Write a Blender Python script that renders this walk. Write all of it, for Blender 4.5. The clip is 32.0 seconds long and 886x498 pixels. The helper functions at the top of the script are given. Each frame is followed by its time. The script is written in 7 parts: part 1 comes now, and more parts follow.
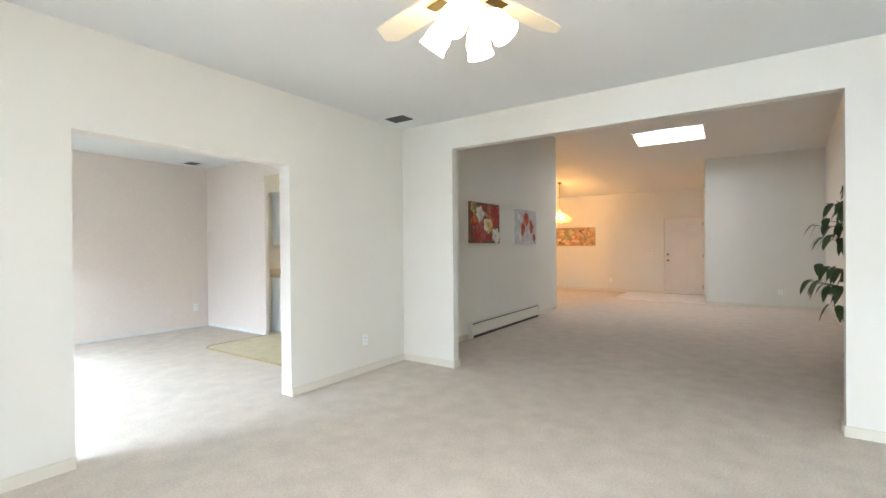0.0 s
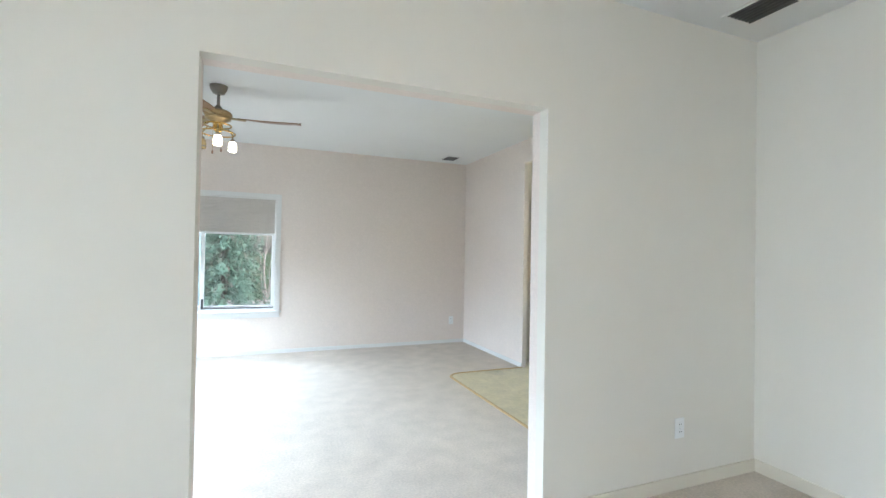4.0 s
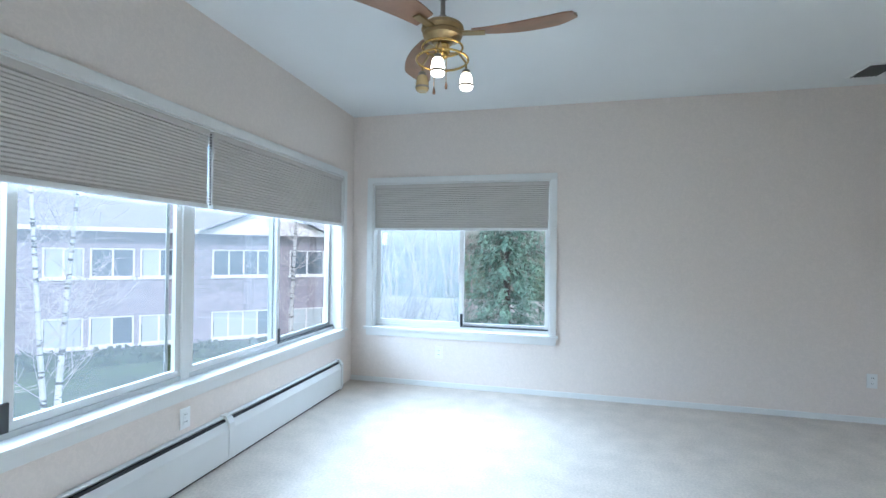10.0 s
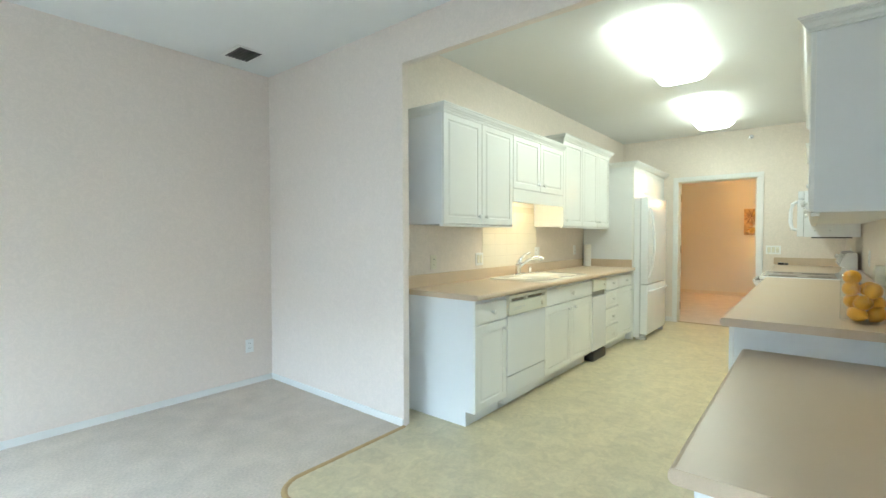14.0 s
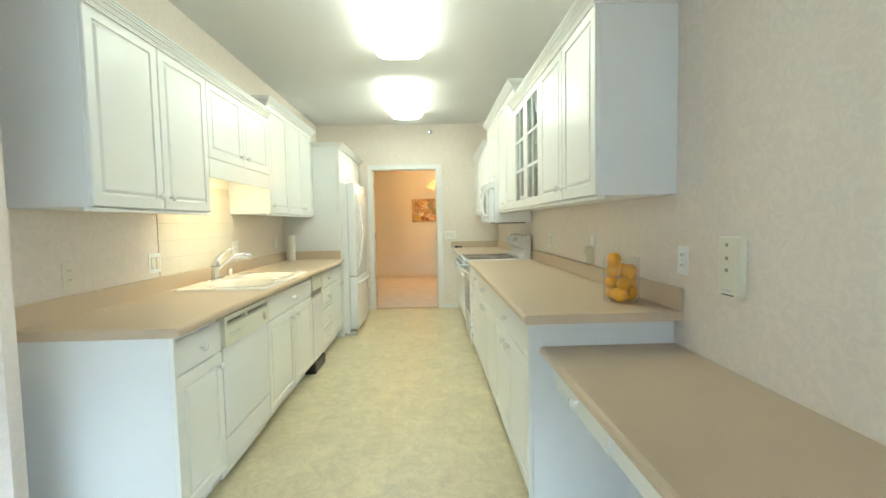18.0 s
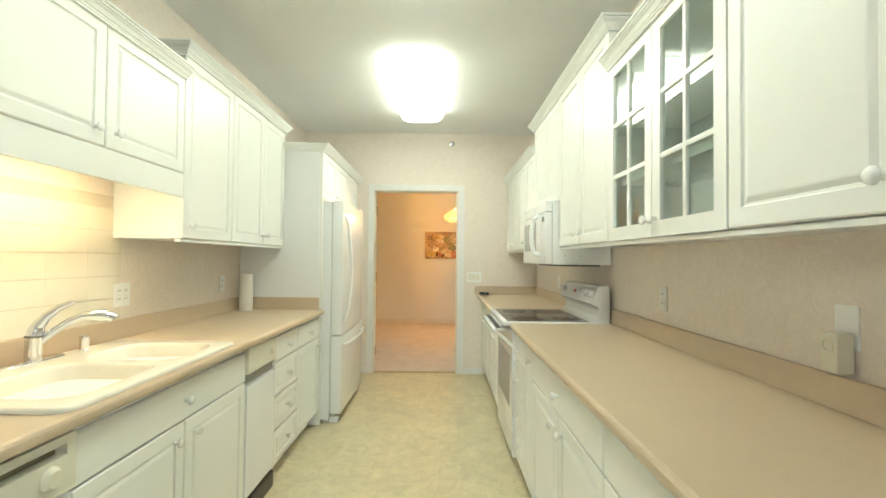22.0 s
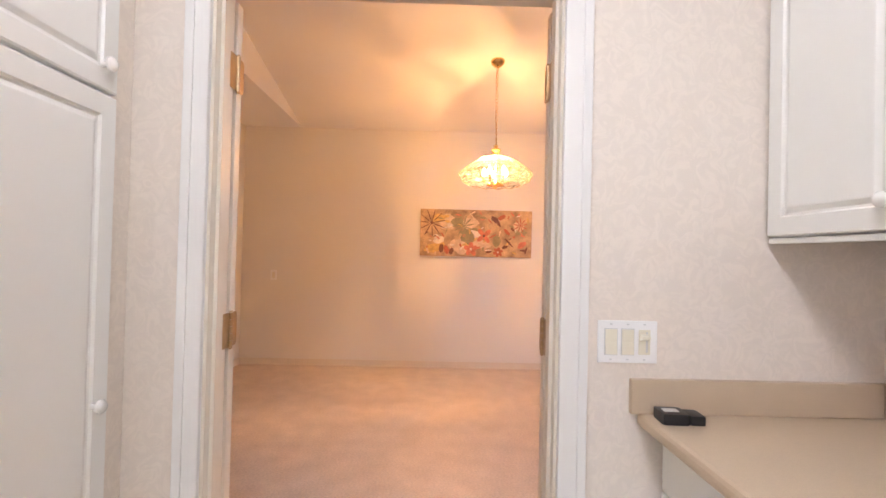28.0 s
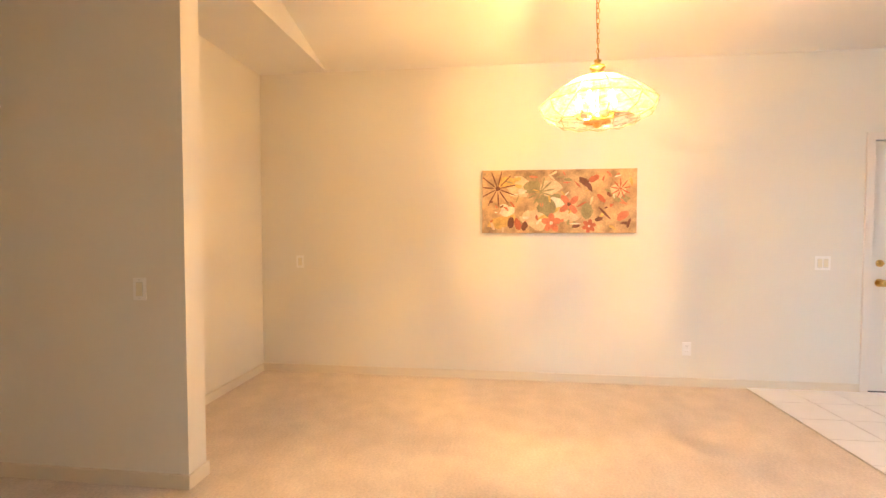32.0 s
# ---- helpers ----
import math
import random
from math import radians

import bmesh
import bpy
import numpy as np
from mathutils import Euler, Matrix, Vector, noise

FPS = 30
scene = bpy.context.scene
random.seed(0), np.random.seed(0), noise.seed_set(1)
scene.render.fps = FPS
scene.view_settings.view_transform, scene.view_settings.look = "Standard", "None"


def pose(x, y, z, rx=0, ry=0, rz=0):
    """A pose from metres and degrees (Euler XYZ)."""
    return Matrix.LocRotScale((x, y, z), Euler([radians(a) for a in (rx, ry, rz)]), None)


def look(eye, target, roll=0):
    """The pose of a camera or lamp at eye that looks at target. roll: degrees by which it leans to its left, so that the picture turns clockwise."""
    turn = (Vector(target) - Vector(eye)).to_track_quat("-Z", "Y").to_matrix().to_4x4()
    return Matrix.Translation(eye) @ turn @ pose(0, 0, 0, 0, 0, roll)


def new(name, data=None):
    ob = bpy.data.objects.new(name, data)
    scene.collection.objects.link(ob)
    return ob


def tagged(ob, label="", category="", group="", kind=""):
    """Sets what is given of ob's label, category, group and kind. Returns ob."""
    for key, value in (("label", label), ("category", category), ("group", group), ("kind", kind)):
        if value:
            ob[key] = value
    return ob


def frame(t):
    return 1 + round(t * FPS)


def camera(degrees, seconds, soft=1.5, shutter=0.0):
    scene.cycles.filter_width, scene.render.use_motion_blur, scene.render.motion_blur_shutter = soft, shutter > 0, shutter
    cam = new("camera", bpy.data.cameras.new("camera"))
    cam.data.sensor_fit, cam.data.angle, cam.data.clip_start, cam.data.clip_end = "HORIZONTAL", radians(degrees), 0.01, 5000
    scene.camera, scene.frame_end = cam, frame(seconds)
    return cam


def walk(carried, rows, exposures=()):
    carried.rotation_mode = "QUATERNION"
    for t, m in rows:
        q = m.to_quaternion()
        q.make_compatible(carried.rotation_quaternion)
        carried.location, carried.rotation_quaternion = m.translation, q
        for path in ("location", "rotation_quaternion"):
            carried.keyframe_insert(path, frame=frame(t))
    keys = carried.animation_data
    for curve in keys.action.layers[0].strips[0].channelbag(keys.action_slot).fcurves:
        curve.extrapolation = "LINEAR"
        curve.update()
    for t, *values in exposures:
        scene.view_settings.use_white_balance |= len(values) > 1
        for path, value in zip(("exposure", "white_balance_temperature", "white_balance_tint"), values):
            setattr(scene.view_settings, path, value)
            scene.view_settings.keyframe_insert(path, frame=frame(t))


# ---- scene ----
cam = camera(89.0, 32.0)
PATH = [
    (0, (-1.413, -1.944, 1.343), (0.234, -0.810, 1.331), -0.50),
    (0.5, (-1.312, -1.824, 1.342), (0.247, -0.571, 1.336), -0.70),
    (1, (-1.143, -1.683, 1.347), (0.302, -0.301, 1.347), -0.70),
    (1.5, (-0.978, -1.537, 1.346), (0.350, -0.042, 1.353), -0.60),
    (2, (-0.824, -1.310, 1.345), (0.412, 0.262, 1.360), -0.40),
    (2.5, (-0.666, -1.105, 1.343), (0.465, 0.544, 1.363), -0.10),
    (3, (-0.509, -0.875, 1.333), (0.512, 0.844, 1.362), 0.20),
    (3.5, (-0.355, -0.656, 1.322), (0.539, 1.133, 1.350), 0.60),
    (5.5, (0.174, 0.328, 1.373), (0.448, 2.309, 1.388), 1.60),
    (6, (0.207, 0.594, 1.370), (0.322, 2.591, 1.376), 1.60),
    (6.5, (0.172, 0.820, 1.359), (0.140, 2.820, 1.376), 1.90),
    (7, (0.167, 1.004, 1.351), (-0.040, 2.993, 1.358), 2.00),
    (7.5, (0.150, 1.185, 1.344), (-0.234, 3.148, 1.332), 1.90),
    (8, (0.133, 1.322, 1.331), (-0.409, 3.247, 1.321), 1.70),
    (8.5, (0.102, 1.435, 1.321), (-0.535, 3.331, 1.329), 1.40),
    (9, (0.078, 1.503, 1.321), (-0.591, 3.388, 1.337), 1.30),
    (9.5, (0.054, 1.537, 1.324), (-0.572, 3.436, 1.341), 1.00),
    (10, (0.018, 1.553, 1.330), (-0.455, 3.496, 1.346), 0.70),
    (10.5, (0.026, 1.547, 1.335), (-0.193, 3.535, 1.335), 0.50),
    (11, (0.095, 1.547, 1.331), (0.197, 3.544, 1.341), 0.20),
    (11.5, (0.060, 1.564, 1.335), (0.531, 3.508, 1.331), 0.10),
    (12, (0.101, 1.620, 1.336), (0.858, 3.471, 1.316), 0.10),
    (12.5, (0.182, 1.710, 1.319), (1.170, 3.448, 1.302), 0.29),
    (13, (0.288, 1.819, 1.302), (1.483, 3.423, 1.285), -0.03),
    (13.5, (0.393, 1.967, 1.300), (1.786, 3.401, 1.261), -0.04),
    (14, (0.549, 2.090, 1.297), (2.097, 3.355, 1.241), -0.11),
    (14.5, (0.657, 2.217, 1.299), (2.338, 3.298, 1.236), -0.05),
    (16.5, (1.167, 2.582, 1.285), (3.064, 3.207, 1.185), -1.26),
    (17, (1.240, 2.649, 1.290), (3.192, 3.068, 1.171), -1.56),
    (17.5, (1.220, 2.727, 1.296), (3.209, 2.886, 1.167), -1.31),
    (18, (1.208, 2.788, 1.298), (3.204, 2.732, 1.180), -1.16),
    (18.5, (1.226, 2.848, 1.298), (3.215, 2.662, 1.210), -1.09),
    (19, (1.299, 2.886, 1.295), (3.286, 2.662, 1.235), -1.02),
    (19.5, (1.458, 2.916, 1.289), (3.446, 2.700, 1.252), -0.78),
    (20, (1.699, 2.930, 1.291), (3.690, 2.748, 1.258), -0.54),
    (20.5, (1.933, 2.924, 1.296), (3.928, 2.784, 1.282), -0.40),
    (21, (2.189, 2.948, 1.300), (4.185, 2.818, 1.307), 0.03),
    (21.5, (2.492, 2.892, 1.307), (4.490, 2.818, 1.344), 0.25),
    (22, (2.815, 2.843, 1.314), (4.815, 2.842, 1.358), 0.57),
    (22.5, (3.129, 2.821, 1.323), (5.128, 2.874, 1.372), 0.98),
    (23, (3.444, 2.832, 1.325), (5.443, 2.887, 1.368), 1.29),
    (23.5, (3.781, 2.822, 1.326), (5.779, 2.880, 1.381), 1.25),
    (24, (4.121, 2.820, 1.331), (6.119, 2.898, 1.370), 1.40),
    (24.5, (4.453, 2.843, 1.333), (6.451, 2.933, 1.368), 1.61),
    (25, (4.802, 2.879, 1.331), (6.800, 2.964, 1.351), 1.52),
    (25.5, (5.131, 2.896, 1.323), (7.129, 2.986, 1.342), 1.10),
    (27.5, (6.449, 2.997, 1.334), (8.449, 3.005, 1.351), 1.38),
    (28, (6.763, 3.011, 1.335), (8.763, 2.983, 1.360), 1.37),
    (28.5, (7.044, 3.035, 1.332), (9.042, 2.958, 1.344), 1.54),
    (29, (7.291, 3.042, 1.318), (9.287, 2.924, 1.307), 1.31),
    (29.5, (7.442, 3.062, 1.326), (9.434, 2.908, 1.286), 1.22),
    (30, (7.593, 3.117, 1.334), (9.581, 2.912, 1.264), 1.14),
    (30.5, (7.669, 3.149, 1.326), (9.655, 2.932, 1.243), 1.30),
    (31, (7.869, 3.103, 1.319), (9.863, 2.967, 1.240), 0.80),
    (31.5, (7.960, 3.090, 1.313), (9.959, 3.108, 1.245), 0.50),
    (32, (8.041, 3.084, 1.315), (10.026, 3.319, 1.246), 0.00),
]
EXPOSURES = [
    (0.0, 1.06, 6650, 17), (2.0, 0.95, 6400, 16), (3.5, 0.78, 6400, 16), (6.0, 0.53, 6000, 13), (7.0, 0.44, 5800, 13), (9.0, 0.30, 5650, 13), (12.0, 0.46, 5700, 12), (13.0, 0.70, 5950, 10), (14.0, 0.90, 6150, 8),
    (17.0, 0.95, 6300, 7), (19.0, 1.03, 6550, 9), (21.0, 0.96, 6750, 10), (25.0, 0.93, 6000, 15), (28.0, 1.08, 6050, 40), (30.0, 1.36, 6500, 38), (31.0, 1.58, 6200, 25), (32.0, 1.70, 6100, 16),
]
walk(cam, [(t, look(eye, target, roll)) for t, eye, target, roll in PATH], EXPOSURES)

# ---- plan, in metres ----
Z_CEIL = 2.73            # family room and sunroom
Z_KIT = 2.76             # kitchen
AX0, AX1, AY0, AY1 = -3.2, 2.735, -4.6, 1.487    # family room
OPX0, OPX1, OPZ = -0.425, 1.145, 2.085           # opening to the sunroom
BIGY0, BIGY1, BIGZ = -2.47, 0.78, 2.415          # wide opening to the living room
BIGM, BIGE = 2.785, 2.835                        # middle and far face of that wall
SX0, SX1, SY0, SY1 = -2.01, 2.735, 1.627, 5.90   # sunroom
YMID = 1.557
KX0, KX1, KY0, KY1 = 2.79, 8.00, 1.76, 4.44      # kitchen
PASSY, PASSZ = 4.225, 2.455                      # open side of the kitchen
KDY0, KDY1, KDZ = 2.661, 3.648, 2.106             # kitchen door
DX0, DX1 = 8.11, 12.10                           # dining room, west and east faces
LY0, LY1, LXE = -3.12, 1.46, 7.48                # living room, south and north faces, end of the north wall
CLX, CLY = 10.18, -1.06                          # closet, west and north faces
PTX0, PTX1, PTY = 10.15, 10.29, 4.65             # dining partition
RECY = 5.30                                      # north wall of the dining recess
SLOPE, Z_EAVE = 0.22, 2.80                       # vaulted ceiling, rising westwards from the east wall
FDY0, FDY1 = -0.87, 0.05                         # entrance door


def vault(x):
    return Z_EAVE + SLOPE * (DX1 - x)


# ---- world and lights ----
world = bpy.data.worlds.new("world")
scene.world = world
world.use_nodes = True
wn = world.node_tree
sky = wn.nodes.new("ShaderNodeTexSky")
sky.sky_type, sky.sun_disc = "NISHITA", False
sky.sun_elevation, sky.sun_rotation = radians(42), radians(141)
sky.air_density, sky.dust_density, sky.ozone_density = 1.0, 3.0, 1.0
wn.links.new(sky.outputs[0], wn.nodes["Background"].inputs[0])
wn.nodes["Background"].inputs[1].default_value = 0.15


def lamp(name, kind, m, power, colour, **values):
    data = bpy.data.lights.new(name, kind)
    data.energy, data.color = power, colour
    if kind == "AREA":
        data.shape, data.size, data.size_y = "RECTANGLE", values["size"][0], values["size"][1]
    elif kind == "SUN":
        data.angle = values["angle"]
    else:
        data.shadow_soft_size = values["radius"]
    ob = new(name, data)
    ob.matrix_world = m
    return ob


DAY = (0.64, 0.84, 1.0)
lamp("sun", "SUN", look((18, -22, 26), (0, 0, 0)), 2.0, (1.0, 0.98, 0.95), angle=radians(3))
# added unseen area lamps, outside the openings and below the skylight, stand for daylight
lamp("sky_standin_west", "AREA", look((-6.0, 3.80, 3.5), (-0.6, 3.80, 1.0)), 880, DAY, size=(6.0, 2.6))
lamp("sky_standin_north", "AREA", look((-0.92, 9.6, 3.5), (-0.92, 4.6, 1.0)), 420, DAY, size=(4.2, 2.6))
lamp("sky_standin_patio", "AREA", look((-3.9, -2.2, 2.3), (-0.9, -1.7, -0.1)), 250, DAY, size=(2.3, 2.0))
lamp("skylight_light", "AREA", look((8.73, -0.53, 3.74), (9.0, -0.53, 1)), 31, (0.80, 0.93, 1.0), size=(0.6, 1.2))
# warm bulbs
for bulb_x, bulb_y in ((10.875, 2.555), (10.705, 2.50)):
    lamp("chandelier_light", "POINT", Matrix.Translation((bulb_x, bulb_y, 2.155)), 29, (1.0, 0.518, 0.152), radius=0.010)


# ---- materials ----
def material(name, colour, rough=0.5, metal=0.0, vary=0.06, scale=3.0, fine=0.0, fine_scale=120.0, bump=0.0, bump_scale=200.0, **extra):
    """A surface with broad and fine variation of its base colour and a fine relief, in object space at true size."""
    m = bpy.data.materials.new(name)
    m.use_nodes = True
    nt = m.node_tree
    b = nt.nodes["Principled BSDF"]
    b.inputs["Base Color"].default_value = (*colour, 1)
    b.inputs["Roughness"].default_value = rough
    b.inputs["Metallic"].default_value = metal
    for key, value in extra.items():
        b.inputs[key.replace("_", " ")].default_value = value
    geo = nt.nodes.new("ShaderNodeNewGeometry")
    if vary or fine:
        broad = nt.nodes.new("ShaderNodeTexNoise")
        broad.inputs["Scale"].default_value, broad.inputs["Detail"].default_value = scale, 5
        nt.links.new(geo.outputs["Position"], broad.inputs["Vector"])
        small = nt.nodes.new("ShaderNodeTexNoise")
        small.inputs["Scale"].default_value, small.inputs["Detail"].default_value = fine_scale, 2
        nt.links.new(geo.outputs["Position"], small.inputs["Vector"])
        last = None
        for node, amount in ((broad, vary), (small, fine)):
            if not amount:
                continue
            ramp = nt.nodes.new("ShaderNodeMapRange")
            ramp.inputs["From Min"].default_value, ramp.inputs["From Max"].default_value = 0.3, 0.7
            ramp.inputs["To Min"].default_value, ramp.inputs["To Max"].default_value = 1 - amount, 1 + amount
            nt.links.new(node.outputs["Fac"], ramp.inputs["Value"])
            mul = nt.nodes.new("ShaderNodeVectorMath")
            mul.operation = "SCALE"
            mul.inputs[0].default_value = colour
            if last:
                nt.links.new(last.outputs[0], mul.inputs[0])
            nt.links.new(ramp.outputs[0], mul.inputs["Scale"])
            last = mul
        nt.links.new(last.outputs[0], b.inputs["Base Color"])
        rr = nt.nodes.new("ShaderNodeMapRange")
        rr.inputs["To Min"].default_value, rr.inputs["To Max"].default_value = max(0.02, rough - 0.08), min(1, rough + 0.08)
        nt.links.new(broad.outputs["Fac"], rr.inputs["Value"])
        nt.links.new(rr.outputs[0], b.inputs["Roughness"])
    if bump:
        tex = nt.nodes.new("ShaderNodeTexNoise")
        tex.inputs["Scale"].default_value, tex.inputs["Detail"].default_value = bump_scale, 3
        nt.links.new(geo.outputs["Position"], tex.inputs["Vector"])
        bm_node = nt.nodes.new("ShaderNodeBump")
        bm_node.inputs["Strength"].default_value, bm_node.inputs["Distance"].default_value = bump, 0.004
        nt.links.new(tex.outputs["Fac"], bm_node.inputs["Height"])
        nt.links.new(bm_node.outputs[0], b.inputs["Normal"])
    return m


def wallpaper(name, colour, amount, scale=42.0, bump=0.25):
    """Paper with a dense pattern of small feathery strokes, slightly lighter and raised."""
    m = material(name, colour, 0.62, vary=0.03, scale=1.2)
    nt = m.node_tree
    b = nt.nodes["Principled BSDF"]
    geo = nt.nodes.new("ShaderNodeNewGeometry")
    warp = nt.nodes.new("ShaderNodeTexNoise")
    warp.inputs["Scale"].default_value = 9.0
    nt.links.new(geo.outputs["Position"], warp.inputs["Vector"])
    mix = nt.nodes.new("ShaderNodeVectorMath")
    mix.operation = "MULTIPLY_ADD"
    mix.inputs[1].default_value = (0.14, 0.14, 0.14)
    nt.links.new(warp.outputs["Color"], mix.inputs[0])
    nt.links.new(geo.outputs["Position"], mix.inputs[2])
    fibre = nt.nodes.new("ShaderNodeTexNoise")
    fibre.inputs["Scale"].default_value, fibre.inputs["Detail"].default_value, fibre.inputs["Distortion"].default_value = scale, 2, 1.6
    nt.links.new(mix.outputs[0], fibre.inputs["Vector"])
    ramp = nt.nodes.new("ShaderNodeMapRange")
    ramp.inputs["From Min"].default_value, ramp.inputs["From Max"].default_value = 0.42, 0.62
    ramp.inputs["To Min"].default_value, ramp.inputs["To Max"].default_value = 1 - amount, 1 + amount
    nt.links.new(fibre.outputs["Fac"], ramp.inputs["Value"])
    mul = nt.nodes.new("ShaderNodeVectorMath")
    mul.operation = "SCALE"
    mul.inputs[0].default_value = colour
    nt.links.new(ramp.outputs[0], mul.inputs["Scale"])
    nt.links.new(mul.outputs[0], b.inputs["Base Color"])
    bump_node = nt.nodes.new("ShaderNodeBump")
    bump_node.inputs["Strength"].default_value, bump_node.inputs["Distance"].default_value = bump, 0.003
    nt.links.new(fibre.outputs["Fac"], bump_node.inputs["Height"])
    nt.links.new(bump_node.outputs[0], b.inputs["Normal"])
    return m


def glowing(name, colour, strength, base=(0.9, 0.9, 0.9)):
    m = material(name, base, 0.4, vary=0)
    b = m.node_tree.nodes["Principled BSDF"]
    b.inputs["Emission Color"].default_value = (*colour, 1)
    b.inputs["Emission Strength"].default_value = strength
    return m


def glass(name, tint=(0.96, 0.98, 0.98), rough=0.0):
    m = bpy.data.materials.new(name)
    m.use_nodes = True
    b = m.node_tree.nodes["Principled BSDF"]
    b.inputs["Base Color"].default_value = (*tint, 1)
    b.inputs["Roughness"].default_value = rough
    b.inputs["Transmission Weight"].default_value = 1.0
    b.inputs["IOR"].default_value = 1.45
    return m


def thin_glass(name, tint):
    """Thin clear glass: straight through, with a mirror film that grows towards the edge."""
    m = bpy.data.materials.new(name)
    m.use_nodes = True
    nt = m.node_tree
    nt.nodes.remove(nt.nodes["Principled BSDF"])
    clear = nt.nodes.new("ShaderNodeBsdfTransparent")
    clear.inputs["Color"].default_value = (*tint, 1)
    gloss = nt.nodes.new("ShaderNodeBsdfGlossy")
    gloss.inputs["Roughness"].default_value = 0.02
    facing = nt.nodes.new("ShaderNodeLayerWeight")
    facing.inputs["Blend"].default_value = 0.22
    edge = nt.nodes.new("ShaderNodeMapRange")
    edge.inputs["To Min"].default_value, edge.inputs["To Max"].default_value = 0.05, 0.55
    nt.links.new(facing.outputs["Facing"], edge.inputs["Value"])
    mix = nt.nodes.new("ShaderNodeMixShader")
    nt.links.new(edge.outputs[0], mix.inputs[0])
    nt.links.new(clear.outputs[0], mix.inputs[1])
    nt.links.new(gloss.outputs[0], mix.inputs[2])
    nt.links.new(mix.outputs[0], nt.nodes["Material Output"].inputs[0])
    return m


M_WALL = material("wall_paint_cream", (0.80, 0.76, 0.68), 0.75, vary=0.025, scale=0.8, bump=0.12, bump_scale=160)
M_WALL_LIVING = material("wall_paint_living", (0.77, 0.755, 0.69), 0.75, vary=0.02, scale=0.8, bump=0.12, bump_scale=160)
M_WALL_SUN = wallpaper("wallpaper_sunroom", (0.83, 0.735, 0.665), 0.025, 38, 0.12)
M_WALL_KIT = wallpaper("wallpaper_kitchen", (0.80, 0.72, 0.635), 0.030, 27, 0.20)
M_CEIL = material("ceiling_paint", (0.80, 0.80, 0.78), 0.85, vary=0.02, scale=1.0, bump=0.2, bump_scale=90)
M_TRIM = material("white_trim_paint", (0.80, 0.79, 0.76), 0.4, vary=0.02)
M_TRIM_CREAM = material("cream_trim_paint", (0.74, 0.68, 0.57), 0.45, vary=0.02)
M_CARPET = material("beige_carpet", (0.645, 0.565, 0.485), 0.95, vary=0.075, scale=5.5, fine=0.09, fine_scale=70, bump=0.8, bump_scale=220)
M_CAB = material("white_thermofoil", (0.83, 0.83, 0.79), 0.33, vary=0.015, scale=2)
M_CAB_SIDE = material("white_melamine", (0.80, 0.81, 0.80), 0.45, vary=0.02, scale=2)
M_KNOB = material("white_ceramic", (0.85, 0.85, 0.82), 0.18, vary=0)
M_COUNTER = material("beige_laminate", (0.58, 0.45, 0.315), 0.34, vary=0.03, scale=6, fine=0.05, fine_scale=500)
M_APPL = material("white_appliance_enamel", (0.84, 0.85, 0.85), 0.2, vary=0.01)
M_APPL_GREY = material("pale_grey_plastic", (0.62, 0.63, 0.62), 0.4, vary=0.02)
M_BISQUE = material("bisque_plastic", (0.74, 0.72, 0.60), 0.4, vary=0.02)
M_BLACK = material("black_plastic_and_slot_shade", (0.02, 0.02, 0.022), 0.35, vary=0)
M_BLACKGLASS = material("black_ceramic_glass", (0.022, 0.027, 0.034), 0.06, vary=0)
M_BURNER = material("burner_print", (0.036, 0.017, 0.012), 0.26, vary=0.1, scale=30)
M_OVENGLASS = material("grey_oven_window", (0.36, 0.36, 0.36), 0.15, vary=0.03, fine=0.12, fine_scale=900)
M_CHROME = material("chrome", (0.75, 0.76, 0.78), 0.12, 1.0, vary=0)
M_BRASS = material("polished_brass", (0.72, 0.48, 0.16), 0.2, 1.0, vary=0.05, scale=20)
M_ANTIQUE = material("antique_brass", (0.42, 0.30, 0.15), 0.32, 1.0, vary=0.1, scale=30)
M_PEWTER = material("brushed_pewter", (0.32, 0.29, 0.25), 0.38, 1.0, vary=0.08, scale=30)
M_BRONZE = material("dull_hinge_metal", (0.38, 0.31, 0.22), 0.4, 1.0, vary=0.1, scale=40)
M_ALU = material("window_aluminium", (0.62, 0.62, 0.60), 0.45, 0.3, vary=0.03)
M_DARKTRACK = material("dark_window_track", (0.05, 0.05, 0.05), 0.5, vary=0)
M_SHADE = material("grey_cellular_fabric", (0.63, 0.58, 0.53), 0.9, vary=0.02, scale=5, fine=0.04, fine_scale=700)
def insect_screen(name, low, high):
    """Fine pale mesh, half open: the view behind shows through under a painted haze."""
    m = bpy.data.materials.new(name)
    m.use_nodes = True
    nt = m.node_tree
    nt.nodes.remove(nt.nodes["Principled BSDF"])
    clear = nt.nodes.new("ShaderNodeBsdfTransparent")
    cloth = nt.nodes.new("ShaderNodeBsdfTranslucent")
    cloth.inputs["Color"].default_value = (0.80, 0.82, 0.84, 1)
    geo = nt.nodes.new("ShaderNodeNewGeometry")
    haze_noise = nt.nodes.new("ShaderNodeTexNoise")
    haze_noise.inputs["Scale"].default_value, haze_noise.inputs["Detail"].default_value = 4.0, 4
    nt.links.new(geo.outputs["Position"], haze_noise.inputs["Vector"])
    amount = nt.nodes.new("ShaderNodeMapRange")
    amount.inputs["To Min"].default_value, amount.inputs["To Max"].default_value = low, high
    nt.links.new(haze_noise.outputs["Fac"], amount.inputs["Value"])
    mix = nt.nodes.new("ShaderNodeMixShader")
    nt.links.new(amount.outputs[0], mix.inputs[0])
    nt.links.new(clear.outputs[0], mix.inputs[1])
    nt.links.new(cloth.outputs[0], mix.inputs[2])
    nt.links.new(mix.outputs[0], nt.nodes["Material Output"].inputs[0])
    return m


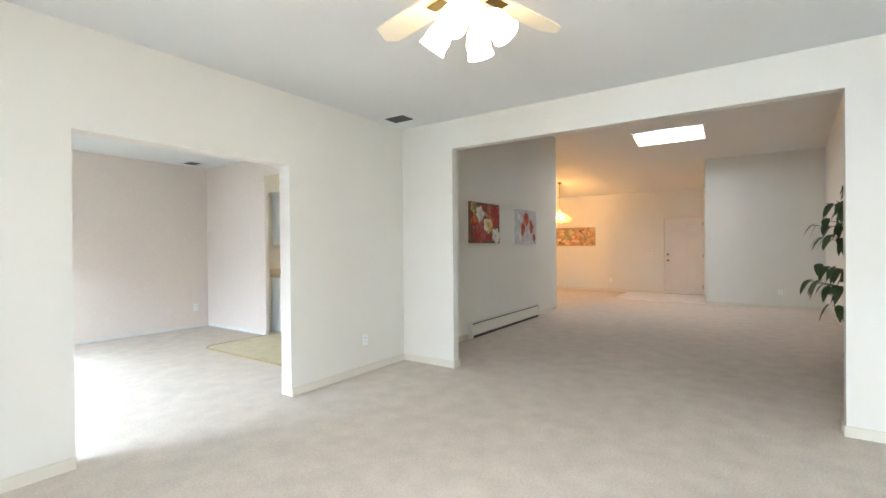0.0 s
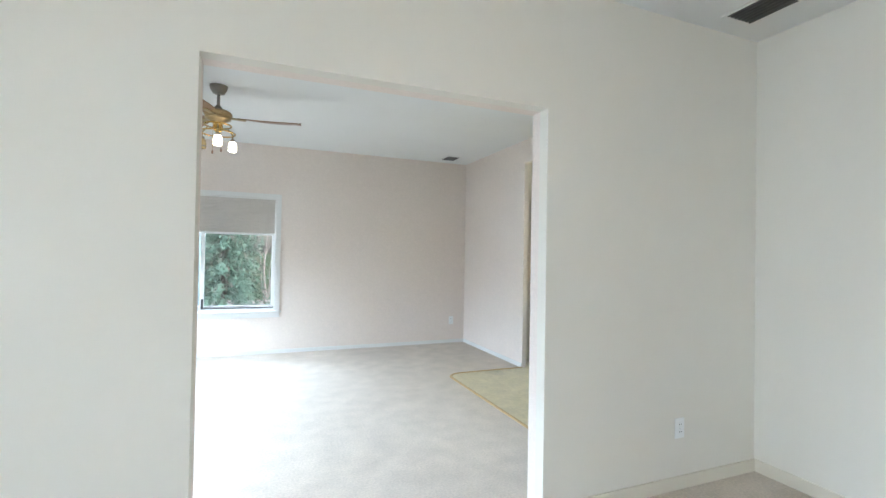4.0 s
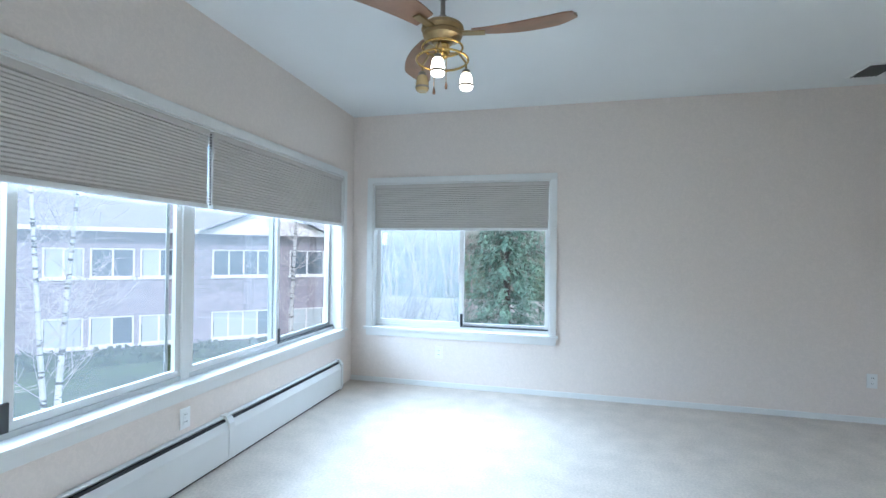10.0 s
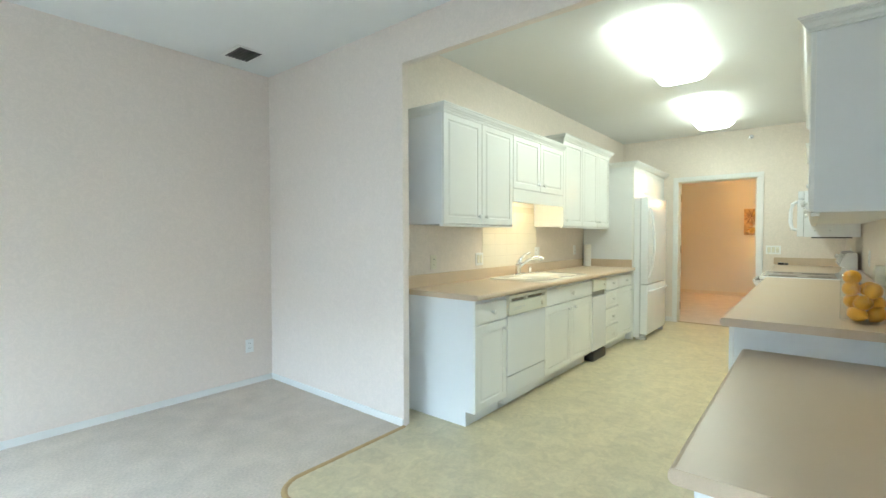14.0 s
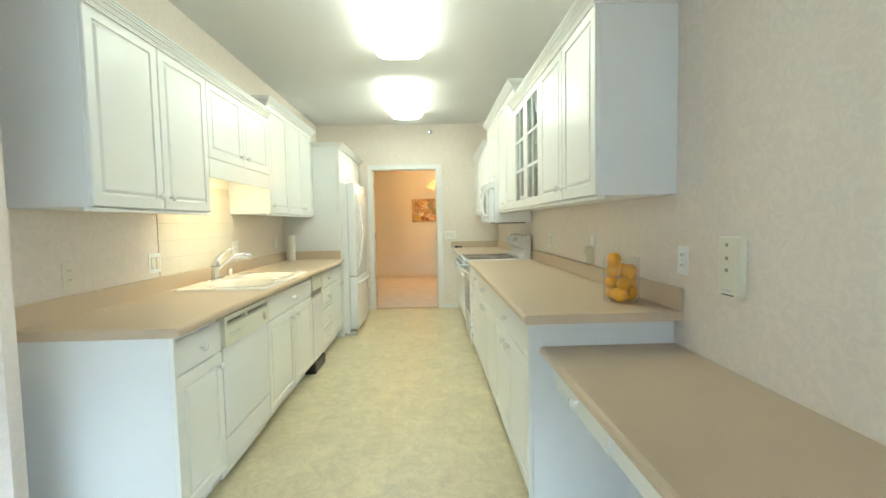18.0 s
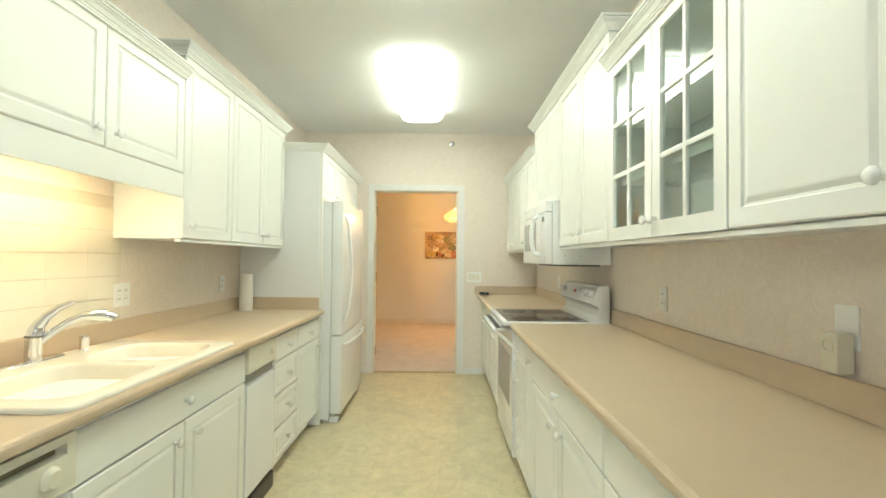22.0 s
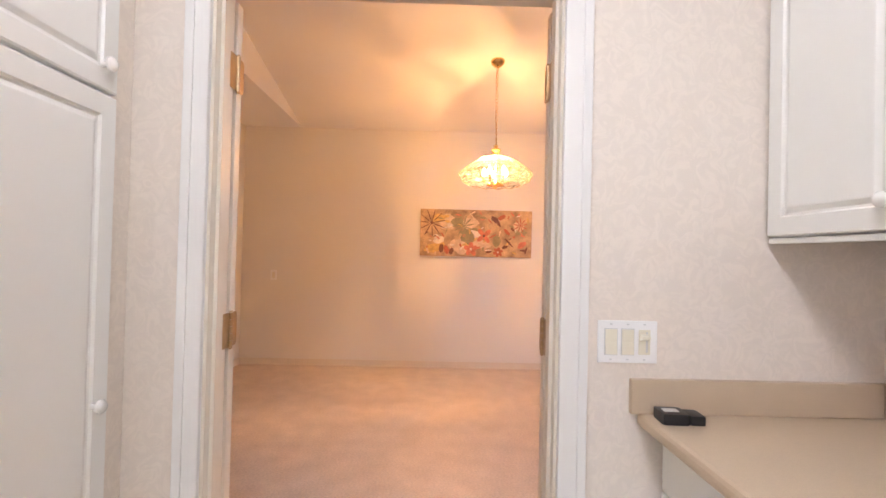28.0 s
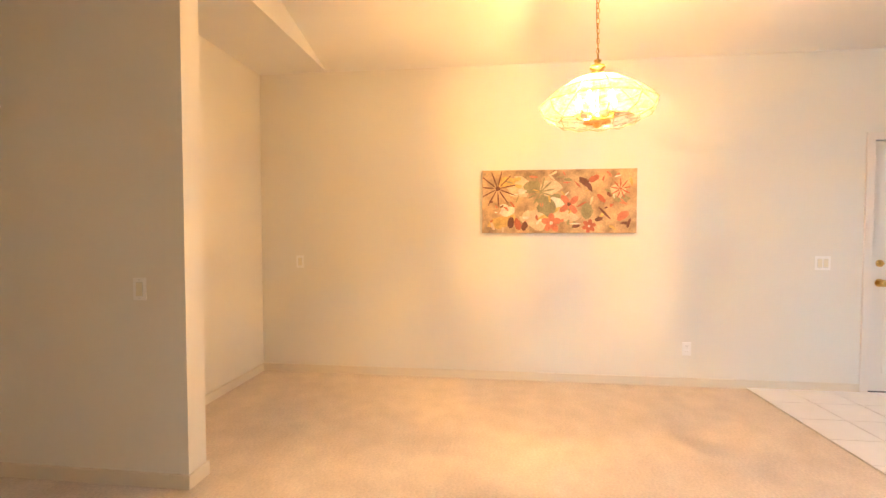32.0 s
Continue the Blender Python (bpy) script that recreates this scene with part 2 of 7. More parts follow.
M_SCREEN = insect_screen("insect_screen_mesh", 0.05, 0.09)
# stronger painted haze, to wash out the view to the north
M_SCREEN_HAZY = insect_screen("hazy_insect_screen_mesh", 0.14, 0.26)
M_GLASS = glass("clear_glass")
M_GLASS_JAR = thin_glass("thin_jar_glass", (0.97, 0.985, 0.98))
M_GLASS_CAB = thin_glass("cabinet_glass", (0.86, 0.93, 0.90))
M_BLADE = material("walnut_blade", (0.30, 0.165, 0.095), 0.38, vary=0.2, scale=9)
M_BLADE_WHITE = material("cream_blade", (0.76, 0.70, 0.56), 0.4, vary=0.03)
M_CONTROL = material("pale_grey_control_plate", (0.60, 0.61, 0.60), 0.4, vary=0.02)
M_DISPLAY_RED = material("dark_red_display", (0.16, 0.05, 0.04), 0.2, vary=0)
M_CORD = material("dark_cord", (0.06, 0.05, 0.045), 0.5, vary=0)
M_THRESHOLD = material("dull_brass", (0.42, 0.33, 0.20), 0.45, vary=0.08)
M_PLATE = material("ivory_switch_plate", (0.78, 0.74, 0.60), 0.35, vary=0)
M_PLATE_WHITE = material("white_switch_plate", (0.88, 0.88, 0.86), 0.3, vary=0)
M_SLOT = material("socket_slot", (0.08, 0.075, 0.06), 0.5, vary=0)
M_LEMON = material("lemon_peel", (0.90, 0.42, 0.02), 0.40, vary=0.16, scale=14, bump=0.5, bump_scale=330)
M_PAPER = material("paper_towel", (0.80, 0.77, 0.70), 0.95, vary=0.02, bump=0.3, bump_scale=300)
M_SINK = material("cream_composite", (0.80, 0.76, 0.66), 0.22, vary=0.01)
M_TILE_WALL = material("cream_wall_tile", (0.78, 0.72, 0.60), 0.22, vary=0.02, scale=4)
M_GROUT = material("grout", (0.62, 0.55, 0.45), 0.9, vary=0.04, fine=0.06)
M_ENTRY_GROUT = material("pale_grout", (0.60, 0.56, 0.52), 0.9, vary=0.04, fine=0.06)
M_ENTRY_TILE = material("white_glazed_tile", (0.83, 0.82, 0.82), 0.42, vary=0.03, scale=5)
M_GOLDSTRIP = material("tan_transition_strip", (0.50, 0.34, 0.16), 0.5, vary=0.1, scale=12)
M_VENT = material("dark_vent_metal", (0.10, 0.095, 0.09), 0.5, 0.4, vary=0.05)
M_HEATER = material("heater_enamel", (0.80, 0.80, 0.78), 0.35, vary=0.02)
M_HEATER_CREAM = material("heater_enamel_cream", (0.74, 0.70, 0.60), 0.4, vary=0.02)
M_DOOR = material("door_paint", (0.80, 0.75, 0.68), 0.4, vary=0.02)
M_LENS = glowing("fluorescent_lens", (0.90, 1.0, 0.86), 6.6)
M_BULB = glowing("lit_frosted_glass", (1.0, 0.78, 0.46), 11.0, (0.9, 0.85, 0.75))
M_BULB_FAN = glowing("lit_tulip_glass", (1.0, 0.77, 0.47), 12.0, (0.9, 0.85, 0.75))
M_BULB_COOL = glowing("lit_small_shade", (1.0, 0.88, 0.68), 4.5, (0.9, 0.88, 0.82))
M_AMBER = material("amber_frosted_glass", (0.60, 0.46, 0.24), 0.25, vary=0.05)
M_TUBE = glowing("under_cabinet_tube", (1.0, 0.80, 0.45), 16.0)
M_SKYLIGHT = glowing("skylight_dome", (0.93, 0.97, 1.0), 3.0)
M_LED_RED = glowing("red_display", (1.0, 0.06, 0.03), 0.3, (0.1, 0.02, 0.02))
M_DISPLAY = material("dark_display", (0.03, 0.06, 0.045), 0.2, vary=0)


def vinyl():
    m = material("stone_print_vinyl", (0.62, 0.545, 0.365), 0.36, vary=0.06, scale=5, fine=0.05, fine_scale=60)
    nt = m.node_tree
    b = nt.nodes["Principled BSDF"]
    before = b.inputs["Base Color"].links[0].from_socket
    geo = nt.nodes.new("ShaderNodeNewGeometry")
    brick = nt.nodes.new("ShaderNodeTexBrick")
    brick.offset, brick.squash = 0.5, 1.0
    brick.inputs["Color1"].default_value, brick.inputs["Color2"].default_value = (0.955, 0.955, 0.94, 1), (1.04, 1.035, 1.02, 1)
    brick.inputs["Mortar"].default_value = (0.97, 0.95, 0.9, 1)
    brick.inputs["Scale"].default_value = 1.0
    brick.inputs["Mortar Size"].default_value, brick.inputs["Mortar Smooth"].default_value = 0.003, 1.0
    brick.inputs["Brick Width"].default_value, brick.inputs["Row Height"].default_value = 0.16, 0.16
    nt.links.new(geo.outputs["Position"], brick.inputs["Vector"])
    veins = nt.nodes.new("ShaderNodeTexNoise")
    veins.inputs["Scale"].default_value, veins.inputs["Detail"].default_value, veins.inputs["Distortion"].default_value = 11, 6, 1.2
    nt.links.new(geo.outputs["Position"], veins.inputs["Vector"])
    vr = nt.nodes.new("ShaderNodeMapRange")
    vr.inputs["From Min"].default_value, vr.inputs["From Max"].default_value = 0.35, 0.65
    vr.inputs["To Min"].default_value, vr.inputs["To Max"].default_value = 0.91, 1.06
    nt.links.new(veins.outputs["Fac"], vr.inputs["Value"])
    one = nt.nodes.new("ShaderNodeVectorMath")
    one.operation = "MULTIPLY"
    nt.links.new(before, one.inputs[0])
    nt.links.new(brick.outputs["Color"], one.inputs[1])
    two = nt.nodes.new("ShaderNodeVectorMath")
    two.operation = "SCALE"
    nt.links.new(one.outputs[0], two.inputs[0])
    nt.links.new(vr.outputs[0], two.inputs["Scale"])
    nt.links.new(two.outputs[0], b.inputs["Base Color"])
    return m


M_VINYL = vinyl()


# ---- mesh helpers ----
def box(bm, x0, x1, y0, y1, z0, z1, bevel=0.0):
    made = bmesh.ops.create_cube(bm, size=1.0)["verts"]
    for v in made:
        v.co = Vector(((x0 + x1) / 2 + v.co.x * (x1 - x0), (y0 + y1) / 2 + v.co.y * (y1 - y0), (z0 + z1) / 2 + v.co.z * (z1 - z0)))
    if bevel:
        edges = list({e for v in made for e in v.link_edges})
        bmesh.ops.bevel(bm, geom=edges, offset=bevel, segments=2, profile=0.7, affect="EDGES")
    return made


def boxed(*dims, bevel=0.0):
    bm = bmesh.new()
    box(bm, *dims, bevel=bevel)
    return bm


def rod(bm, a, b, r0, r1=None, seg=12):
    """A round bar from a to b."""
    a, b = Vector(a), Vector(b)
    turn = (b - a).to_track_quat("Z", "Y").to_matrix().to_4x4()
    bmesh.ops.create_cone(bm, cap_ends=True, segments=seg, radius1=r0, radius2=r0 if r1 is None else r1, depth=(b - a).length,
                          matrix=Matrix.Translation((a + b) / 2) @ turn)


def lathe(bm, profile, seg=20, m=Matrix.Identity(4), caps=True):
    """A turned shape from (radius, height) pairs."""
    rings = []
    for r, z in profile:
        rings.append([bm.verts.new(m @ Vector((r * math.cos(2 * math.pi * i / seg), r * math.sin(2 * math.pi * i / seg), z))) for i in range(seg)])
    for a, b in zip(rings, rings[1:]):
        for i in range(seg):
            bm.faces.new((a[i], a[(i + 1) % seg], b[(i + 1) % seg], b[i]))
    if caps:
        bm.faces.new(rings[0][::-1])
        bm.faces.new(rings[-1])


def sweep(bm, points, radius, seg=8):
    """A tube along points; radius: one number or one for each point."""
    rad = radius if isinstance(radius, (list, tuple)) else [radius] * len(points)
    rings = []
    pts = [Vector(p) for p in points]
    for n, p in enumerate(pts):
        way = (pts[min(n + 1, len(pts) - 1)] - pts[max(n - 1, 0)]).normalized()
        side = way.cross(Vector((0.31, 0.17, 0.93))).normalized()
        up = side.cross(way)
        rings.append([bm.verts.new(p + rad[n] * (math.cos(2 * math.pi * i / seg) * side + math.sin(2 * math.pi * i / seg) * up)) for i in range(seg)])
    for a, b in zip(rings, rings[1:]):
        for i in range(seg):
            bm.faces.new((a[i], a[(i + 1) % seg], b[(i + 1) % seg], b[i]))
    bm.faces.new(rings[0][::-1])
    bm.faces.new(rings[-1])


def extrude_profile(bm, profile, x0, x1, axis="x"):
    """A closed profile of (depth, height) pairs pushed along x from x0 to x1."""
    rows = [[bm.verts.new((x, d, h)) for d, h in profile] for x in (x0, x1)]
    n = len(profile)
    for i in range(n):
        bm.faces.new((rows[0][i], rows[0][(i + 1) % n], rows[1][(i + 1) % n], rows[1][i]))
    bm.faces.new(rows[0][::-1])
    bm.faces.new(rows[1])


def ring_panel(bm, x0, z0, w, h, back, thick, rings):
    """A slab whose front, towards -y, steps in and out: rings of (inset, depth behind the front)."""
    front = back - thick
    loops = []
    for inset, deep in [(0, thick)] + list(rings):
        loops.append([bm.verts.new((x, front + deep, z)) for x, z in
                      ((x0 + inset, z0 + inset), (x0 + w - inset, z0 + inset), (x0 + w - inset, z0 + h - inset), (x0 + inset, z0 + h - inset))])
    for a, b in zip(loops, loops[1:]):
        for i in range(4):
            bm.faces.new((a[i], a[(i + 1) % 4], b[(i + 1) % 4], b[i]))
    bm.faces.new(loops[-1])
    bm.faces.new(loops[0][::-1])


def mesh_of(name, bm, mat, smooth=False):
    bmesh.ops.recalc_face_normals(bm, faces=bm.faces)
    data = bpy.data.meshes.new(name)
    bm.to_mesh(data)
    bm.free()
    for m in (mat if isinstance(mat, (list, tuple)) else [mat]):
        data.materials.append(m)
    if smooth:
        for p in data.polygons:
            p.use_smooth = True
        data.set_sharp_from_angle(angle=radians(38))
    return data


def part(name, bm, mat, parent, label="", smooth=False):
    ob = new(name, mesh_of(name, bm, mat, smooth))
    ob.parent = parent
    if label:
        ob["label"] = label
    return ob


def thing(name, m, label, category, group="", kind=""):
    ob = new(name)
    ob.empty_display_size = 0.05
    ob.matrix_world = m
    return tagged(ob, label, category, group, kind)


def solid(name, bm, mat, label, category="", group="", kind="", m=None, smooth=False):
    ob = new(name, mesh_of(name, bm, mat, smooth))
    if m is not None:
        ob.matrix_world = m
    return tagged(ob, label, category, group, kind)


def structure(name, bm, mat, label, category):
    return solid(name, bm, mat, label, category, kind="structure")


# ---- the large structure ----
def slabs(*dims):
    bm = bmesh.new()
    for d in dims:
        box(bm, *d)
    return bm


def pierced(u, w, d0, d1, along, hole=None):
    """One closed wall mesh: u and w are the lines across and up, and the middle cell of the grid is the opening."""
    bm = bmesh.new()
    def at(a, b, d):
        return bm.verts.new((u[a], d, w[b]) if along == "x" else (d, u[a], w[b]))
    us = range(len(u) - 1)
    ws = range(len(w) - 1)
    hole = hole or (1, 1 if len(w) == 4 else 0)
    solid_at = {(a, b) for a in us for b in ws if (a, b) != hole}
    grid = {}
    def corner(a, b, k):
        if (a, b, k) not in grid:
            grid[a, b, k] = at(a, b, (d0, d1)[k])
        return grid[a, b, k]
    for a, b in solid_at:
        for k in (0, 1):
            bm.faces.new([corner(p, q, k) for p, q in ((a, b), (a + 1, b), (a + 1, b + 1), (a, b + 1))])
        for (p, q), near in (((a, b), (a - 1, b)), ((a + 1, b), (a + 1, b)), ((a, b), (a, b - 1)), ((a, b + 1), (a, b + 1))):
            if near not in solid_at:
                e = (p, q + 1) if near[0] != a else (p + 1, q)
                bm.faces.new((corner(p, q, 0), corner(*e, 0), corner(*e, 1), corner(p, q, 1)))
    return bm


def pierced_x(y0, y1, x0, x1, z0, z1, hx0, hx1, hz0, hz1):
    """A wall along x between y0 and y1 with one opening."""
    return pierced((x0, hx0, hx1, x1), (z0, hz0, hz1, z1) if hz0 > z0 else (z0, hz1, z1), y0, y1, "x")


def pierced_y(x0, x1, y0, y1, z0, z1, hy0, hy1, hz0, hz1):
    return pierced((y0, hy0, hy1, y1), (z0, hz0, hz1, z1) if hz0 > z0 else (z0, hz1, z1), x0, x1, "y")


ZV = 4.05
structure("floor", slabs((-3.3, BIGM, -4.7, 1.52, -0.12, 0), (-2.1, 2.80, 1.52, 5.95, -0.12, 0), (BIGM, 12.16, -3.2, 1.52, -0.12, 0),
                         (8.02, 12.16, 1.52, 6.6, -0.12, 0)), M_CARPET, "wall-to-wall beige carpet with faint traffic marks", "floor")
structure("wall_family_north", pierced_x(AY1, YMID, AX0, BIGM, 0, Z_CEIL, OPX0, OPX1, 0, OPZ), M_WALL, "cream painted wall with a plain opening to the sunroom", "wall")
structure("wall_family_east", pierced_y(AX1, BIGM, AY0, AY1, 0, Z_CEIL, BIGY0, BIGY1, 0, BIGZ), M_WALL, "cream painted wall with a wide opening to the living room", "wall")
structure("wall_family_west", pierced_y(AX0 - 0.15, AX0, AY0, YMID, 0, Z_CEIL, -3.4, -1.0, 0, 2.1), M_WALL, "cream painted wall beside a wide glazed opening", "wall")
structure("wall_family_south", slabs((AX0 - 0.15, BIGM, AY0 - 0.15, AY0, 0, Z_CEIL)), M_WALL, "plain cream painted wall", "wall")
structure("ceiling_family", slabs((AX0 - 0.15, BIGM, AY0 - 0.15, YMID, Z_CEIL, Z_CEIL + 0.1)), M_CEIL, "plain white textured ceiling", "ceiling")
structure("wall_living_west", pierced_y(BIGM, BIGE, LY0, LY1, 0, ZV, BIGY0, BIGY1, 0, BIGZ), M_WALL_LIVING, "off-white wall around the wide opening", "wall")
structure("wall_living_north", slabs((BIGM, LXE, LY1, 1.68, 0, ZV), (LXE, 8.05, 1.60, 1.68, 0, ZV)), M_WALL_LIVING, "long off-white living room wall with two canvases", "wall")
structure("wall_living_south", slabs((BIGM, DX1 + 0.12, LY0 - 0.12, LY0, 0, ZV)), M_WALL_LIVING, "plain off-white wall", "wall")
structure("wall_closet_west", slabs((CLX, CLX + 0.12, LY0, CLY, 0, vault(CLX) + 0.05)), M_WALL_LIVING, "off-white closet wall facing the living room", "wall")
structure("wall_closet_north", pierced_x(CLY - 0.12, CLY, CLX + 0.12, DX1, 0, vault(CLX + 0.12), 10.92, 11.69, 0, 2.07), M_WALL_LIVING, "off-white closet wall beside the entry", "wall")
structure("wall_dining_east", pierced_y(DX1, DX1 + 0.12, LY0, RECY + 0.12, 0, 2.90, FDY0, FDY1, 0, 2.07), M_WALL_LIVING, "off-white dining room wall with the entrance door", "wall")
structure("wall_dining_north", slabs((PTX1, DX1, RECY, RECY + 0.12, 0, 2.90)), M_WALL_LIVING, "off-white end wall of the dining recess", "wall")
structure("wall_partition", slabs((PTX0, PTX1, PTY, 6.5, 0, Z_EAVE)), M_WALL_LIVING, "off-white partition wall with a light switch", "wall")
structure("wall_hall_north", slabs((DX0, PTX1, 6.5, 6.62, 0, 2.90)), M_WALL_LIVING, "plain off-white hall wall", "wall")
structure("wall_dining_west", pierced_y(8.055, DX0, 1.60, 6.62, 0, ZV, KDY0, KDY1, 0, KDZ), M_WALL_LIVING, "off-white wall around the kitchen door", "wall")
structure("wall_sunroom_south", pierced_x(YMID, SY0, SX0 - 0.2, 1.28, 0, Z_CEIL, OPX0, OPX1, 0, OPZ), M_WALL_SUN, "pale papered wall with the opening to the family room", "wall")
structure("wall_sunroom_west", pierced_y(SX0 - 0.2, SX0, SY0, 6.1, 0, Z_CEIL, 1.98, 5.66, 0.56, 2.07), M_WALL_SUN, "pale papered wall with a long window", "wall")
structure("wall_sunroom_north", pierced_x(SY1, 6.1, SX0, KX0, 0, Z_CEIL, -1.785, -0.005, 0.56, 2.03), M_WALL_SUN, "pale papered wall with one window", "wall")
structure("wall_sunroom_east", slabs((SX1, KX0, PASSY, SY1, 0, Z_CEIL), (SX1, KX0, KY0, PASSY, PASSZ, Z_CEIL)), M_WALL_SUN, "pale papered wall end beside the open kitchen", "wall")
structure("ceiling_sunroom", slabs((SX0 - 0.2, KX0, YMID, 6.1, Z_CEIL, Z_CEIL + 0.1)), M_CEIL, "plain white ceiling", "ceiling")
structure("wall_kitchen_south", slabs((1.28, 8.0, 1.68, KY0, 0, 2.86), (1.28, 1.36, YMID, 1.68, 0, 2.73)), M_WALL_KIT, "patterned beige wallpaper over the long kitchen wall", "wall")
structure("wall_kitchen_north", slabs((KX0, 8.0, KY1, KY1 + 0.12, 0, 2.86)), M_WALL_KIT, "patterned beige wallpaper behind the kitchen counter", "wall")
structure("wall_kitchen_east", pierced_y(8.0, 8.055, 1.68, KY1 + 0.12, 0, 2.86, KDY0, KDY1, 0, KDZ), M_WALL_KIT, "patterned beige wallpaper around the dining room door", "wall")
structure("ceiling_kitchen", slabs((KX0, 8.0, KY0, KY1, Z_KIT, Z_KIT + 0.1)), M_CEIL, "white kitchen ceiling", "ceiling")


SKX0, SKX1, SKY0, SKY1 = 8.40, 9.07, -1.16, 0.10
SOF = 4.64
bm = pierced((BIGM, 7.0, SKX0, SKX1, DX1 + 0.12), (LY0, SKY0, SKY1, SOF), 0.0, 0.12, "x", (2, 1))
for v in bm.verts:
    v.co = (v.co.x, v.co.z, vault(max(7.0, v.co.x)) + v.co.y)
structure("ceiling_vault", bm, M_CEIL, "white vaulted ceiling rising over the living and dining rooms", "ceiling")
bm = slabs((DX0, DX1 + 0.12, SOF, 6.62, Z_EAVE, Z_EAVE + 0.08))
for y0, y1 in ((SOF, SOF + 0.08),):
    v = [bm.verts.new((x, y, z)) for y in (y0, y1) for x, z in ((DX1, Z_EAVE + 0.08), (DX0, Z_EAVE + 0.08), (DX0, vault(DX0) + 0.1), (DX1, vault(DX1) + 0.1))]
    for f in ((0, 1, 2, 3), (7, 6, 5, 4), (0, 1, 5, 4), (1, 2, 6, 5), (2, 3, 7, 6), (3, 0, 4, 7)):
        bm.faces.new([v[i] for i in f])
structure("ceiling_soffit", bm, M_CEIL, "flat lowered soffit meeting the sloped ceiling", "ceiling")
# skylight well and its bright dome
bm = bmesh.new()
zs = vault(SKX1)
for x0, x1, y0, y1 in ((SKX0 - 0.03, SKX0, SKY0, SKY1), (SKX1, SKX1 + 0.03, SKY0, SKY1), (SKX0 - 0.03, SKX1 + 0.03, SKY0 - 0.03, SKY0), (SKX0 - 0.03, SKX1 + 0.03, SKY1, SKY1 + 0.03)):
    box(bm, x0, x1, y0, y1, zs + 0.13, 3.98)
sky_well = thing("skylight", Matrix.Translation((0, 0, 0)), "bright rectangular skylight in the sloped ceiling", "skylight", kind="structure")
part("well", bm, M_TRIM, sky_well)
part("dome", boxed(SKX0, SKX1, SKY0, SKY1, 3.86, 3.88), M_SKYLIGHT, sky_well, "milky white skylight dome")

# kitchen vinyl, with a rounded corner out into the sunroom
bm = bmesh.new()
arc = [(1.76 + 0.16 - 0.16 * math.sin(a), 4.21 - 0.16 + 0.16 * math.cos(a)) for a in [math.pi / 2 * i / 8 for i in range(9)]]
outline = [(8.03, 1.76), (8.03, 4.44), (KX0, 4.44), (KX0, 4.225), (2.73, 4.21)] + arc + [(1.76, 1.70), (2.73, 1.70), (2.73, 1.76)]
low = [bm.verts.new((x, y, -0.02)) for x, y in outline]
top = [bm.verts.new((x, y, 0.004)) for x, y in outline]
bm.faces.new(top)
bm.faces.new(low[::-1])
for i in range(len(outline)):
    bm.faces.new((low[i], low[(i + 1) % len(outline)], top[(i + 1) % len(outline)], top[i]))
structure("floor_kitchen", bm, M_VINYL, "sand-coloured sheet vinyl with a mottled stone print", "floor")
bm = bmesh.new()
edge = [(2.73, 4.215)] + [(x - 0.004, y + 0.004) for x, y in arc] + [(1.756, 3.0), (1.756, 1.765)]
path = [Vector((x, y, 0.002)) for x, y in edge]
sec = [(-0.017, 0), (-0.011, 0.008), (0, 0.011), (0.011, 0.008), (0.017, 0)]
rows = []
for n, p in enumerate(path):
    way = (path[min(n + 1, len(path) - 1)] - path[max(n - 1, 0)]).normalized()
    side = Vector((-way.y, way.x, 0))
    rows.append([bm.verts.new(p + side * a + Vector((0, 0, b))) for a, b in sec])
for a, b in zip(rows, rows[1:]):
    for i in range(4):
        bm.faces.new((a[i], a[i + 1], b[i + 1], b[i]))
structure("trim_floor", bm, M_GOLDSTRIP, "tan transition strip curving between carpet and vinyl", "floor trim")
structure("trim_threshold", boxed(8.02, 8.07, KDY0 + 0.02, KDY1 - 0.02, 0, 0.012, bevel=0.004), M_THRESHOLD, "thin brass threshold strip in the doorway", "threshold")

# baseboards
def board(name, mat, *dims):
    bm = bmesh.new()
    for d in dims:
        box(bm, *d, bevel=0.004)
    return structure(name, bm, mat, "low painted baseboard along the wall", "baseboard")


BB = 0.075
board("baseboard_family", M_TRIM_CREAM, (AX0, OPX0, AY1 - 0.013, AY1, 0, BB), (OPX1, AX1, AY1 - 0.013, AY1, 0, BB), (AX1 - 0.013, AX1, BIGY1, AY1 - 0.013, 0, BB),
      (AX1 - 0.013, AX1, AY0, BIGY0, 0, BB), (AX1 - 0.013, BIGE + 0.013, BIGY1 - 0.013, BIGY1, 0, BB), (AX1 - 0.013, BIGE + 0.013, BIGY0, BIGY0 + 0.013, 0, BB))
board("baseboard_living", M_TRIM_CREAM, (BIGE, 4.14, LY1 - 0.013, LY1, 0, BB), (6.64, LXE, LY1 - 0.013, LY1, 0, BB), (LXE, LXE + 0.013, LY1, 1.60, 0, BB),
      (BIGE, CLX, LY0, LY0 + 0.013, 0, BB), (CLX - 0.013, CLX, LY0 + 0.013, CLY, 0, BB), (11.75, DX1, CLY, CLY + 0.013, 0, BB), (CLX, 10.86, CLY, CLY + 0.013, 0, BB))
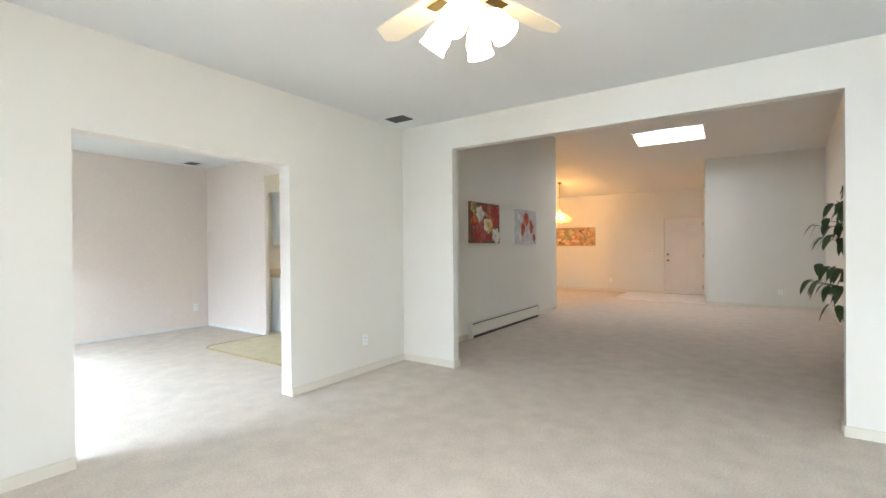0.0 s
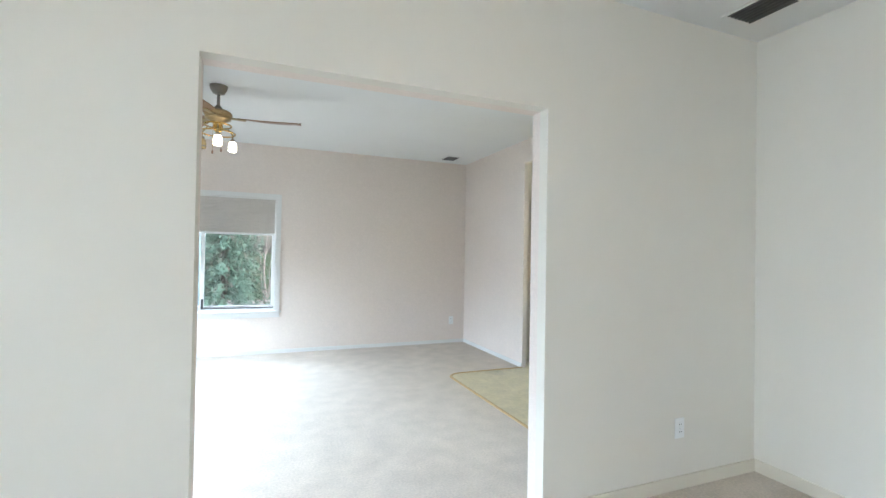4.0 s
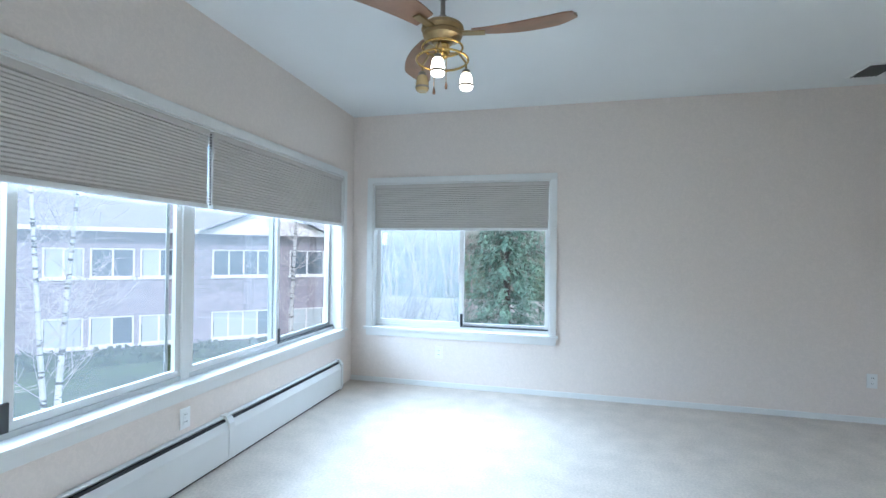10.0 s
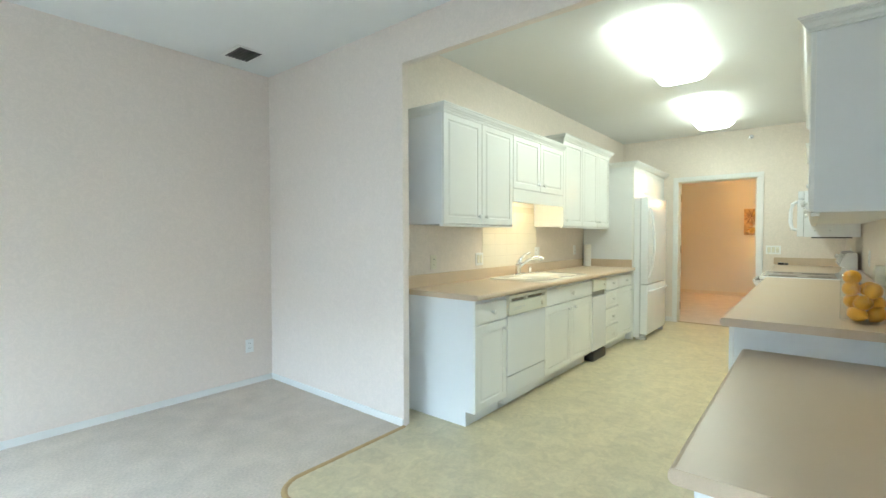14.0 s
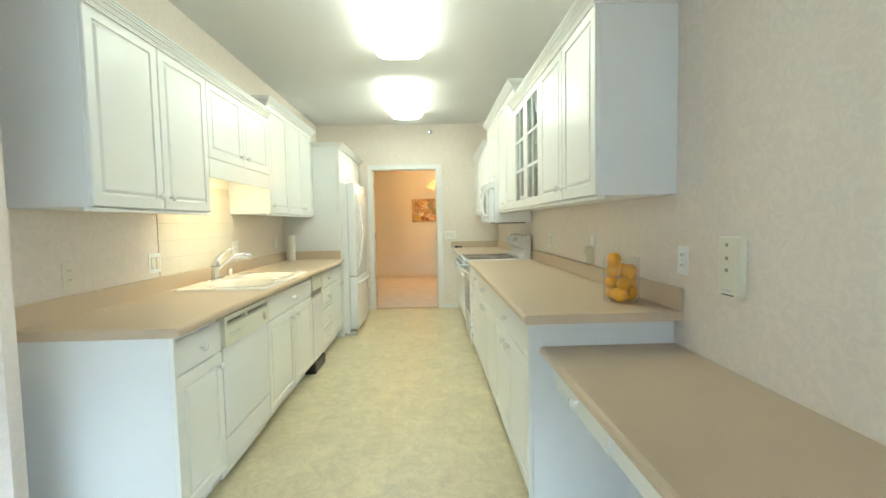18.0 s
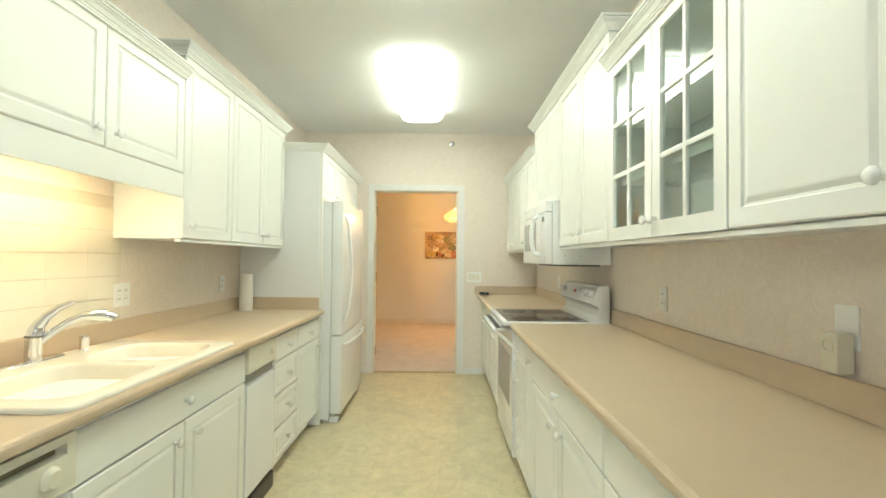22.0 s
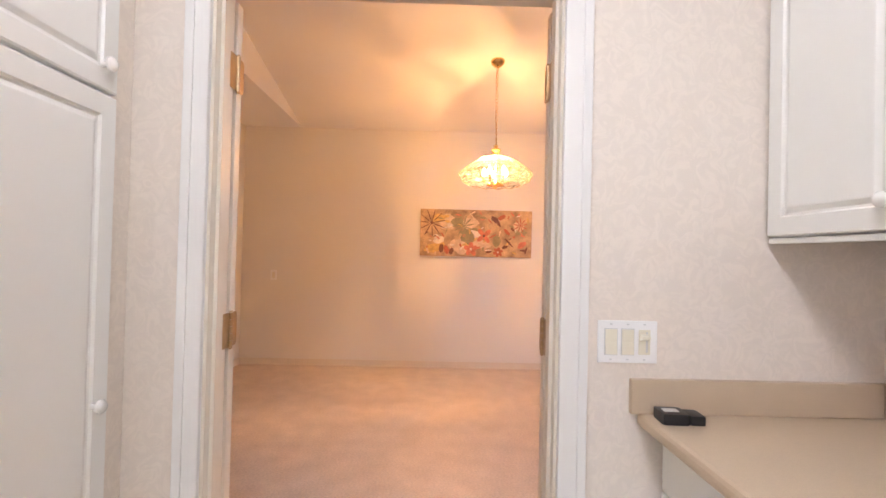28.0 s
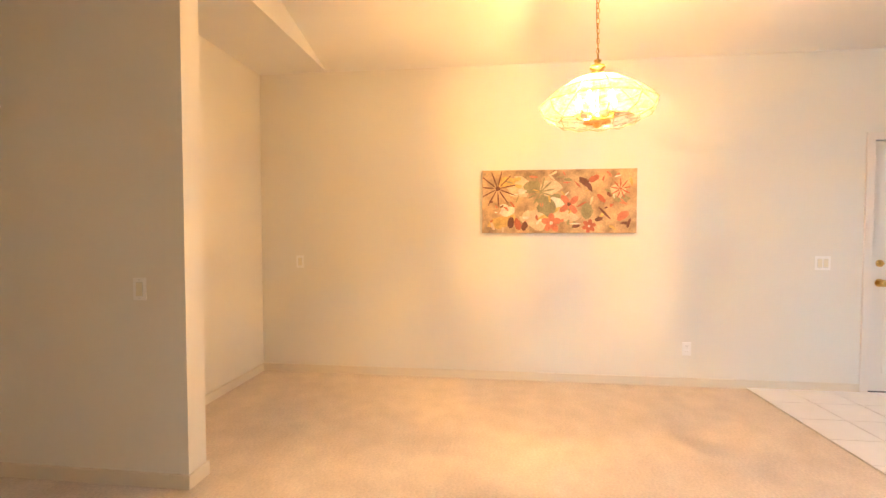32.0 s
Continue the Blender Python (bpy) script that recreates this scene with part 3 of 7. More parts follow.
board("baseboard_dining", M_TRIM_CREAM, (DX1 - 0.013, DX1, FDY1 + 0.06, RECY, 0, BB), (PTX1, DX1 - 0.013, RECY - 0.013, RECY, 0, BB), (PTX0 - 0.013, PTX0, PTY - 0.013, 6.5, 0, BB),
      (PTX0, PTX1 + 0.013, PTY - 0.013, PTY, 0, BB), (PTX1, PTX1 + 0.013, PTY, RECY - 0.013, 0, BB), (DX0, DX0 + 0.013, KDY1 + 0.53, 6.5, 0, BB), (DX0, DX0 + 0.013, 1.62, KDY0 - 0.53, 0, BB))
board("baseboard_sunroom", M_TRIM, (SX0, SX1, SY1 - 0.012, SY1, 0, 0.05), (SX1 - 0.012, SX1, PASSY, SY1 - 0.012, 0, 0.05))
board("baseboard_kitchen", M_TRIM, (7.988, 8.0, KDY1 + 0.055, 3.80, 0, 0.075), (7.988, 8.0, 2.38, KDY0 - 0.07, 0, 0.075))


# ---- windows ----
def casing(parent, pieces, mat=M_TRIM):
    for d in pieces:
        part("casing", boxed(*d, bevel=0.004), mat, parent)


def sash(parent, horizontal, u0, u1, z0, z1, plane, mat, wide=0.04, deep=0.03):
    """A sliding sash in a wall along y (horizontal='y') or x: rails, stiles and a pane."""
    def at(a0, a1, b0, b1, p0, p1, bevel=0.003):
        return boxed(p0, p1, a0, a1, b0, b1, bevel=bevel) if horizontal == "y" else boxed(a0, a1, p0, p1, b0, b1, bevel=bevel)
    frame_part = part("sash", at(u0, u1, z0, z0 + wide, plane, plane + deep), mat, parent)
    part("rail", at(u0, u1, z1 - wide, z1, plane, plane + deep), mat, frame_part)
    part("stile", at(u0, u0 + wide, z0 + wide, z1 - wide, plane, plane + deep), mat, frame_part)
    part("stile", at(u1 - wide, u1, z0 + wide, z1 - wide, plane, plane + deep), mat, frame_part)
    pane = part("pane", at(u0 + wide - 0.005, u1 - wide + 0.005, z0 + wide - 0.005, z1 - wide + 0.005, plane + deep * 0.4, plane + deep * 0.4 + 0.005, 0), M_GLASS, frame_part, "clear window glass")
    pane.visible_shadow = False
    return frame_part


# west window: two sliding units side by side
W1 = thing("window_1", Matrix.Translation((0, 0, 0)), "long white sliding window overlooking a brick building", "window", kind="structure")
Y0, Y1, ZS, ZH = 1.98, 5.66, 0.56, 2.07
XW = -2.135
casing(W1, [(SX0, SX0 + 0.018, Y0 - 0.06, Y1 + 0.06, ZH, ZH + 0.06), (SX0, SX0 + 0.018, Y1, Y1 + 0.06, ZS, ZH), (SX0, SX0 + 0.018, Y0 - 0.06, Y0, ZS, ZH),
            (SX0, SX0 + 0.014, Y0 - 0.06, Y1 + 0.06, ZS - 0.085, ZS - 0.022)])
part("window_sill", boxed(XW, SX0 + 0.035, Y0 - 0.08, Y1 + 0.08, ZS - 0.022, ZS + 0.004, bevel=0.006), M_TRIM, W1, "white painted sill")
part("jamb", slabs((XW - 0.05, SX0, Y1 - 0.012, Y1 - 0.001, ZS + 0.004, ZH), (XW - 0.05, SX0, Y0 + 0.001, Y0 + 0.012, ZS + 0.004, ZH), (XW - 0.05, SX0, Y0 + 0.012, Y1 - 0.012, ZH - 0.012, ZH - 0.001)), M_TRIM, W1)
YM = 3.79
part("mullion", boxed(XW - 0.03, XW + 0.05, YM - 0.03, YM + 0.03, ZS + 0.004, ZH - 0.012, bevel=0.004), M_TRIM, W1, "white mullion between the two units")
for a, b, mid, dark_left in ((Y0 + 0.012, YM - 0.03, 2.915, True), (YM + 0.03, Y1 - 0.012, 4.71, False)):
    part("window_frame", slabs((XW - 0.03, XW + 0.045, a, b, ZS + 0.004, ZS + 0.03), (XW - 0.03, XW + 0.045, a, b, ZH - 0.04, ZH - 0.012)), M_ALU, W1)
    if dark_left:
        sash(W1, "y", a, mid + 0.02, ZS + 0.03, ZH - 0.04, XW - 0.025, M_ALU)
        sash(W1, "y", mid - 0.03, b, ZS + 0.03, ZH - 0.04, XW + 0.008, M_TRIM, 0.038)
        part("track", boxed(XW + 0.012, XW + 0.046, a, mid - 0.03, ZS + 0.03, ZS + 0.042), M_DARKTRACK, W1, "dark open window track")
        part("latch", boxed(XW + 0.036, XW + 0.05, mid - 0.045, mid - 0.015, ZS + 0.03, ZS + 0.15, bevel=0.003), M_DARKTRACK, W1, "dark sash latch")
    else:
        sash(W1, "y", a, mid + 0.03, ZS + 0.03, ZH - 0.04, XW + 0.008, M_TRIM, 0.038)
        sash(W1, "y", mid - 0.02, b, ZS + 0.03, ZH - 0.04, XW - 0.025, M_ALU)
        part("track", boxed(XW + 0.012, XW + 0.046, mid + 0.03, b, ZS + 0.03, ZS + 0.042), M_DARKTRACK, W1, "dark open window track")
        part("latch", boxed(XW + 0.036, XW + 0.05, mid + 0.015, mid + 0.035, ZS + 0.03, ZS + 0.15, bevel=0.003), M_DARKTRACK, W1, "dark sash latch")

W2 = thing("window_2", Matrix.Translation((0, 0, 0)), "white sliding window looking onto a conifer", "window", kind="structure")
X0, X1, ZH2 = -1.785, -0.005, 2.03
YW = 6.0
casing(W2, [(X0 - 0.06, X1 + 0.06, SY1 - 0.018, SY1, ZH2, ZH2 + 0.06), (X0 - 0.06, X0, SY1 - 0.018, SY1, ZS, ZH2), (X1, X1 + 0.06, SY1 - 0.018, SY1, ZS, ZH2),
            (X0 - 0.06, X1 + 0.06, SY1 - 0.014, SY1, ZS - 0.085, ZS - 0.022)])
part("window_sill", boxed(X0 - 0.08, X1 + 0.08, SY1 - 0.035, YW, ZS - 0.022, ZS + 0.004, bevel=0.006), M_TRIM, W2, "white painted sill")
part("jamb", slabs((X0 + 0.001, X0 + 0.012, SY1, 6.07, ZS + 0.004, ZH2), (X1 - 0.012, X1 - 0.001, SY1, 6.07, ZS + 0.004, ZH2), (X0 + 0.012, X1 - 0.012, SY1, 6.07, ZH2 - 0.012, ZH2 - 0.001)), M_TRIM, W2)
part("window_frame", slabs((X0 + 0.012, X1 - 0.012, YW - 0.02, YW + 0.06, ZS + 0.004, ZS + 0.03), (X0 + 0.012, X1 - 0.012, YW - 0.02, YW + 0.06, ZH2 - 0.04, ZH2 - 0.012)), M_TRIM, W2)
sash(W2, "x", X0 + 0.012, -0.845, ZS + 0.03, ZH2 - 0.04, YW - 0.012, M_TRIM, 0.045)
sash(W2, "x", -0.895, X1 - 0.012, ZS + 0.03, ZH2 - 0.04, YW + 0.022, M_TRIM, 0.035)
part("track", boxed(-0.845, X1 - 0.012, YW - 0.018, YW + 0.018, ZS + 0.03, ZS + 0.042), M_DARKTRACK, W2, "dark open window track")
SCREEN_BARS = 0.022
for u0, u1, along in ((2.90, YM - 0.04, "y"), (YM + 0.04, 4.73, "y"), (X0 + 0.02, -0.86, "x")):
    top = ZH2 if along == "x" else ZH
    p = YW + 0.066 if along == "x" else XW - 0.040
    def lay(a0, a1, z0, z1, d=0.006):
        return boxed(a0, a1, p, p + d, z0, z1) if along == "x" else boxed(p - d, p, a0, a1, z0, z1)
    owner = W2 if along == "x" else W1
    mesh_part = part("insect_screen", lay(u0, u1, ZS + 0.03, top - 0.04, 0.001), M_SCREEN_HAZY if along == "x" else M_SCREEN, owner, "pale fine insect screen")
    mesh_part.visible_shadow = False
    for b in ((u0, u0 + SCREEN_BARS), (u1 - SCREEN_BARS, u1)):
        part("screen_frame", lay(*b, ZS + 0.03, top - 0.04), M_ALU, mesh_part)
part("latch", boxed(-0.875, -0.85, YW - 0.026, YW - 0.012, ZS + 0.03, ZS + 0.16, bevel=0.003), M_DARKTRACK, W2, "dark sash latch")

# glazed opening on the family room's west side
W3 = thing("window_3", Matrix.Translation((0, 0, 0)), "tall glazed patio opening behind the viewer", "window", kind="structure")
sash(W3, "y", -3.4, -2.17, 0.02, 2.1, AX0 - 0.10, M_TRIM, 0.06)
sash(W3, "y", -2.23, -1.0, 0.02, 2.1, AX0 - 0.06, M_TRIM, 0.06)


# ---- cellular shades ----
def cellular_shade(m, width, drop, label, cord=False):
    """Pleated honeycomb shade hanging from a headrail; local x along its width, front towards -y, top at z 0."""
    ob = thing("cellular_shade", m, label, "window shade", "cellular shades")
    part("headrail", boxed(0, width, -0.045, 0.0, -0.035, 0, bevel=0.004), M_SHADE, ob, "grey fabric-wrapped headrail")
    n = max(4, round((drop - 0.06) / 0.0185))
    step = (drop - 0.06) / n
    bm = bmesh.new()
    rows = []
    for i in range(2 * n + 1):
        z = -0.035 - step * i / 2
        y = -0.036 if i % 2 else -0.028
        rows.append((bm.verts.new((0.004, y, z)), bm.verts.new((width - 0.004, y, z)), bm.verts.new((width - 0.004, -0.032 - y + -0.013 + 0.013, z)), bm.verts.new((0.004, -0.032 - y, z))))
    for a, b in zip(rows, rows[1:]):
        bm.faces.new((a[0], a[1], b[1], b[0]))
        bm.faces.new((a[2], a[3], b[3], b[2]))
        bm.faces.new((a[0], b[0], b[3], a[3]))
        bm.faces.new((a[1], a[2], b[2], b[1]))
    part("pleats", bm, M_SHADE, ob, "fine horizontal pleats of grey fabric")
    if cord:
        bm = bmesh.new()
        for k in range(26):
            box(bm, -0.016, -0.006, -0.030, -0.020, -drop + 0.02 + k * (drop - 0.03) / 26, -drop + 0.032 + k * (drop - 0.03) / 26, bevel=0.003)
        part("pull_cord", bm, M_CORD, ob, "dark beaded pull cord")
    part("bottom_rail", boxed(0, width, -0.042, -0.006, -drop, -drop + 0.026, bevel=0.004), M_PLATE_WHITE, ob, "pale bottom rail")
    return ob


cellular_shade(pose(SX0 - 0.04, 3.905, 2.055, 0, 0, 90), 1.74, 0.475, "grey cellular shade drawn a third down the long window", True)
cellular_shade(pose(SX0 - 0.04, 1.995, 2.055, 0, 0, 90), 1.872, 0.475, "grey cellular shade drawn a third down the window")
cellular_shade(pose(X0 + 0.015, SY1 + 0.045, 2.015), 1.75, 0.465, "grey cellular shade drawn a third down the single window")


# ---- heaters, vents, outlets ----
def baseboard_heater(m, length, mat, label, joint=None, low=0.045):
    """Hot-water baseboard heater; local x along the wall, back at y 0, front towards -y."""
    ob = thing("baseboard_heater", m, label, "heater")
    bm = bmesh.new()
    extrude_profile(bm, [(-0.004, 0.03), (-0.004, 0.225), (-0.028, 0.225), (-0.034, 0.219), (-0.012, 0.205), (-0.012, 0.03)], 0.03, length - 0.03)
    part("back_panel", bm, mat, ob)
    bm = bmesh.new()
    extrude_profile(bm, [(-0.062, low), (-0.070, low + 0.005), (-0.070, 0.165), (-0.052, 0.203), (-0.047, 0.200), (-0.064, 0.162), (-0.064, low + 0.005)], 0.03, length - 0.03)
    part("front_cover", bm, mat, ob)
    # black strips put the shade of the top slot and floor gap into colour
    part("upper_slot_shade", slabs((0.03, length - 0.03, -0.044, -0.030, 0.190, 0.212)), M_BLACK, ob, "black strip painted in for the shade of the upper slot")
    part("floor_gap_shade", slabs((0.03, length - 0.03, -0.058, -0.006, 0.003, 0.044)), M_BLACK, ob, "black strip painted in for the shade under the cover")
    bm = bmesh.new()
    box(bm, 0.03, length - 0.03, -0.055, -0.014, 0.05, 0.18)
    part("fins", bm, M_VENT, ob, "dark fin-tube element")
    for x in (0.0, length - 0.035):
        bm = bmesh.new()
        extrude_profile(bm, [(-0.002, 0.0), (-0.002, 0.230), (-0.045, 0.230), (-0.074, 0.195), (-0.074, 0.02), (-0.06, 0.0)], x, x + 0.035)
        part("end_cap", bm, mat, ob)
    if joint is not None:
        bm = bmesh.new()
        extrude_profile(bm, [(-0.002, 0.03), (-0.002, 0.231), (-0.045, 0.231), (-0.0745, 0.195), (-0.0745, 0.03)], joint, joint + 0.05)
        part("joint_cover", bm, mat, ob, "white joint cover strap")
    return ob


baseboard_heater(pose(SX0, 1.70, 0.0, 0, 0, 90) @ Matrix.Scale(1.25, 4, (0, 0, 1)), 3.87, M_HEATER, "white hot-water baseboard heater under the long window", 2.29, 0.010)
baseboard_heater(pose(4.15, LY1, 0.0), 2.48, M_HEATER_CREAM, "cream baseboard heater with dark slots below the canvases")


def ceiling_vent(x, y, w, d, z):
    ob = thing("ceiling_vent", Matrix.Translation((x, y, z)), "small dark slatted ceiling air vent", "vent", "ceiling vents")
    part("frame", slabs((-w / 2, w / 2, -d / 2, -d / 2 + 0.02, -0.008, 0), (-w / 2, w / 2, d / 2 - 0.02, d / 2, -0.008, 0), (-w / 2, -w / 2 + 0.02, -d / 2 + 0.02, d / 2 - 0.02, -0.008, 0), (w / 2 - 0.02, w / 2, -d / 2 + 0.02, d / 2 - 0.02, -0.008, 0)), M_TRIM, ob)
    part("backing", boxed(-w / 2 + 0.02, w / 2 - 0.02, -d / 2 + 0.02, d / 2 - 0.02, -0.003, -0.001), M_BLACK, ob)
    n = 7
    for i in range(n):
        u = -w / 2 + 0.03 + (w - 0.06) * i / (n - 1)
        part("slat", boxed(u - 0.009, u + 0.006, -d / 2 + 0.02, d / 2 - 0.02, -0.009, -0.005), M_VENT, ob)
    return ob


ceiling_vent(2.35, 1.21, 0.24, 0.30, Z_CEIL)
ceiling_vent(2.33, 5.56, 0.22, 0.28, Z_CEIL)


def wall_plate(m, kind, label, gangs=1, mat=None):
    """A wall plate in the plane y 0, front towards -y, centred; sockets or rocker switches."""
    mat = mat or M_PLATE_WHITE
    name, cat = ("wall_outlet", "outlet") if kind == "outlet" else ("light_switch", "switch")
    ob = thing(name, m, label, cat, "wall plates")
    w = 0.072 + 0.046 * (gangs - 1)
    part("plate", boxed(-w / 2, w / 2, -0.006, 0, -0.058, 0.058, bevel=0.003), mat, ob)
    for g in range(gangs):
        x = (g - (gangs - 1) / 2) * 0.046
        for z in ((0.0,) if kind == "outlet" else (-0.048, 0.048)):
            part("screw", slabs((x - 0.0032, x + 0.0032, -0.0072, -0.006, z - 0.0016, z + 0.0016)), M_APPL_GREY, ob)
        if kind == "outlet":
            for z in (0.021, -0.021):
                face = part("socket", boxed(x - 0.017, x + 0.017, -0.009, -0.006, z - 0.014, z + 0.014, bevel=0.002), mat, ob)
                part("slot", slabs((x - 0.008, x - 0.005, -0.0095, -0.009, z - 0.003, z + 0.006), (x + 0.005, x + 0.008, -0.0095, -0.009, z - 0.003, z + 0.006)), M_SLOT, face)
        elif kind == "switch" and not (gangs == 3 and g == 2):
            bm = bmesh.new()
            extrude_profile(bm, [(-0.006, -0.034), (-0.0125, -0.034), (-0.0085, 0.0), (-0.0100, 0.034), (-0.006, 0.034)], x - 0.016, x + 0.016)
            part("rocker_frame", boxed(x - 0.0185, x + 0.0185, -0.0066, -0.006, -0.0365, 0.0365), M_APPL_GREY, ob, "dark seam round the rocker")
            part("rocker", bm, M_PLATE, ob, "ivory rocker")
        else:
            base = part("dimmer", boxed(x - 0.016, x + 0.016, -0.008, -0.006, -0.034, 0.034, bevel=0.001), M_PLATE, ob, "ivory slide dimmer")
            part("slot", boxed(x + 0.004, x + 0.009, -0.0084, -0.008, -0.028, 0.028), M_APPL_GREY, base)
            bm = bmesh.new()
            extrude_profile(bm, [(-0.008, 0.004), (-0.024, 0.012), (-0.024, 0.018), (-0.008, 0.022)], x - 0.012, x + 0.010)
            part("slider", bm, M_PLATE, base, "ivory slider tab")
    return ob


def on_north(x, y, z):
    return pose(x, y, z)


def on_south(x, y, z):
    return pose(x, y, z, 0, 0, 180)


def on_east(x, y, z):
    return pose(x, y, z, 0, 0, -90)


def on_west(x, y, z):
    return pose(x, y, z, 0, 0, 90)


wall_plate(on_north(2.08, AY1, 0.35), "outlet", "white duplex outlet low on the cream wall")
wall_plate(on_north(-1.12, AY1, 0.39), "outlet", "ivory duplex outlet beside the sunroom opening")
wall_plate(on_west(SX0, 3.71, 0.37), "outlet", "white duplex outlet under the long window")
wall_plate(on_north(-1.07, SY1, 0.34), "outlet", "white duplex outlet under the single window")
wall_plate(on_north(2.52, SY1, 0.34), "outlet", "white duplex outlet near the room corner")
wall_plate(on_east(DX1, 1.46, 0.325), "outlet", "white duplex outlet low on the dining wall")
wall_plate(on_east(DX1, 4.92, 1.05), "switch", "single white wall switch in the dining recess")
wall_plate(on_east(DX1, 0.41, 1.07), "switch", "double white switch beside the entrance door", 2)
wall_plate(on_east(PTX0, 4.90, 1.03), "switch", "single white switch on the partition")
wall_plate(on_east(CLX, -2.4, 0.33), "outlet", "white outlet low on the closet wall")
wall_plate(on_east(8.0, 2.482, 1.108), "switch", "three-gang white plate with two rockers and a dimmer", 3)


# ---- kitchen cabinets ----
RAISED = [(0.0, 0.004), (0.004, 0.0), (0.050, 0.0), (0.054, 0.006), (0.060, 0.007), (0.072, 0.001), (0.076, 0.0005)]
RAISED_LOW = [(0.0, 0.004), (0.004, 0.0), (0.030, 0.0), (0.034, 0.006), (0.039, 0.006), (0.049, 0.001)]
PLAIN = [(0.0, 0.005), (0.006, 0.0)]
GAP = 0.003


def knob(parent, x, y, z):
    bm = bmesh.new()
    lathe(bm, [(0.008, 0.0), (0.006, 0.010), (0.008, 0.014), (0.016, 0.018), (0.017, 0.024), (0.012, 0.030), (0.004, 0.032)], 12,
          Matrix.Translation((x, y, z)) @ Matrix.Rotation(radians(90), 4, "X"))
    return part("knob", bm, M_KNOB, parent, "round white knob", smooth=True)


def door_front(parent, x, z, w, h, depth, knob_at=None, rings=RAISED, name="door"):
    bm = bmesh.new()
    ring_panel(bm, x + GAP, z + GAP, w - 2 * GAP, h - 2 * GAP, -depth, 0.019, rings)
    d = part(name, bm, M_CAB, parent)
    if knob_at:
        knob(d, x + knob_at[0] * w if knob_at[0] <= 1 else x + knob_at[0] - 1, -depth - 0.019, z + knob_at[1])
    return d


def drawer_front(parent, x, z, w, h, depth, knobs=1):
    d = door_front(parent, x, z, w, h, depth, None, PLAIN if h < 0.17 else RAISED_LOW, "drawer")
    knob(d, x + w / 2, -depth - 0.019, z + h / 2)
    return d


def crown(parent, x0, x1, depth, z, left=True, right=True):
    """A stepped crown moulding round the front and the free ends of a wall cabinet, sitting at height z."""
    prof = [(0.0, 0.0), (0.010, 0.0), (0.010, 0.008), (0.014, 0.009), (0.014, 0.015), (0.019, 0.017), (0.027, 0.030), (0.034, 0.035), (0.034, 0.041), (0.040, 0.042), (0.040, 0.049), (0.047, 0.051), (0.047, 0.060), (0.0, 0.060)]
    bm = bmesh.new()
    loops = []
    for out, up in prof:
        a0 = x0 - (out if left else 0)
        a1 = x1 + (out if right else 0)
        loops.append([bm.verts.new(p) for p in ((a0, 0, z + up), (a0, -depth - out, z + up), (a1, -depth - out, z + up), (a1, 0, z + up))])
    for a, b in zip(loops, loops[1:] + loops[:1]):
        for i in range(3):
            bm.faces.new((a[i], a[i + 1], b[i + 1], b[i]))
    return part("crown", bm, M_CAB, parent, "stepped white crown moulding")


def wall_cabinet(m, w, z0, z1, doors, label, depth=0.320, ends=(False, False), knobs=None, valance=0.0, crowned=True):
    """A wall cabinet; local x to its right seen from the front, back at y 0, front towards -y."""
    ob = thing("wall_cabinet", m, label, "cabinet", "kitchen wall cabinets")
    part("body", boxed(0, w, -depth, -0.002, z0 + valance, z1, bevel=0.002), M_CAB_SIDE, ob)
    if not valance:
        part("light_rail", boxed(0.0, w, -depth - 0.010, -depth + 0.02, z0 - 0.016, z0 - 0.001, bevel=0.003), M_CAB, ob)
    at = 0.0
    for i, dw in enumerate(doors):
        side = (knobs or "RL" * 4)[i]
        kx = 0.90 if side == "R" else 0.10
        door_front(ob, at, z0 + valance, dw, z1 - z0 - valance, depth, (kx if dw > 0.3 else (0.86 if side == "R" else 0.14), 0.065))
        at += dw
    if valance:
        part("valance", boxed(0, w, -depth - 0.019, -depth, z0, z0 + valance - 0.004, bevel=0.003), M_CAB, ob, "plain white valance board")
    if crowned:
        crown(ob, 0, w, depth + 0.019, z1 - 0.012, *ends)
    return ob


def base_cabinet(m, w, layout, label, depth=0.611, h=0.865, end_panel=False):
    """A base cabinet on a toe kick; layout: ('drawer'|'door', x, z, w, h, knob side)."""
    ob = thing("base_cabinet", m, label, "cabinet", "kitchen base cabinets")
    part("body", boxed(0, w, -depth, -0.002, 0.10, h, bevel=0.002), M_CAB_SIDE, ob)
    part("toe_kick", boxed(0, w, -depth + 0.06, -0.01, 0.004, 0.10), M_CAB_SIDE, ob)
    for kind, x, z, dw, dh, side in layout:
        if kind == "drawer":
            drawer_front(ob, x, z, dw, dh, depth)
        else:
            kx = 0.88 if side == "R" else 0.12
            door_front(ob, x, z, dw, dh, depth, (kx, dh - 0.06))
    return ob


def end_sheet(parent, depth, top):
    """An end panel cut back at the toe, with a face strip on its front edge."""
    bm = bmesh.new()
    extrude_profile(bm, [(-0.002, 0.004), (-0.002, top), (-depth + 0.020, top), (-depth + 0.020, 0.105), (-depth + 0.082, 0.105), (-depth + 0.082, 0.004)], 0, 0.014)
    part("panel", bm, M_CAB_SIDE, parent)
    part("edge_strip", boxed(-0.001, 0.015, -depth, -depth + 0.019, 0.105, top, bevel=0.002), M_CAB, parent, "white front edge strip")


def left_at(x, z=0.0):
    return pose(x, KY1, z)


def right_at(x_far, z=0.0):
    """Cabinets on the south wall are seen from the north: local x runs towards -x from x_far."""
    return pose(x_far, KY0, z, 0, 0, 180)


TOP = 0.855
DH = 0.15
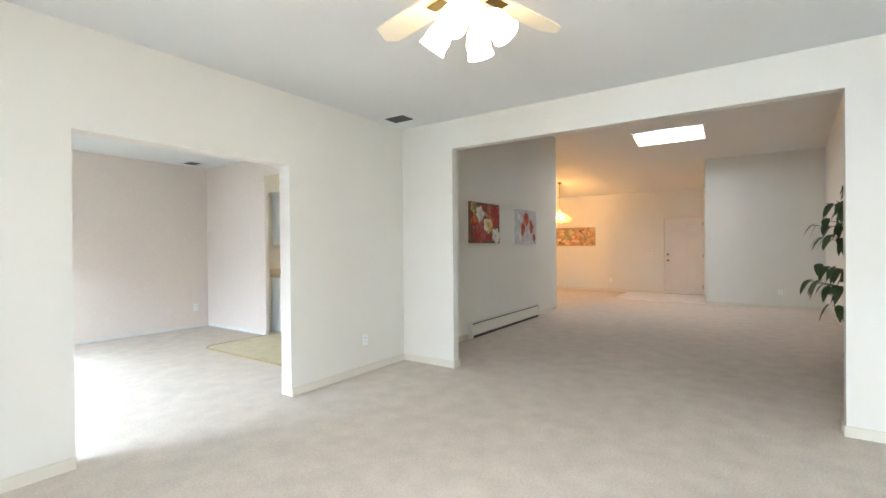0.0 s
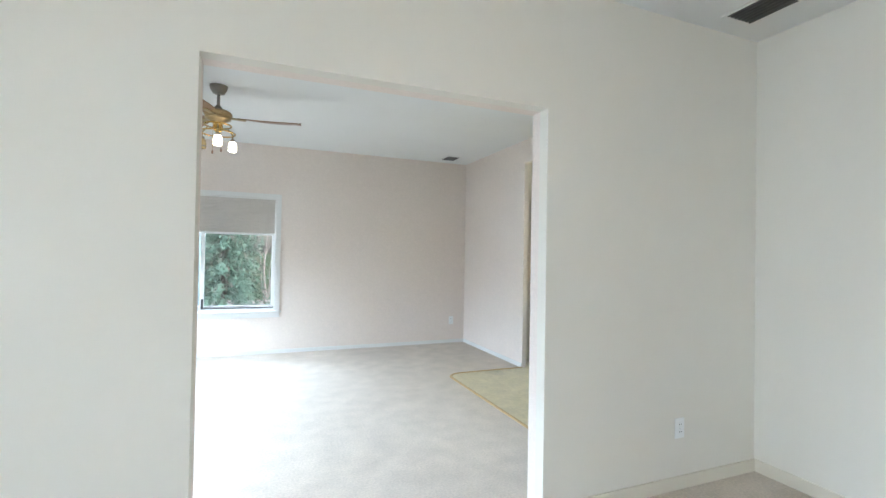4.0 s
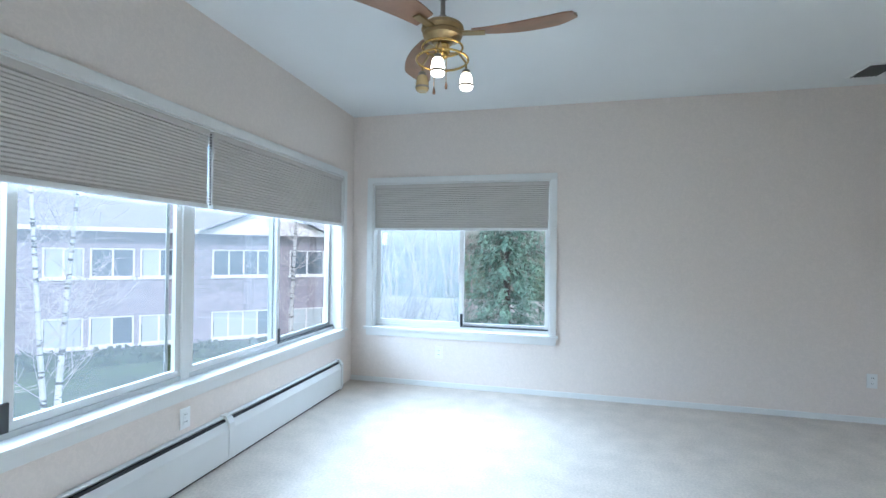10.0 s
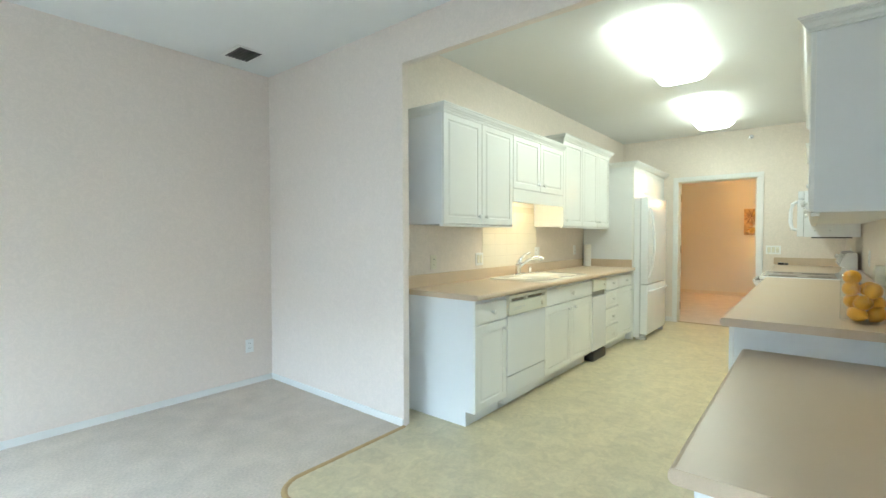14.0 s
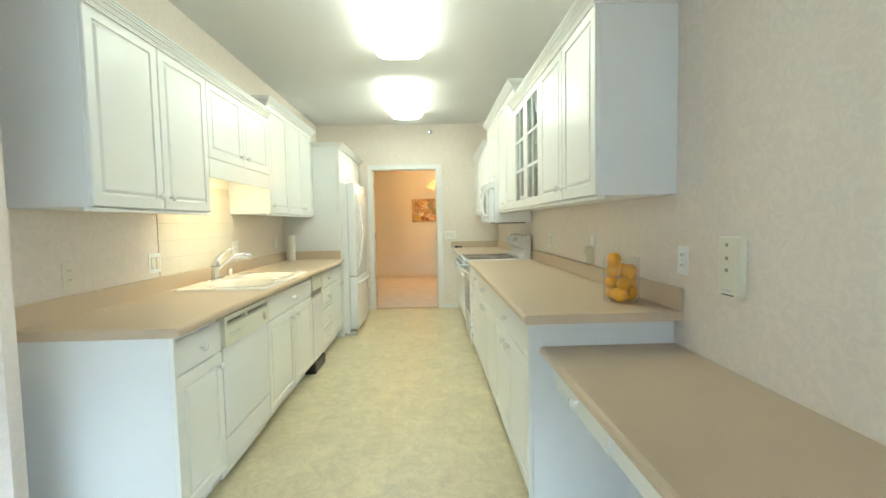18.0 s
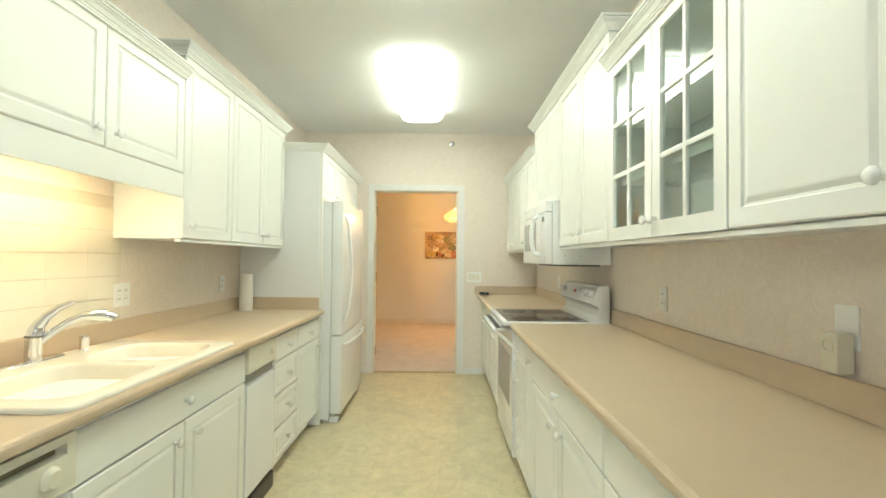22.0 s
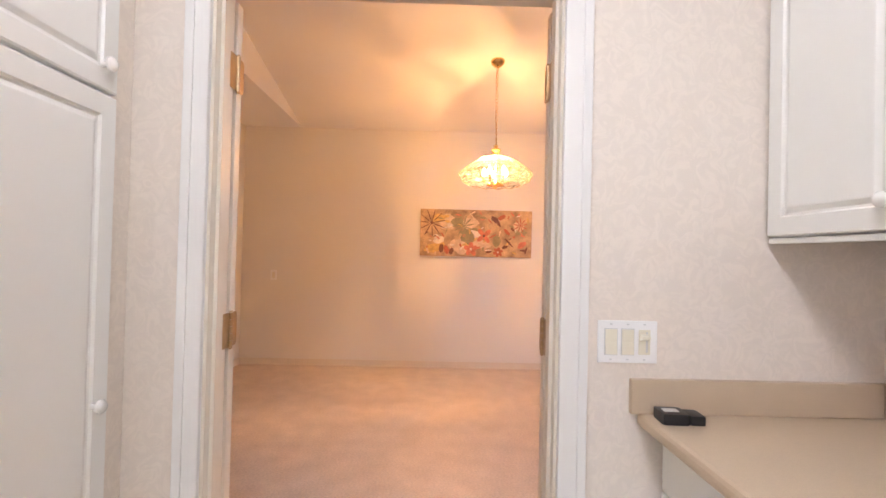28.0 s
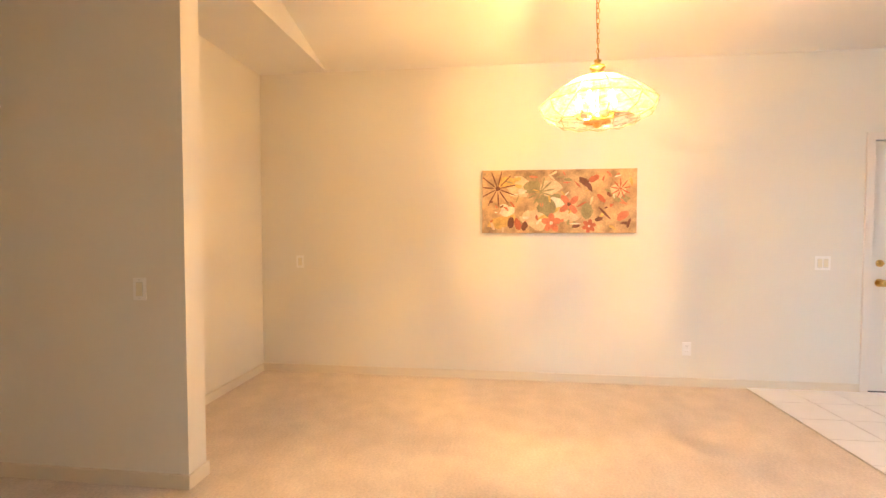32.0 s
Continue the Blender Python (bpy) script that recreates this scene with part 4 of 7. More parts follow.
# left run of wall cabinets
wall_cabinet(left_at(3.018), 0.957, 1.386, 2.184, [0.4785, 0.4785], "white two-door wall cabinet with raised panels", ends=(True, False))
wall_cabinet(left_at(3.975), 1.015, 1.60, 2.184, [0.5075, 0.5075], "short white wall cabinet over the sink with a valance", valance=0.115)
wall_cabinet(left_at(4.99), 1.38, 1.40, 2.305, [0.51, 0.465, 0.405], "taller white three-door wall cabinet", ends=(True, True), knobs="LRL")
# cabinets over and beside the fridge
fridge_end = thing("fridge_panel", left_at(6.372), "white full-height panel closing the fridge bay", "panel")
part("panel", boxed(0, 0.028, -0.618, -0.002, 0.004, 2.165, bevel=0.002), M_CAB_SIDE, fridge_end)
part("edge_strip", boxed(0, 0.030, -0.642, -0.619, 0.004, 2.165, bevel=0.003), M_CAB, fridge_end, "white front edge strip")
wall_cabinet(left_at(6.405), 0.92, 1.785, 2.165, [0.46, 0.46], "white two-door cabinet above the fridge", depth=0.621, ends=(False, False), crowned=False)
pantry = thing("pantry_cabinet", left_at(7.33), "tall white pantry cabinet between fridge and door wall", "cabinet")
part("body", boxed(0, 0.560, -0.611, -0.002, 0.004, 2.165, bevel=0.002), M_CAB_SIDE, pantry)
part("filler_strip", boxed(0.561, 0.668, -0.590, -0.002, 0.004, 2.165), M_WALL_KIT, pantry, "papered filler beside the pantry")
door_front(pantry, 0, 0.11, 0.560, 1.592, 0.611, (0.9, 0.85))
door_front(pantry, 0, 1.706, 0.560, 0.456, 0.611, (0.9, 0.06))
fc = thing("crown_moulding", left_at(6.372), "continuous crown moulding over fridge bay and pantry", "moulding")
crown(fc, 0, 1.52, 0.645, 2.158, True, True)

# left base run
base_cabinet(left_at(3.0), 0.395, [("drawer", 0, TOP - DH - 0.01, 0.395, DH, ""), ("door", 0, 0.11, 0.395, TOP - DH - 0.12, "R")], "narrow white end cabinet with drawer and door")
part_end = thing("end_panel", left_at(2.986), "white end panel of the sink counter", "panel")
end_sheet(part_end, 0.634, 0.868)
base_cabinet(left_at(4.01), 1.045, [("drawer", 0, TOP - DH - 0.01, 1.045, DH, ""), ("door", 0, 0.11, 0.5225, TOP - DH - 0.12, "R"), ("door", 0.5225, 0.11, 0.5225, TOP - DH - 0.12, "L")], "white sink base with a false drawer and two doors")
base_cabinet(left_at(5.45), 0.41, [("drawer", 0, 0.11 + i * 0.196 if i < 3 else 0.11 + 3 * 0.196, 0.41, 0.19 if i < 3 else DH, "") for i in range(4)], "white base unit with four drawers")
base_cabinet(left_at(5.86), 0.510, [("drawer", 0, TOP - DH - 0.01, 0.510, DH, ""), ("door", 0, 0.11, 0.510, TOP - DH - 0.12, "R")], "white base cabinet with drawer and door beside the fridge")

# right run of wall cabinets
wall_cabinet(right_at(3.985), 0.930, 1.396, 2.175, [0.465, 0.465], "white two-door wall cabinet with raised panels", depth=0.325, ends=(False, True))
wall_cabinet(right_at(5.68), 0.85, 1.396, 2.362, [0.425, 0.425], "taller white two-door wall cabinet", depth=0.325, ends=(False, True))
wall_cabinet(right_at(6.46), 0.78, 1.70, 2.36, [0.39, 0.39], "white cabinet above the microwave", depth=0.325, ends=(True, False))
wall_cabinet(right_at(7.23), 0.77, 1.402, 2.19, [0.385, 0.385], "white two-door wall cabinet beside the cooker", depth=0.325, ends=(False, False))
wall_cabinet(right_at(7.995), 0.765, 1.402, 2.19, [0.3825, 0.3825], "white two-door wall cabinet in the corner", depth=0.325, ends=(False, False))


def glass_cabinet(m, w, z0, z1, label, depth=0.325):
    ob = thing("glass_cabinet", m, label, "cabinet", "kitchen wall cabinets")
    t = 0.018
    bm = slabs((0, t, -depth, -0.002, z0, z1), (w - t, w, -depth, -0.002, z0, z1), (t, w - t, -depth, -0.002, z0, z0 + t), (t, w - t, -depth, -0.002, z1 - t, z1), (t, w - t, -0.012, -0.002, z0 + t, z1 - t))
    part("body", bm, M_CAB_SIDE, ob)
    for k in (1, 2):
        z = z0 + (z1 - z0) * k / 3
        part("shelf", boxed(t, w - t, -depth + 0.03, -0.014, z - 0.009, z + 0.009), M_CAB_SIDE, ob)
    part("light_rail", boxed(0.0, w, -depth - 0.010, -depth + 0.02, z0 - 0.016, z0 - 0.001, bevel=0.003), M_CAB, ob)
    fr = 0.055
    for i in range(2):
        x0, x1 = w / 2 * i + GAP, w / 2 * (i + 1) - GAP
        za, zb = z0 + GAP, z1 - GAP
        f0, f1 = -depth - 0.019, -depth
        d = part("door", slabs((x0, x0 + fr, f0, f1, za, zb), (x1 - fr, x1, f0, f1, za, zb), (x0 + fr, x1 - fr, f0, f1, za, za + fr), (x0 + fr, x1 - fr, f0, f1, zb - fr, zb)), M_CAB, ob, "white glazed door frame")
        pane = part("pane", boxed(x0 + fr - 0.004, x1 - fr + 0.004, f0 + 0.009, f0 + 0.012, za + fr - 0.004, zb - fr + 0.004), M_GLASS_CAB, d, "clear glass pane")
        pane.visible_shadow = False
        part("muntin", boxed((x0 + x1) / 2 - 0.009, (x0 + x1) / 2 + 0.009, f0 + 0.001, f0 + 0.014, za + fr, zb - fr, bevel=0.003), M_CAB, d)
        for k in (1, 2):
            z = za + fr + (zb - za - 2 * fr) * k / 3
            part("muntin", boxed(x0 + fr, x1 - fr, f0 + 0.002, f0 + 0.013, z - 0.009, z + 0.009, bevel=0.003), M_CAB, d)
        knob(d, x1 - 0.028 if i == 0 else x0 + 0.028, f0, z0 + 0.065)
    crown(ob, 0, w, depth + 0.019, z1 - 0.012, False, False)
    return ob


glass_cabinet(right_at(4.83), 0.845, 1.396, 2.175, "white wall cabinet with two muntined glass doors")

TOPR = 0.865
# right base run
pair = lambda w: [("drawer", 0, TOPR - DH - 0.01, w, DH, ""), ("door", 0, 0.11, w / 2, TOPR - DH - 0.12, "R"), ("door", w / 2, 0.11, w / 2, TOPR - DH - 0.12, "L")]  # noqa: E731
base_cabinet(right_at(4.10), 1.02, pair(1.02), "white base cabinet with wide drawer and two doors", 0.605, 0.875)
base_cabinet(right_at(5.10), 1.00, pair(1.00), "white base cabinet with wide drawer and two doors", 0.605, 0.875)
base_cabinet(right_at(5.650), 0.545, [("drawer", 0, 0.11 + i * 0.196 if i < 3 else 0.11 + 3 * 0.196, 0.30, 0.19 if i < 3 else DH, "") for i in range(4)] + [("door", 0.30, 0.11, 0.245, 0.745, "R")], "white drawer stack beside the cooker", 0.605, 0.875)
base_cabinet(right_at(7.23), 0.865, pair(0.865), "white base cabinet with drawer and two doors", 0.605, 0.875)
base_cabinet(right_at(7.995), 0.765, pair(0.765), "white corner base cabinet with drawer and two doors", 0.605, 0.875)
rp = thing("end_panel", right_at(3.08), "white end panel of the long counter", "panel")
end_sheet(rp, 0.627, 0.876)


# ---- worktops ----
def worktop_profile(front, z, thick=0.038):
    """Rolled front edge of a laminate worktop, from the back at y 0 to the front."""
    return [(0, z - thick), (0, z), (-front + 0.014, z), (-front + 0.006, z - 0.003), (-front + 0.001, z - 0.010), (-front, z - 0.019),
            (-front + 0.001, z - 0.028), (-front + 0.006, z - 0.035), (-front + 0.014, z - thick)]


def worktop(name, m, length, front, z, label, splash=(), cut=None):
    ob = thing(name, m, label, "worktop")
    bm = bmesh.new()
    if cut is None:
        extrude_profile(bm, worktop_profile(front, z), 0, length)
    else:
        c0, c1, d0, d1 = cut
        prof = worktop_profile(front, z)
        front_strip = bmesh.new()
        extrude_profile(front_strip, [(p[0] if p[0] < -d1 else -d1, p[1]) for p in prof], c0, c1)
        part("front_strip", front_strip, M_COUNTER, ob, "rolled front edge before the sink")
        part("back_strip", boxed(c0, c1, -d0, 0, z - 0.038, z), M_COUNTER, ob)
        right = bmesh.new()
        extrude_profile(right, prof, c1, length)
        part("top", right, M_COUNTER, ob)
        bm = bmesh.new()
        extrude_profile(bm, prof, 0, c0)
    part("top", bm, M_COUNTER, ob)
    for a0, a1, b0, b1 in splash:
        part("backsplash", boxed(a0, a1, b0, b1, z, z + 0.095, bevel=0.006), M_COUNTER, ob, "low laminate upstand")
    return ob


ZC, ZR = 0.907, 0.915
SINK = (4.03, 4.87, 3.845, 4.315)
worktop("worktop", left_at(2.965), 3.405, 0.668, ZC, "beige-pink laminate worktop with rolled edge holding the sink",
        [(0, 3.405, -0.02, 0), (3.385, 3.405, -0.63, -0.021)], (SINK[0] - 2.965, SINK[1] - 2.965, KY1 - SINK[3], KY1 - SINK[2]))
worktop("worktop", right_at(5.655), 2.655, 0.657, ZR, "beige-pink laminate worktop with rolled edge", [(0, 2.655, -0.02, 0)])
worktop("worktop", right_at(7.998), 1.638, 0.69, ZR, "beige-pink laminate worktop in the corner", [(0, 1.638, -0.02, 0), (0, 0.02, -0.715, -0.021)])
desk = worktop("desk", right_at(3.065), 1.40, 0.577, 0.768, "low beige laminate desk with one drawer")
part("apron", boxed(0.0, 1.33, -0.52, -0.50, 0.615, 0.726, bevel=0.003), M_CAB, desk, "white apron rail")
dr = part("drawer", boxed(0.10, 0.62, -0.535, -0.521, 0.625, 0.72, bevel=0.004), M_CAB, desk)
knob(dr, 0.36, -0.535, 0.672)
part("side_panel", boxed(1.33, 1.36, -0.53, -0.002, 0.004, 0.726, bevel=0.002), M_CAB_SIDE, desk)

# ---- sink, tap, small kitchen things ----
sink = thing("sink", Matrix.Translation((SINK[0] - 0.06, SINK[2] - 0.05, ZC)), "cream double-bowl drop-in sink in the worktop", "sink")
L, D = SINK[1] - SINK[0] + 0.12, SINK[3] - SINK[2] + 0.10
bowls = [(0.075, 0.505, 0.055, 0.435, 0.09), (0.545, L - 0.075, 0.055, 0.435, 0.09)]


def round_rect(x0, x1, y0, y1, r, per=6):
    """Points round a rectangle with rounded corners, anticlockwise from the lower right."""
    pts = []
    for cx, cy, a0 in ((x1 - r, y0 + r, -90), (x1 - r, y1 - r, 0), (x0 + r, y1 - r, 90), (x0 + r, y0 + r, 180)):
        for k in range(per + 1):
            a = radians(a0 + 90 * k / per)
            pts.append((cx + r * math.cos(a), cy + r * math.sin(a)))
    return pts


def looped(bm, loops, close=False):
    rows = [[bm.verts.new(p) for p in loop] for loop in loops]
    for a, b in zip(rows, rows[1:]):
        for k in range(len(a)):
            bm.faces.new((a[k], a[(k + 1) % len(a)], b[(k + 1) % len(a)], b[k]))
    if close:
        bm.faces.new(rows[-1])
    return rows


bm = bmesh.new()
outer = [[(*p, z) for p in round_rect(inset, L - inset, inset, D - inset, 0.05 - inset)] for inset, z in ((0.0, 0.001), (0.001, 0.008), (0.006, 0.014), (0.014, 0.016))]
rim_rows = looped(bm, outer)
edges = [e for e in bm.edges if e.is_boundary and all(v in set(rim_rows[-1]) for v in e.verts)]
for b in bowls:
    ring = [bm.verts.new((*p, 0.016)) for p in round_rect(*b)]
    edges += [bm.edges.new((ring[k], ring[(k + 1) % len(ring)])) for k in range(len(ring))]
bmesh.ops.triangle_fill(bm, use_beauty=True, use_dissolve=False, edges=edges)
part("rim", bm, M_SINK, sink, "wide cream rim with rounded corners", smooth=True)
for b in bowls:
    bm = bmesh.new()
    looped(bm, [[(*p, z) for p in round_rect(b[0] + i, b[1] - i, b[2] + i, b[3] - i, max(0.03, b[4] - i))] for i, z in
                ((0.0, 0.016), (0.004, 0.014), (0.010, 0.004), (0.018, -0.10), (0.028, -0.135), (0.05, -0.150), (0.09, -0.155))], True)
    bowl = part("bowl", bm, M_SINK, sink, "cream sink bowl", smooth=True)
    bm = bmesh.new()
    lathe(bm, [(0.042, -0.154), (0.040, -0.150), (0.02, -0.152)], 16, Matrix.Translation(((b[0] + b[1]) / 2, (b[2] + b[3]) / 2, 0)))
    part("drain", bm, M_CHROME, bowl, "chrome drain", smooth=True)

tap = thing("kitchen_tap", pose(4.47, 4.335, ZC + 0.012), "chrome single-lever kitchen tap with a pull-out spout", "tap")
bm = bmesh.new()
looped(bm, [[(*p, z) for p in round_rect(-0.125 + i, 0.125 - i, -0.030 + i, 0.030 - i, 0.029 - i)] for i, z in ((0.0, 0.0), (0.0, 0.005), (0.004, 0.010), (0.010, 0.012))], True)
part("base_plate", bm, M_CHROME, tap, smooth=True)
bm = bmesh.new()
sweep(bm, [(0, 0, 0.008), (0, -0.001, 0.05), (0, -0.004, 0.095), (0.001, -0.010, 0.125), (0.002, -0.016, 0.142)], [0.027, 0.026, 0.027, 0.025, 0.017], 16)
part("body", bm, M_CHROME, tap, smooth=True)
bm = bmesh.new()
lathe(bm, [(0.0275, 0.094), (0.029, 0.096), (0.029, 0.100), (0.0275, 0.102)], 20, Matrix.Translation((0, -0.004, 0)), caps=False)
part("collar", bm, M_PEWTER, tap, "dark seam ring", smooth=True)
bm = bmesh.new()
sweep(bm, [(0.006, -0.012, 0.070), (0.028, -0.050, 0.112), (0.048, -0.090, 0.146), (0.066, -0.125, 0.164), (0.080, -0.150, 0.166)], [0.014, 0.014, 0.015, 0.017, 0.018], 12)
spout = part("spout", bm, M_CHROME, tap, "slanting chrome spout", smooth=True)
bm = bmesh.new()
sweep(bm, [(0.080, -0.150, 0.166), (0.096, -0.182, 0.164), (0.106, -0.205, 0.156), (0.110, -0.214, 0.148)], [0.0205, 0.0225, 0.021, 0.016], 14)
part("spray_head", bm, M_CHROME, spout, "chrome pull-out spray head", smooth=True)
bm = bmesh.new()
sweep(bm, [(0.002, -0.012, 0.132), (0.012, -0.034, 0.168), (0.028, -0.068, 0.200), (0.044, -0.100, 0.216), (0.050, -0.112, 0.219)], [0.022, 0.017, 0.012, 0.009, 0.006], 12)
part("lever", bm, M_CHROME, tap, "chrome lever", smooth=True)
gap = thing("air_gap", pose(4.70, 4.33, ZC + 0.012), "small chrome air-gap cap on the sink rim", "air gap")
bm = bmesh.new()
lathe(bm, [(0.020, 0), (0.020, 0.004), (0.016, 0.006), (0.017, 0.045), (0.019, 0.05), (0.017, 0.062), (0.006, 0.066)], 16)
part("cap", bm, M_CHROME, gap, smooth=True)

# white tile field behind the sink
tile_back = structure("trim_tile_field", boxed(3.99, 5.05, KY1 - 0.002, KY1, ZC + 0.095, 1.60), M_GROUT, "cream tile field behind the sink", "wall tiles")
tile_mesh = mesh_of("tile", boxed(-0.1058, 0.1058, -0.003, 0, -0.0525, 0.0525, bevel=0.0012), M_TILE_WALL)
for i in range(5):
    for j in range(6):
        z = ZC + 0.095 + 0.053 + j * 0.1078
        if z + 0.0525 < 1.61:
            t = new("tile", tile_mesh)
            t.location = (3.99 + 0.106 + i * 0.212, KY1 - 0.002, z)
            t.parent = tile_back

tube = thing("under_cabinet_light", left_at(3.98), "slim lit lamp under the short cabinet", "lamp")
part("housing", boxed(0.2, 0.8, -0.30, -0.20, 1.685, 1.713, bevel=0.004), M_PLATE_WHITE, tube)
part("tube", boxed(0.22, 0.78, -0.285, -0.215, 1.675, 1.685, bevel=0.003), M_TUBE, tube, "warm glowing tube")

wall_plate(on_north(3.945, KY1, 1.09), "switch", "double white switch plate beside the tiles", 2)
wall_plate(on_north(3.30, KY1, 1.09), "outlet", "white duplex outlet over the worktop", mat=M_PLATE)
wall_plate(on_north(5.06, KY1, 1.12), "outlet", "double white outlet plate beyond the tiles", 2)
wall_plate(on_north(6.08, KY1, 1.12), "outlet", "white duplex outlet near the paper towel")
wall_plate(on_south(3.005, KY0, 1.125), "outlet", "white outlet above the desk corner")
wall_plate(on_south(5.02, KY0, 1.13), "outlet", "white outlet beside the cooker")
wall_plate(on_south(7.0, KY0, 1.11), "outlet", "white outlet over the corner worktop")

icom = thing("intercom_panel", on_south(2.688, KY0, 1.128), "ivory wall intercom panel with four small buttons", "intercom")
part("body", boxed(-0.050, 0.050, -0.030, 0, -0.102, 0.102, bevel=0.005), M_PLATE, icom)
for z in (0.075, 0.03, -0.01):
    part("button", boxed(-0.012, 0.000, -0.033, -0.030, z - 0.006, z + 0.006, bevel=0.001), M_BRONZE, icom, "small square button")
part("label_bar", boxed(-0.03, 0.022, -0.0312, -0.030, -0.082, -0.076), M_APPL_GREY, icom, "unreadable printed line")
part("speaker_slot", boxed(-0.03, 0.03, -0.0312, -0.030, -0.096, -0.092), M_SLOT, icom)

plug = thing("plug_in_freshener", on_south(4.02, KY0, 1.085), "ivory plug-in air freshener in a wall outlet", "air freshener")
part("plate", boxed(-0.036, 0.036, -0.006, 0, 0.0, 0.116, bevel=0.003), M_PLATE_WHITE, plug)
part("body", boxed(-0.028, 0.028, -0.055, -0.006, -0.062, 0.045, bevel=0.010), M_PLATE, plug, smooth=True)
bm = bmesh.new()
lathe(bm, [(0.019, 0.0), (0.019, 0.004), (0.014, 0.006), (0.012, 0.003)], 18, Matrix.Translation((0.0, -0.054, 0.010)) @ Matrix.Rotation(radians(90), 4, "X"))
part("nozzle", bm, M_PLATE, plug, smooth=True)

# jar of lemons
JAR = (3.262, 1.907)
jar = thing("glass_jar", Matrix.Translation((*JAR, ZR)), "clear cylindrical glass jar filled with lemons", "jar")
bm = bmesh.new()
lathe(bm, [(0.001, 0.0), (0.070, 0.0), (0.076, 0.003), (0.079, 0.010), (0.080, 0.205), (0.0785, 0.206), (0.0775, 0.204)], 40, caps=False)
jg = part("cylinder", bm, M_GLASS_JAR, jar, smooth=True)
jg.visible_shadow = False
rng = random.Random(5)
lemon_bm = bmesh.new()
lathe(lemon_bm, [(0.001, -0.047), (0.006, -0.044), (0.010, -0.040), (0.024, -0.031), (0.034, -0.014), (0.036, 0.0), (0.034, 0.014), (0.024, 0.031), (0.010, 0.040), (0.006, 0.045), (0.001, 0.048)], 16)
lemon_mesh = mesh_of("lemon", lemon_bm, M_LEMON, smooth=True)
spots = [(0.046 * math.cos(a), 0.046 * math.sin(a), z) for z, turn in ((0.037, 0.5), (0.088, 3.04)) for a in [turn + 2 * math.pi * k / 3 for k in range(3)]]
spots += [(-0.012, 0.046, 0.146), (-0.034, -0.030, 0.141), (0.042, -0.022, 0.143), (-0.018, 0.044, 0.197)]
for p in spots:
    lem = new("lemon", lemon_mesh)
    tilt = rng.uniform(0.5, 1.9) if p[2] < 0.2 else 0.45
    lem.matrix_world = Matrix.Translation((JAR[0] + p[0] * 0.92, JAR[1] + p[1] * 0.92, ZR + p[2])) @ Euler((tilt, rng.uniform(-0.5, 0.5), rng.uniform(0, 6.2))).to_matrix().to_4x4() @ Matrix.Scale(0.90, 4)
    tagged(lem, "ripe orange-yellow lemon stacked in the glass jar", "lemon", "lemons in the jar")

roll = thing("paper_towel_roll", Matrix.Translation((6.26, 4.34, ZC)), "cream paper towel roll standing on the worktop", "paper towel")
bm = bmesh.new()
lathe(bm, [(0.047, 0.0), (0.049, 0.003), (0.049, 0.276), (0.047, 0.279), (0.022, 0.279), (0.020, 0.270)], 28)
part("roll", bm, M_PAPER, roll, smooth=True)

keybox = thing("lockbox", pose(7.93, 2.392, ZR, 0, 0, -94), "small black lockbox lying on the worktop", "lockbox")
part("body", boxed(-0.033, 0.033, -0.032, 0.032, 0.001, 0.030, bevel=0.006), M_BLACK, keybox, smooth=True)
part("shackle_block", boxed(0.037, 0.074, -0.028, 0.028, 0.001, 0.026, bevel=0.005), M_BLACK, keybox, smooth=True)
part("label_plate", boxed(-0.022, 0.016, -0.012, 0.012, 0.030, 0.0312), M_APPL_GREY, keybox, "pale printed plate")

sprinkler = thing("sprinkler_head", on_east(8.0, 2.745, 2.645), "small chrome sidewall sprinkler head", "sprinkler")
bm = bmesh.new()
lathe(bm, [(0.030, 0.0), (0.030, 0.004), (0.012, 0.008), (0.011, 0.03), (0.004, 0.034)], 18, Matrix.Rotation(radians(90), 4, "X"))
part("escutcheon", bm, M_CHROME, sprinkler, smooth=True)
part("deflector", boxed(-0.012, 0.012, -0.046, -0.034, -0.010, 0.010, bevel=0.002), M_CHROME, sprinkler)


# ---- appliances ----
M_GRIP = material("brown_recess_shade", (0.24, 0.20, 0.12), 0.5, vary=0.05)
M_STEELSTRIP = material("dull_metal_strip", (0.34, 0.35, 0.34), 0.35, 0.6, vary=0.06, scale=20)
dw = thing("dishwasher", left_at(3.395), "off-white dishwasher with a bisque control panel", "dishwasher")
W = 0.615
part("body", boxed(0.004, W - 0.004, -0.60, -0.01, 0.05, 0.863), M_APPL, dw)
part("door", boxed(0.006, W - 0.006, -0.632, -0.601, 0.26, 0.705, bevel=0.006), M_APPL, dw, "plain off-white door")
part("lower_panel", boxed(0.006, W - 0.006, -0.628, -0.601, 0.115, 0.253, bevel=0.005), M_APPL, dw)
part("toe_kick", boxed(0.006, W - 0.006, -0.55, -0.53, 0.004, 0.112), M_APPL_GREY, dw)
cp = part("control_panel", slabs((0.006, W - 0.006, -0.646, -0.601, 0.712, 0.808), (0.006, W - 0.006, -0.646, -0.601, 0.836, 0.858), (0.006, 0.035, -0.646, -0.601, 0.808, 0.836),
                                 (W - 0.035, W - 0.006, -0.646, -0.601, 0.808, 0.836), (0.035, W - 0.035, -0.612, -0.601, 0.808, 0.836)), M_BISQUE, dw, "bisque control panel, proud of the door")
